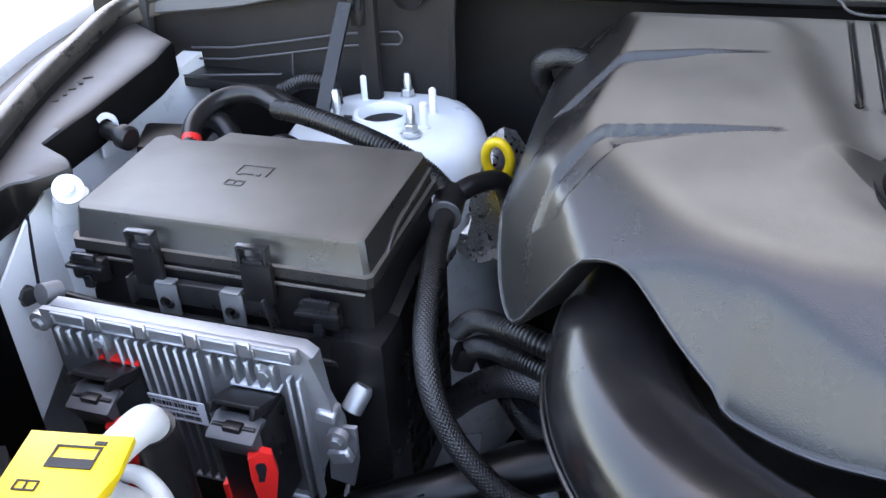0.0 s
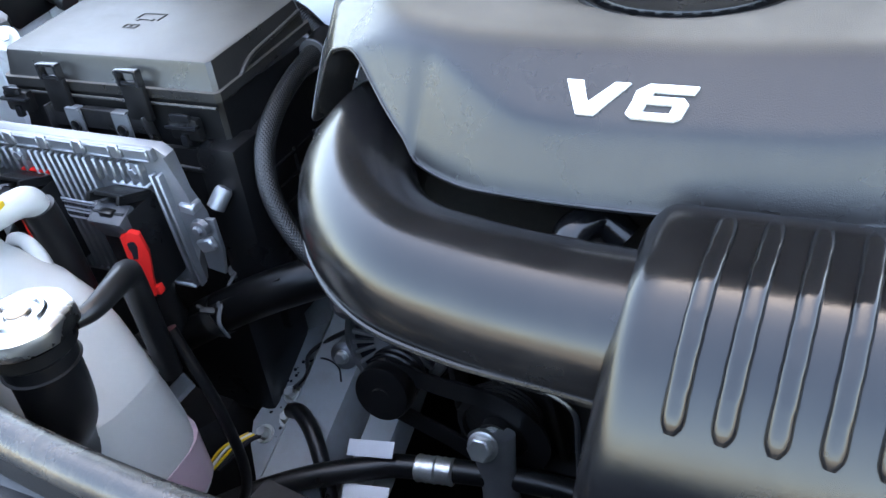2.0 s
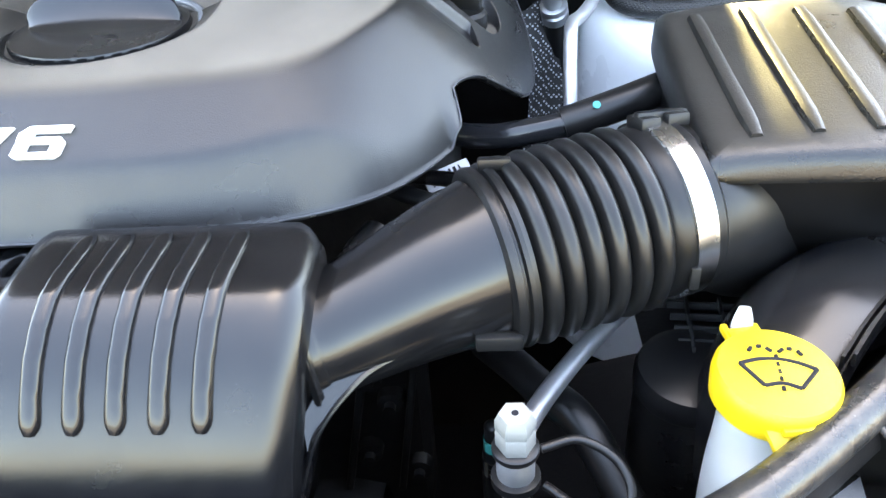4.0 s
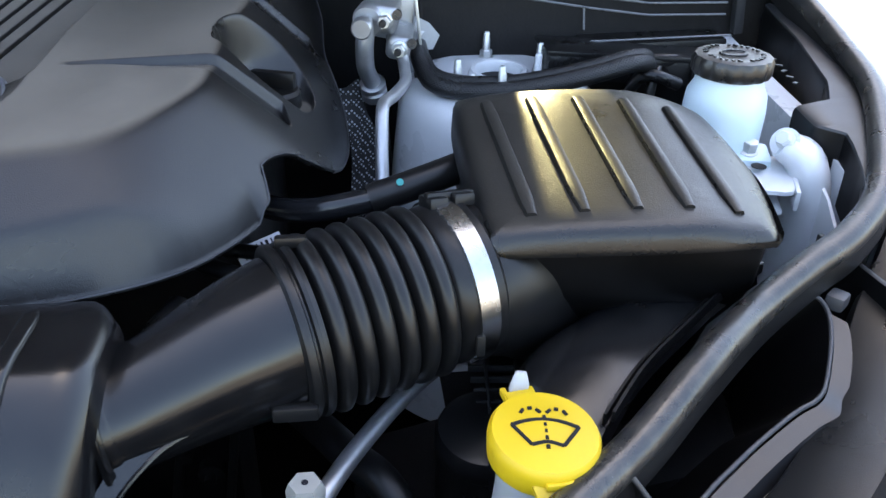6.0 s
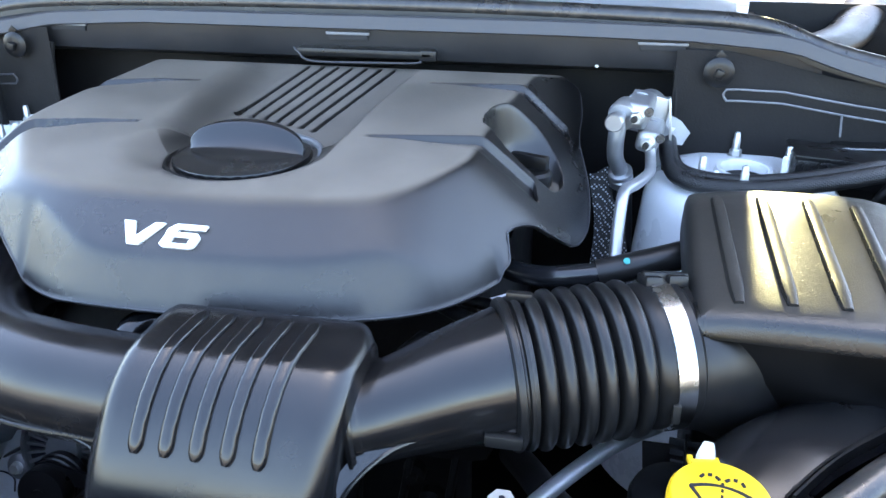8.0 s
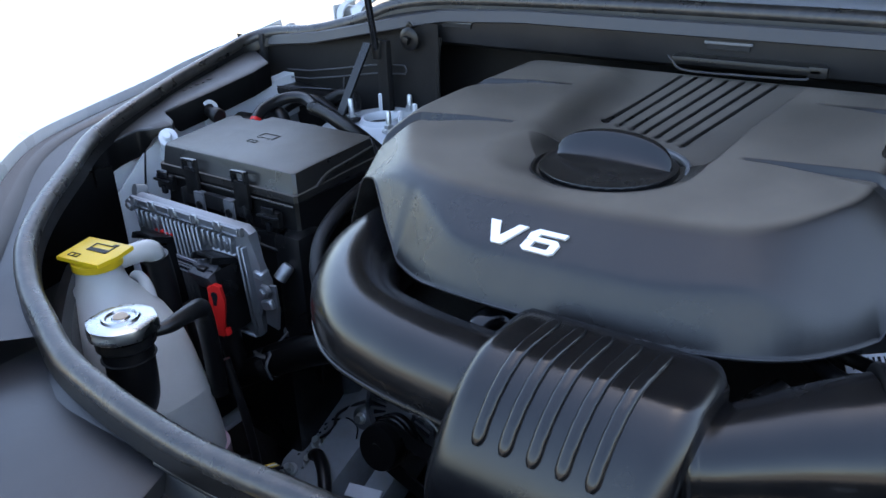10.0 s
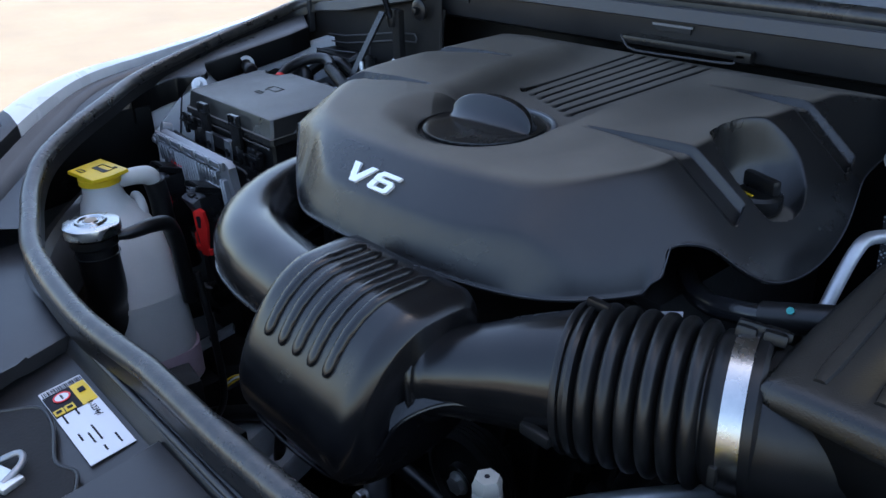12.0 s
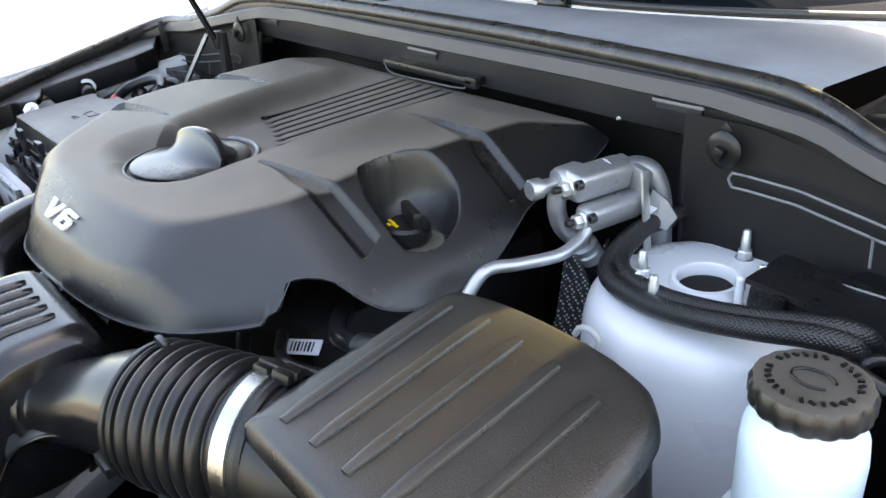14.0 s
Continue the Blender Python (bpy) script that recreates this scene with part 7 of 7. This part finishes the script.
part("body", lathe([(0.0095, -0.09), (0.0095, -0.024), (0.0078, -0.022), (0.0095, -0.019), (0.0078, -0.016), (0.0095, -0.013), (0.0078, -0.010), (0.0092, -0.007), (0.0085, 0.0), (0.0072, 0.002), (0.0072, 0.026), (0.005, 0.029), (0.001, 0.030)], (0.300, 0.352, 0.892), 24, (0, -0.1, 1)), PLASTIC, sensor)
part("tape", lathe([(0.0073, 0.003), (0.0079, 0.003), (0.0079, 0.014), (0.0073, 0.014)], (0.300, 0.352, 0.892), 24, (0, -0.1, 1)), TEAL, sensor, "teal tape band")
part("tape_flag", block((0.022, 0.0016, 0.010), (0.316, 0.345, 0.901), 0.0005, (0, 5, 10)), TEAL, sensor, "teal tape flag")

tube_thing("engine_hose", [(0.295, 0.455, 0.905), (0.318, 0.404, 0.925), (0.337, 0.370, 0.931), (0.361, 0.342, 0.927), (0.388, 0.300, 0.895)], 0.0135, RUBBER, "dull black hose behind the service port", "hose")

# fresh-air snorkel under the seal
snork = thing("air_snorkel", (0.60, 0.40, 0.93), "black plastic fresh air snorkel ahead of the filter box", "air snorkel")
RIM_LINE = glide([(0.484, 0.262, 1.036), (0.524, 0.309, 1.043), (0.566, 0.348, 1.045), (0.611, 0.386, 1.048), (0.652, 0.414, 1.050)], 8)
HUMP = [(0.0, -0.012), (0.004, -0.004), (0.030, 0.003), (0.055, 0.004), (0.075, -0.002), (0.088, -0.016), (0.095, -0.042), (0.090, -0.085), (0.060, -0.13)]
rings = []
for d, dz in HUMP:
    row = []
    for k, p in enumerate(RIM_LINE):
        u = k / (len(RIM_LINE) - 1)
        nose = math.sqrt(max(0.0, 1 - (1 - min(1.0, u / 0.30)) ** 2))
        reach = d * (0.72 + 0.28 * nose) * (1 - 0.42 * u)
        row.append((p[0] - 0.66 * reach - 0.010 * (1 - nose) * d / 0.09, p[1] + 0.75 * reach, p[2] + dz * (1.35 - 0.35 * nose) - 0.010 * (1 - nose)))
    rings.append(row)
part("duct", loft(rings, closed=False), DUCT, snork)
part("nose", loft([[rings[a][0] for a in range(len(HUMP))], [(rings[a][0][0] + 0.012, rings[a][0][1] - 0.022, rings[a][0][2] - 0.012) for a in range(len(HUMP))]], closed=False), DUCT, snork)
part("crease", sweep([(0.518, 0.336, 1.036), (0.510, 0.334, 1.022), (0.507, 0.330, 1.002)], [0.0016, 0.003, 0.0016], 10, 6), DUCT, snork)
for lift, off in ((0.006, 0.0), (0.001, 0.0055)):
    part("lip", sweep([(p[0] - 0.66 * off, p[1] + 0.75 * off, p[2] + lift) for p in RIM_LINE[2:]], 0.0022, n=1, profile=[(-0.45, 1.0), (0.45, 1.0), (0.5, -3.2), (-0.5, -3.2)], up=(0, 0, 1)), PLASTIC, snork)

# ---- engine below: block, belt drive, alternator, frame rail ----
block_root = thing("engine_block", (0.0, 0.6, 0.5), "dark oily engine block and timing cover", "engine")
part("timing_cover", block((0.40, 0.10, 0.40), (0.03, 0.585, 0.76), 0.03), IRON, block_root)
part("cylinder_head", block((0.52, 0.34, 0.22), (0.01, 0.68, 0.94), 0.03), IRON, block_root)
part("sump", block((0.36, 0.36, 0.30), (0.01, 0.68, 0.50), 0.04), IRON, block_root)
part("intake_plenum", block((0.40, 0.30, 0.07), (0.01, 0.68, 1.08), 0.02), PLASTIC, block_root)
rnd = random.Random(8)
for k in range(22):
    x, z = rnd.uniform(-0.20, 0.22), rnd.uniform(0.60, 0.95)
    part("casting_boss", lathe([(0.014, 0), (0.013, 0.014), (0.006, 0.016), (0.006, 0.024), (0.001, 0.024)], (x, 0.537, z), 14, (0, -1, 0)), IRON if k % 11 else DARKSTEEL, block_root)
for k in range(9):
    x = -0.20 + 0.052 * k
    part("casting_rib", block((0.008, 0.03, 0.22), (x, 0.530, 0.76), 0.003, (0, rnd.uniform(-12, 12), 0)), IRON, block_root)


def pulley(name, c, r, w, label, mat=IRON, plain=False):
    root = thing(name, c, label, "pulley", "belt pulleys")
    prof = [(r * 0.25, 0.010), (r * 0.35, 0.012), (r * 0.36, 0.002), (r * 0.80, 0.0), (r * 0.84, 0.006)]
    for k in range(5):
        prof += [(r, 0.002 - w * (k / 5)), (r * 0.95, 0.0 - w * (k + 0.5) / 5)]
    part("wheel", lathe([(r * 0.01, 0.010)] + prof + [(r * 0.9, -w)], c, 40, (0, -1, 0)), mat, root)
    if plain:
        part("dust_cap", lathe([(r * 0.97, -0.012), (r * 1.02, -0.008), (r * 1.02, 0.006), (r * 0.97, 0.011), (r * 0.80, 0.012), (r * 0.01, 0.0125)], c, 40, (0, -1, 0.25)), PLASTIC, root, "smooth black dust cap")
        return root
    part("centre_bolt", hexagon(Vector(c) + Vector((0, -0.010, 0)), r * 0.34, 0.010, (0, -1, 0)), ZINC, root)
    return root


pulley("idler_pulley", (-0.259, 0.478, 0.742), 0.031, 0.040, "black belt pulley with a smooth cap at the alternator", PLASTIC, True)
pulley("tensioner_pulley", (-0.145, 0.500, 0.700), 0.045, 0.026, "belt tensioner pulley with a bright centre bolt")
pulley("crank_pulley", (0.05, 0.440, 0.56), 0.085, 0.035, "large dark crank pulley")
pulley("water_pump_pulley", (0.07, 0.445, 0.76), 0.065, 0.030, "dark water pump pulley")
arm_t = thing("belt_tensioner", (-0.10, 0.44, 0.6), "cast aluminium belt tensioner arm", "tensioner")
part("arm", sweep([(-0.143, 0.478, 0.712), (-0.132, 0.462, 0.660), (-0.122, 0.450, 0.60)], [0.026, 0.020, 0.026], 20, 6, squash=0.7), CASTALU, arm_t)
part("pivot", hexagon((-0.144, 0.458, 0.716), 0.024, 0.014, (0, -0.9, 0.4)), ZINC, arm_t)
part("lower_bolt", hexagon((-0.124, 0.428, 0.612), 0.020, 0.014, (0, -0.9, 0.4)), ZINC, arm_t)
solo("drive_belt", sweep([(-0.262, 0.490, 0.764), (-0.20, 0.490, 0.752), (-0.145, 0.490, 0.747), (-0.104, 0.490, 0.722), (-0.10, 0.490, 0.680), (-0.145, 0.490, 0.654), (-0.20, 0.490, 0.678), (-0.262, 0.490, 0.702)],
                         0.012, n=8, profile=[(-1.0, -0.16), (1.0, -0.16), (1.0, 0.16), (-1.0, 0.16)], up=(0, 1, 0)), RUBBER, "black ribbed drive belt", "belt")


def alternator():
    c = Vector((-0.283, 0.558, 0.742))
    root = thing("alternator", c, "cast aluminium alternator with radial vent fins", "alternator")
    ax = Vector((0.05, -1, 0.35)).normalized()
    turn = Vector((0, 0, 1)).rotation_difference(ax).to_matrix().to_4x4()
    part("housing", lathe([(0.001, 0.018), (0.022, 0.018), (0.024, 0.006), (0.052, 0.004), (0.055, 0.014), (0.064, 0.008), (0.066, -0.02), (0.066, -0.08), (0.05, -0.10)], c, 48, ax), CASTALU, root)
    # no holes cut: ring and slots put the vents' shade in as black
    part("vent_well", lathe([(0.024, 0.0068), (0.052, 0.0062)], c, 48, ax, caps=False), INK, root, "black ring putting in the vents' shade")
    for k in range(26):
        m = Matrix.Translation(c) @ turn @ Matrix.Rotation(2 * math.pi * k / 26, 4, "Z")
        part("fin", plate([(0.024, -0.0016), (0.053, -0.0024), (0.053, 0.0024), (0.024, 0.0016)], 0.012, m @ Matrix.Translation((0, 0, 0.012)), 0.0008), CASTALU, root)
    for k in range(9):
        m = Matrix.Translation(c) @ turn @ Matrix.Rotation(2 * math.pi * k / 9 + 0.2, 4, "Z")
        part("slot", block((0.004, 0.020, 0.014), m @ Vector((0.0655, 0, -0.012)), 0.001, [math.degrees(v) for v in m.to_euler()]), INK, root)
    for dx, dz in ((-0.066, -0.030), (-0.050, 0.050), (0.062, 0.020)):
        at = c + Vector((dx, -0.014, dz))
        part("ear", lathe([(0.017, -0.02), (0.017, 0.006), (0.012, 0.010), (0.001, 0.010)], at, 24, ax), CASTALU, root)
        part("ear_bolt", hexagon(at + ax * 0.009, 0.013, 0.009, ax), ZINC, root)
    return root


alternator()
for pts, r, lab in (([(-0.345, 0.575, 0.965), (-0.325, 0.555, 0.992), (-0.300, 0.530, 1.010), (-0.262, 0.505, 1.018), (-0.21, 0.49, 1.01)], 0.0085, "black corrugated loom running under the engine cover arch"),
                    ([(-0.340, 0.570, 0.945), (-0.315, 0.545, 0.975), (-0.285, 0.520, 0.990), (-0.250, 0.500, 0.994), (-0.20, 0.48, 0.99)], 0.0085, "black corrugated loom below the cover arch")):
    loom_tube(pts, r, lab)
tube_thing("braided_hose", [(-0.350, 0.560, 0.890), (-0.325, 0.545, 0.925), (-0.295, 0.525, 0.958), (-0.262, 0.508, 0.975), (-0.21, 0.49, 0.975)], 0.0135, BRAID, "grey-black braided hose between harness and air duct", "hose")
solo("loom_clip", block((0.018, 0.016, 0.022), (-0.333, 0.552, 0.955), 0.003, (0, 20, 30)), PLASTIC, "black plastic clip holding the looms", "clip")
rail = thing("frame_rail", (-0.335, 0.45, 0.6), "white painted frame rail with drain spots and bolts", "frame rail")
RAIL = [(-0.362, 0.64, 0.735), (-0.364, 0.55, 0.690), (-0.367, 0.48, 0.655), (-0.372, 0.41, 0.619), (-0.376, 0.33, 0.579), (-0.38, 0.22, 0.53)]


def rail_z(y):
    return 0.660 + 0.506 * (y - 0.50)


part("beam", sweep(RAIL, 0.034, n=6, profile=[(-1.0, 0.1), (-0.86, 0.35), (0.80, 0.38), (0.98, 0.15), (1.0, -1.9), (-1.0, -1.9)], up=(0, 0, 1)), DUSTYSHADEWHITE, rail)
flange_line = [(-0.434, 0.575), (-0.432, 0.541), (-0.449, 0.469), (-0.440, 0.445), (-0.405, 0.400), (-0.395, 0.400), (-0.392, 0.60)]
part("side_flange", loft([[(x, y, rail_z(y)) for x, y in flange_line], [(x, y, rail_z(y) - 0.004) for x, y in flange_line]]), DUSTYSHADEWHITE, rail)
part("upright", loft([[(-0.470, 0.585, 0.66), (-0.405, 0.600, 0.69), (-0.345, 0.606, 0.71)], [(-0.466, 0.600, 0.745), (-0.410, 0.620, 0.780), (-0.340, 0.626, 0.80)], [(-0.466, 0.604, 0.745), (-0.410, 0.624, 0.780), (-0.340, 0.630, 0.80)]], closed=False), DUSTYSHADEWHITE, rail)
part("lower_rail", sweep([(x + 0.072, y - 0.01, z - 0.045) for x, y, z in RAIL], 0.022, n=6, profile=[(-1, 0.6), (-0.8, 0.9), (0.8, 0.9), (1, 0.6), (1, -1), (-1, -1)], up=(0, 0, 1)), DUSTYSHADEWHITE, rail, "lower rail in dusty, shade-darkened white")
for x, y in ((-0.411, 0.506), (-0.404, 0.480), (-0.426, 0.459)):
    pad = part("bolt_washer", lathe([(0.0115, 0), (0.0115, 0.0025), (0.001, 0.0025)], (x, y, rail_z(y)), 20, (0, -0.45, 0.89)), ZINC, rail)
    part("rail_bolt", hexagon((x, y - 0.001, rail_z(y) + 0.002), 0.012, 0.012, (0, -0.45, 0.89), flange=1.3), ZINC, pad)
part("strap_lug", block((0.030, 0.016, 0.003), (-0.398, 0.484, rail_z(0.484) + 0.006), 0.001, (24, 0, -15)), BRASS, rail, "brown strap lug")
part("ground_strap", sweep([(-0.330, 0.580, 0.745), (-0.360, 0.572, 0.722), (-0.390, 0.560, 0.706), (-0.407, 0.546, 0.692), (-0.400, 0.530, 0.684), (-0.4015, 0.519, 0.679), (-0.411, 0.506, 0.672)], 0.0046, 10, 8, squash=0.45), COWLGREY, rail, "grey braided ground strap")
part("bare_wire", sweep([(-0.405, 0.543, 0.686), (-0.380, 0.540, 0.700), (-0.358, 0.535, 0.697), (-0.347, 0.520, 0.690)], 0.0012, 8, 6), INK, rail, "thin dark wire")
rnd = random.Random(3)
for k in range(34):
    y = rnd.uniform(0.455, 0.545)
    x = rnd.uniform(-0.432, -0.398)
    part("drain_spot", lathe([(0.0006 + 0.0018 * rnd.random() ** 2, 0), (0.0004, 0.0006)], (x, y, rail_z(y) + 0.0003), 8, (0, -0.45, 0.89)), INK, rail)
# black filler shapes added beside the rail to deepen the bay's shade
shield = thing("splash_shield", (-0.58, 0.42, 0.5), "black filler added to darken the bay beside the frame rail", "splash shield")
part("panel", block((0.16, 0.22, 0.20), (-0.575, 0.44, 0.54), 0.03), FIRE, shield)
part("pot", lathe([(0.075, -0.2), (0.075, -0.03), (0.060, -0.008), (0.001, 0.0)], (-0.545, 0.47, 0.660), 32), FIRE, shield)
part("white_strip", block((0.026, 0.10, 0.008), (-0.520, 0.405, 0.700), 0.002, (25, 0, -28)), DUSTYSHADEWHITE, shield, "white painted strip")
part("strip_clip", block((0.020, 0.012, 0.010), (-0.516, 0.415, 0.708), 0.002, (25, 0, -28)), PLASTIC, shield)
# second added filler, keeps the bay dark below the air filter box
shield_r = thing("splash_shield", (0.45, 0.45, 0.5), "black filler added to darken the bay under the air filter box", "splash shield")
part("panel", block((0.20, 0.40, 0.10), (0.44, 0.46, 0.66), 0.02, (0, -15, 0)), FIRE, shield_r)
for pts, r, mat, lab in (([(-0.50, 0.30, 0.60), (-0.42, 0.36, 0.630), (-0.345, 0.405, 0.650), (-0.27, 0.440, 0.658), (-0.225, 0.452, 0.662), (-0.10, 0.470, 0.665), (0.02, 0.47, 0.66)], 0.013, RUBBER, "black lower hose with crimped ferrules"),
                         ([(-0.398, 0.482, 0.664), (-0.378, 0.473, 0.676), (-0.352, 0.455, 0.672), (-0.328, 0.430, 0.650), (-0.310, 0.405, 0.610), (-0.30, 0.39, 0.55)], 0.0095, RUBBER, "short black hose bolted to the frame rail"),
                         ([(-0.385, 0.352, 0.90), (-0.358, 0.350, 0.80), (-0.360, 0.350, 0.70), (-0.41, 0.34, 0.62)], 0.0055, RUBBER, "thin black cable down the coolant bottle"),
                         ([(-0.24, 0.75, 0.98), (-0.29, 0.68, 0.97), (-0.30, 0.60, 0.955), (-0.27, 0.54, 0.945), (-0.22, 0.50, 0.945)], 0.011, DARKGLOSS, "glossy black coolant pipe under the engine cover"),
                         ([(-0.25, 0.78, 0.96), (-0.30, 0.70, 0.945), (-0.31, 0.62, 0.925), (-0.28, 0.56, 0.915), (-0.22, 0.52, 0.915)], 0.012, DARKGLOSS, "glossy black coolant pipe under the engine cover"),
                         ([(-0.34, 0.66, 0.88), (-0.31, 0.60, 0.90), (-0.27, 0.56, 0.885), (-0.22, 0.53, 0.88)], 0.016, BRAID, "black braided cable bundle beside the engine")):
    tube_thing("engine_hose", pts, r, mat, lab, "hose")
for x, y in ((-0.210, 0.4535), (-0.192, 0.4565)):
    solo("ferrule", lathe([(0.0130, -0.012), (0.0150, -0.010), (0.0140, -0.003), (0.0150, 0.0), (0.0140, 0.003), (0.0150, 0.010), (0.0130, 0.012)], (x, y, 0.663), 24, (1, 0.1, 0.05)), ZINC, "crimped bright ferrule on the lower hose", "ferrule", "ferrules")
for x, y, z in ((-0.272, 0.447, 0.680), (-0.268, 0.415, 0.645)):
    solo("tag_label", block((0.055, 0.018, 0.002), (x, y, z), 0.0008, (30, -8, 5)), PAPER, "white blank tag on the lower hose", "label", "hose tags")
for k in range(5):
    tube_thing("wire", [(-0.45 + 0.004 * k, 0.385, 0.655), (-0.435 + 0.006 * k, 0.400 + 0.004 * k, 0.675), (-0.415 + 0.004 * k, 0.425, 0.680)], 0.0018, (YELLOW, PAPER, YELLOW, COWLGREY, INK)[k], "thin coloured wire by the radiator", "wire", sides=8, group="loose wires")
solo("radiator", block((1.05, 0.06, 0.55), (0.0, 0.165, 0.60), 0.01), FIRE, "black radiator and fan shroud", "radiator")
shroud = thing("fan_shroud", (0, 0.22, 0.4), "black plastic fan shroud behind the radiator", "fan shroud")
part("frame", block((0.80, 0.03, 0.50), (0.02, 0.212, 0.59), 0.01), FIRE, shroud)
part("step", block((0.09, 0.06, 0.03), (-0.16, 0.235, 0.80), 0.004, (0, 0, 10)), FIRE, shroud)
part("step", block((0.05, 0.05, 0.05), (-0.21, 0.232, 0.84), 0.004, (0, 0, -8)), FIRE, shroud)
under = thing("under_tray", (0, 0.5, 0.28), "black plastic tray under the engine bay", "under tray")
part("left_tray", block((0.62, 1.1, 0.01), (-0.48, 0.42, 0.28), 0), FIRE, under)
part("right_tray", block((0.90, 1.1, 0.01), (0.34, 0.42, 0.28), 0), FIRE, under)

inlet = thing("inlet_mouth", (0.62, 0.30, 1.0), "dark rimmed fresh air inlet under the seal", "air inlet")
mouth = glide([(0.492, 0.232, 1.036), (0.530, 0.268, 1.040), (0.553, 0.293, 1.041), (0.602, 0.336, 1.043), (0.660, 0.376, 1.044), (0.682, 0.387, 1.043), (0.688, 0.376, 1.038), (0.680, 0.352, 1.030),
               (0.660, 0.318, 1.020), (0.645, 0.302, 1.019), (0.626, 0.294, 1.016), (0.591, 0.274, 1.010), (0.560, 0.254, 1.004), (0.520, 0.226, 1.004), (0.492, 0.232, 1.036)], 5)[:-1]
mid = mouth.mean(0)
back = mid + (mouth - mid) * 0.80 + (-0.035, 0.045, -0.085)
part("throat", loft([mouth, mid + (mouth - mid) * 0.98 + (-0.008, 0.010, -0.020), back], caps=False, bm=loft([back, mid + (back - mid) * 0.1 + (0, 0, -0.06)], caps=False)), SHADEBLACK, inlet)
part("rim", sweep(np.vstack([mouth, mouth[:1]]), 0.0017, 10, 1, caps=False), BANDGREY, inlet, "pale rim of the inlet")
outer_lip = mouth[30:64] + (0.010, -0.012, -0.004)
part("lower_lip", loft([mouth[30:64] + (0.0015, -0.002, -0.002), outer_lip, outer_lip + (0.004, -0.005, -0.020)], closed=False), GREYTRIM, inlet, "dark grey lip below the inlet")
surround = [(0.455, 0.060), (0.455, 0.215), (0.490, 0.226), (0.520, 0.216), (0.575, 0.246), (0.640, 0.284), (0.668, 0.304), (0.720, 0.330), (0.730, 0.290), (0.640, 0.190), (0.560, 0.080)]
part("surround", loft([[(x, y, 0.972 + 0.20 * max(0.0, x - 0.50)) for x, y in surround], [(x, y, 0.966 + 0.20 * max(0.0, x - 0.50)) for x, y in surround]]), GREYTRIM, inlet, "dark grey panel below the inlet")
part("surround_step", block((0.075, 0.030, 0.012), (0.535, 0.190, 0.982), 0.003, (0, -6, 32)), PLASTIC, inlet)
part("latch", block((0.016, 0.014, 0.012), (0.699, 0.383, 1.041), 0.003, (0, 0, 40)), BANDGREY, inlet)
part("end_panel", plate([(-0.44, 0.175), (-0.36, 0.132), (-0.165, 0.122), (-0.148, 0.075), (-0.147, 0.061), (-0.132, 0.029), (-0.132, -0.10), (-0.44, -0.10)], 0.016, pose(0, 0, 0.990, 1.5, 0, 0), 0.004), GREYTRIM, front)
part("ridge", sweep([(-0.18, 0.122, 0.993), (0.0, 0.123, 0.994), (0.30, 0.126, 0.994)], 0.0035, 10, 6), GREYTRIM, front)
# flat plate on the cover; its black puts in an opening's shade
part("pocket", plate([(-0.128, 0.018), (-0.105, 0.034), (-0.092, 0.054), (-0.077, 0.062), (-0.045, 0.060), (0.003, 0.046), (0.030, 0.054), (0.062, 0.040), (0.062, -0.07), (-0.128, -0.07)], 0.004, pose(0, 0, 0.9705, 4, 0, 0)), FIRE, front, "dark plate put in for a shaded opening")
part("pocket_rim", sweep([(-0.118, 0.024, 0.972), (-0.104, 0.036, 0.973), (-0.091, 0.055, 0.974), (-0.077, 0.063, 0.9745), (-0.045, 0.061, 0.974), (0.003, 0.047, 0.973), (0.030, 0.055, 0.974), (0.062, 0.041, 0.973)], 0.0018, 8, 5), GREYTRIM, front)
part("raised_panel", plate([(0.066, 0.060), (0.056, 0.116), (0.42, 0.118), (0.42, -0.05), (0.075, -0.05)], 0.016, pose(0, 0, 0.986, 2, 0, 0), 0.003), GREYTRIM, front)
latch_r = thing("hood_latch", (-0.015, 0.015, 0.97), "bright metal hood latch in the cover opening", "latch")
part("hook", sweep([(-0.030, 0.008, 0.974), (-0.018, 0.026, 0.982), (-0.004, 0.024, 0.981), (0.004, 0.006, 0.975)], 0.003, 10, 6), CASTALU, latch_r)
part("plate", block((0.05, 0.02, 0.006), (-0.012, 0.004, 0.974), 0.002, (0, 0, 20)), ZINC, latch_r)

rows = []
for i in range(9):
    t = i / 8
    rows.append([(0.352 + 0.030 * u + 0.006 * math.sin(5 * t + 3 * u), 0.80 - 0.05 * t + 0.01 * u, 1.075 - 0.16 * t + 0.006 * math.sin(9 * t + 7 * u)) for u in np.linspace(-0.3, 1.2, 9)])
solo("heat_shield", loft(rows, closed=False), EYELETS, "black heat shield with bright eyelets beside the refrigerant pipes", "heat shield")
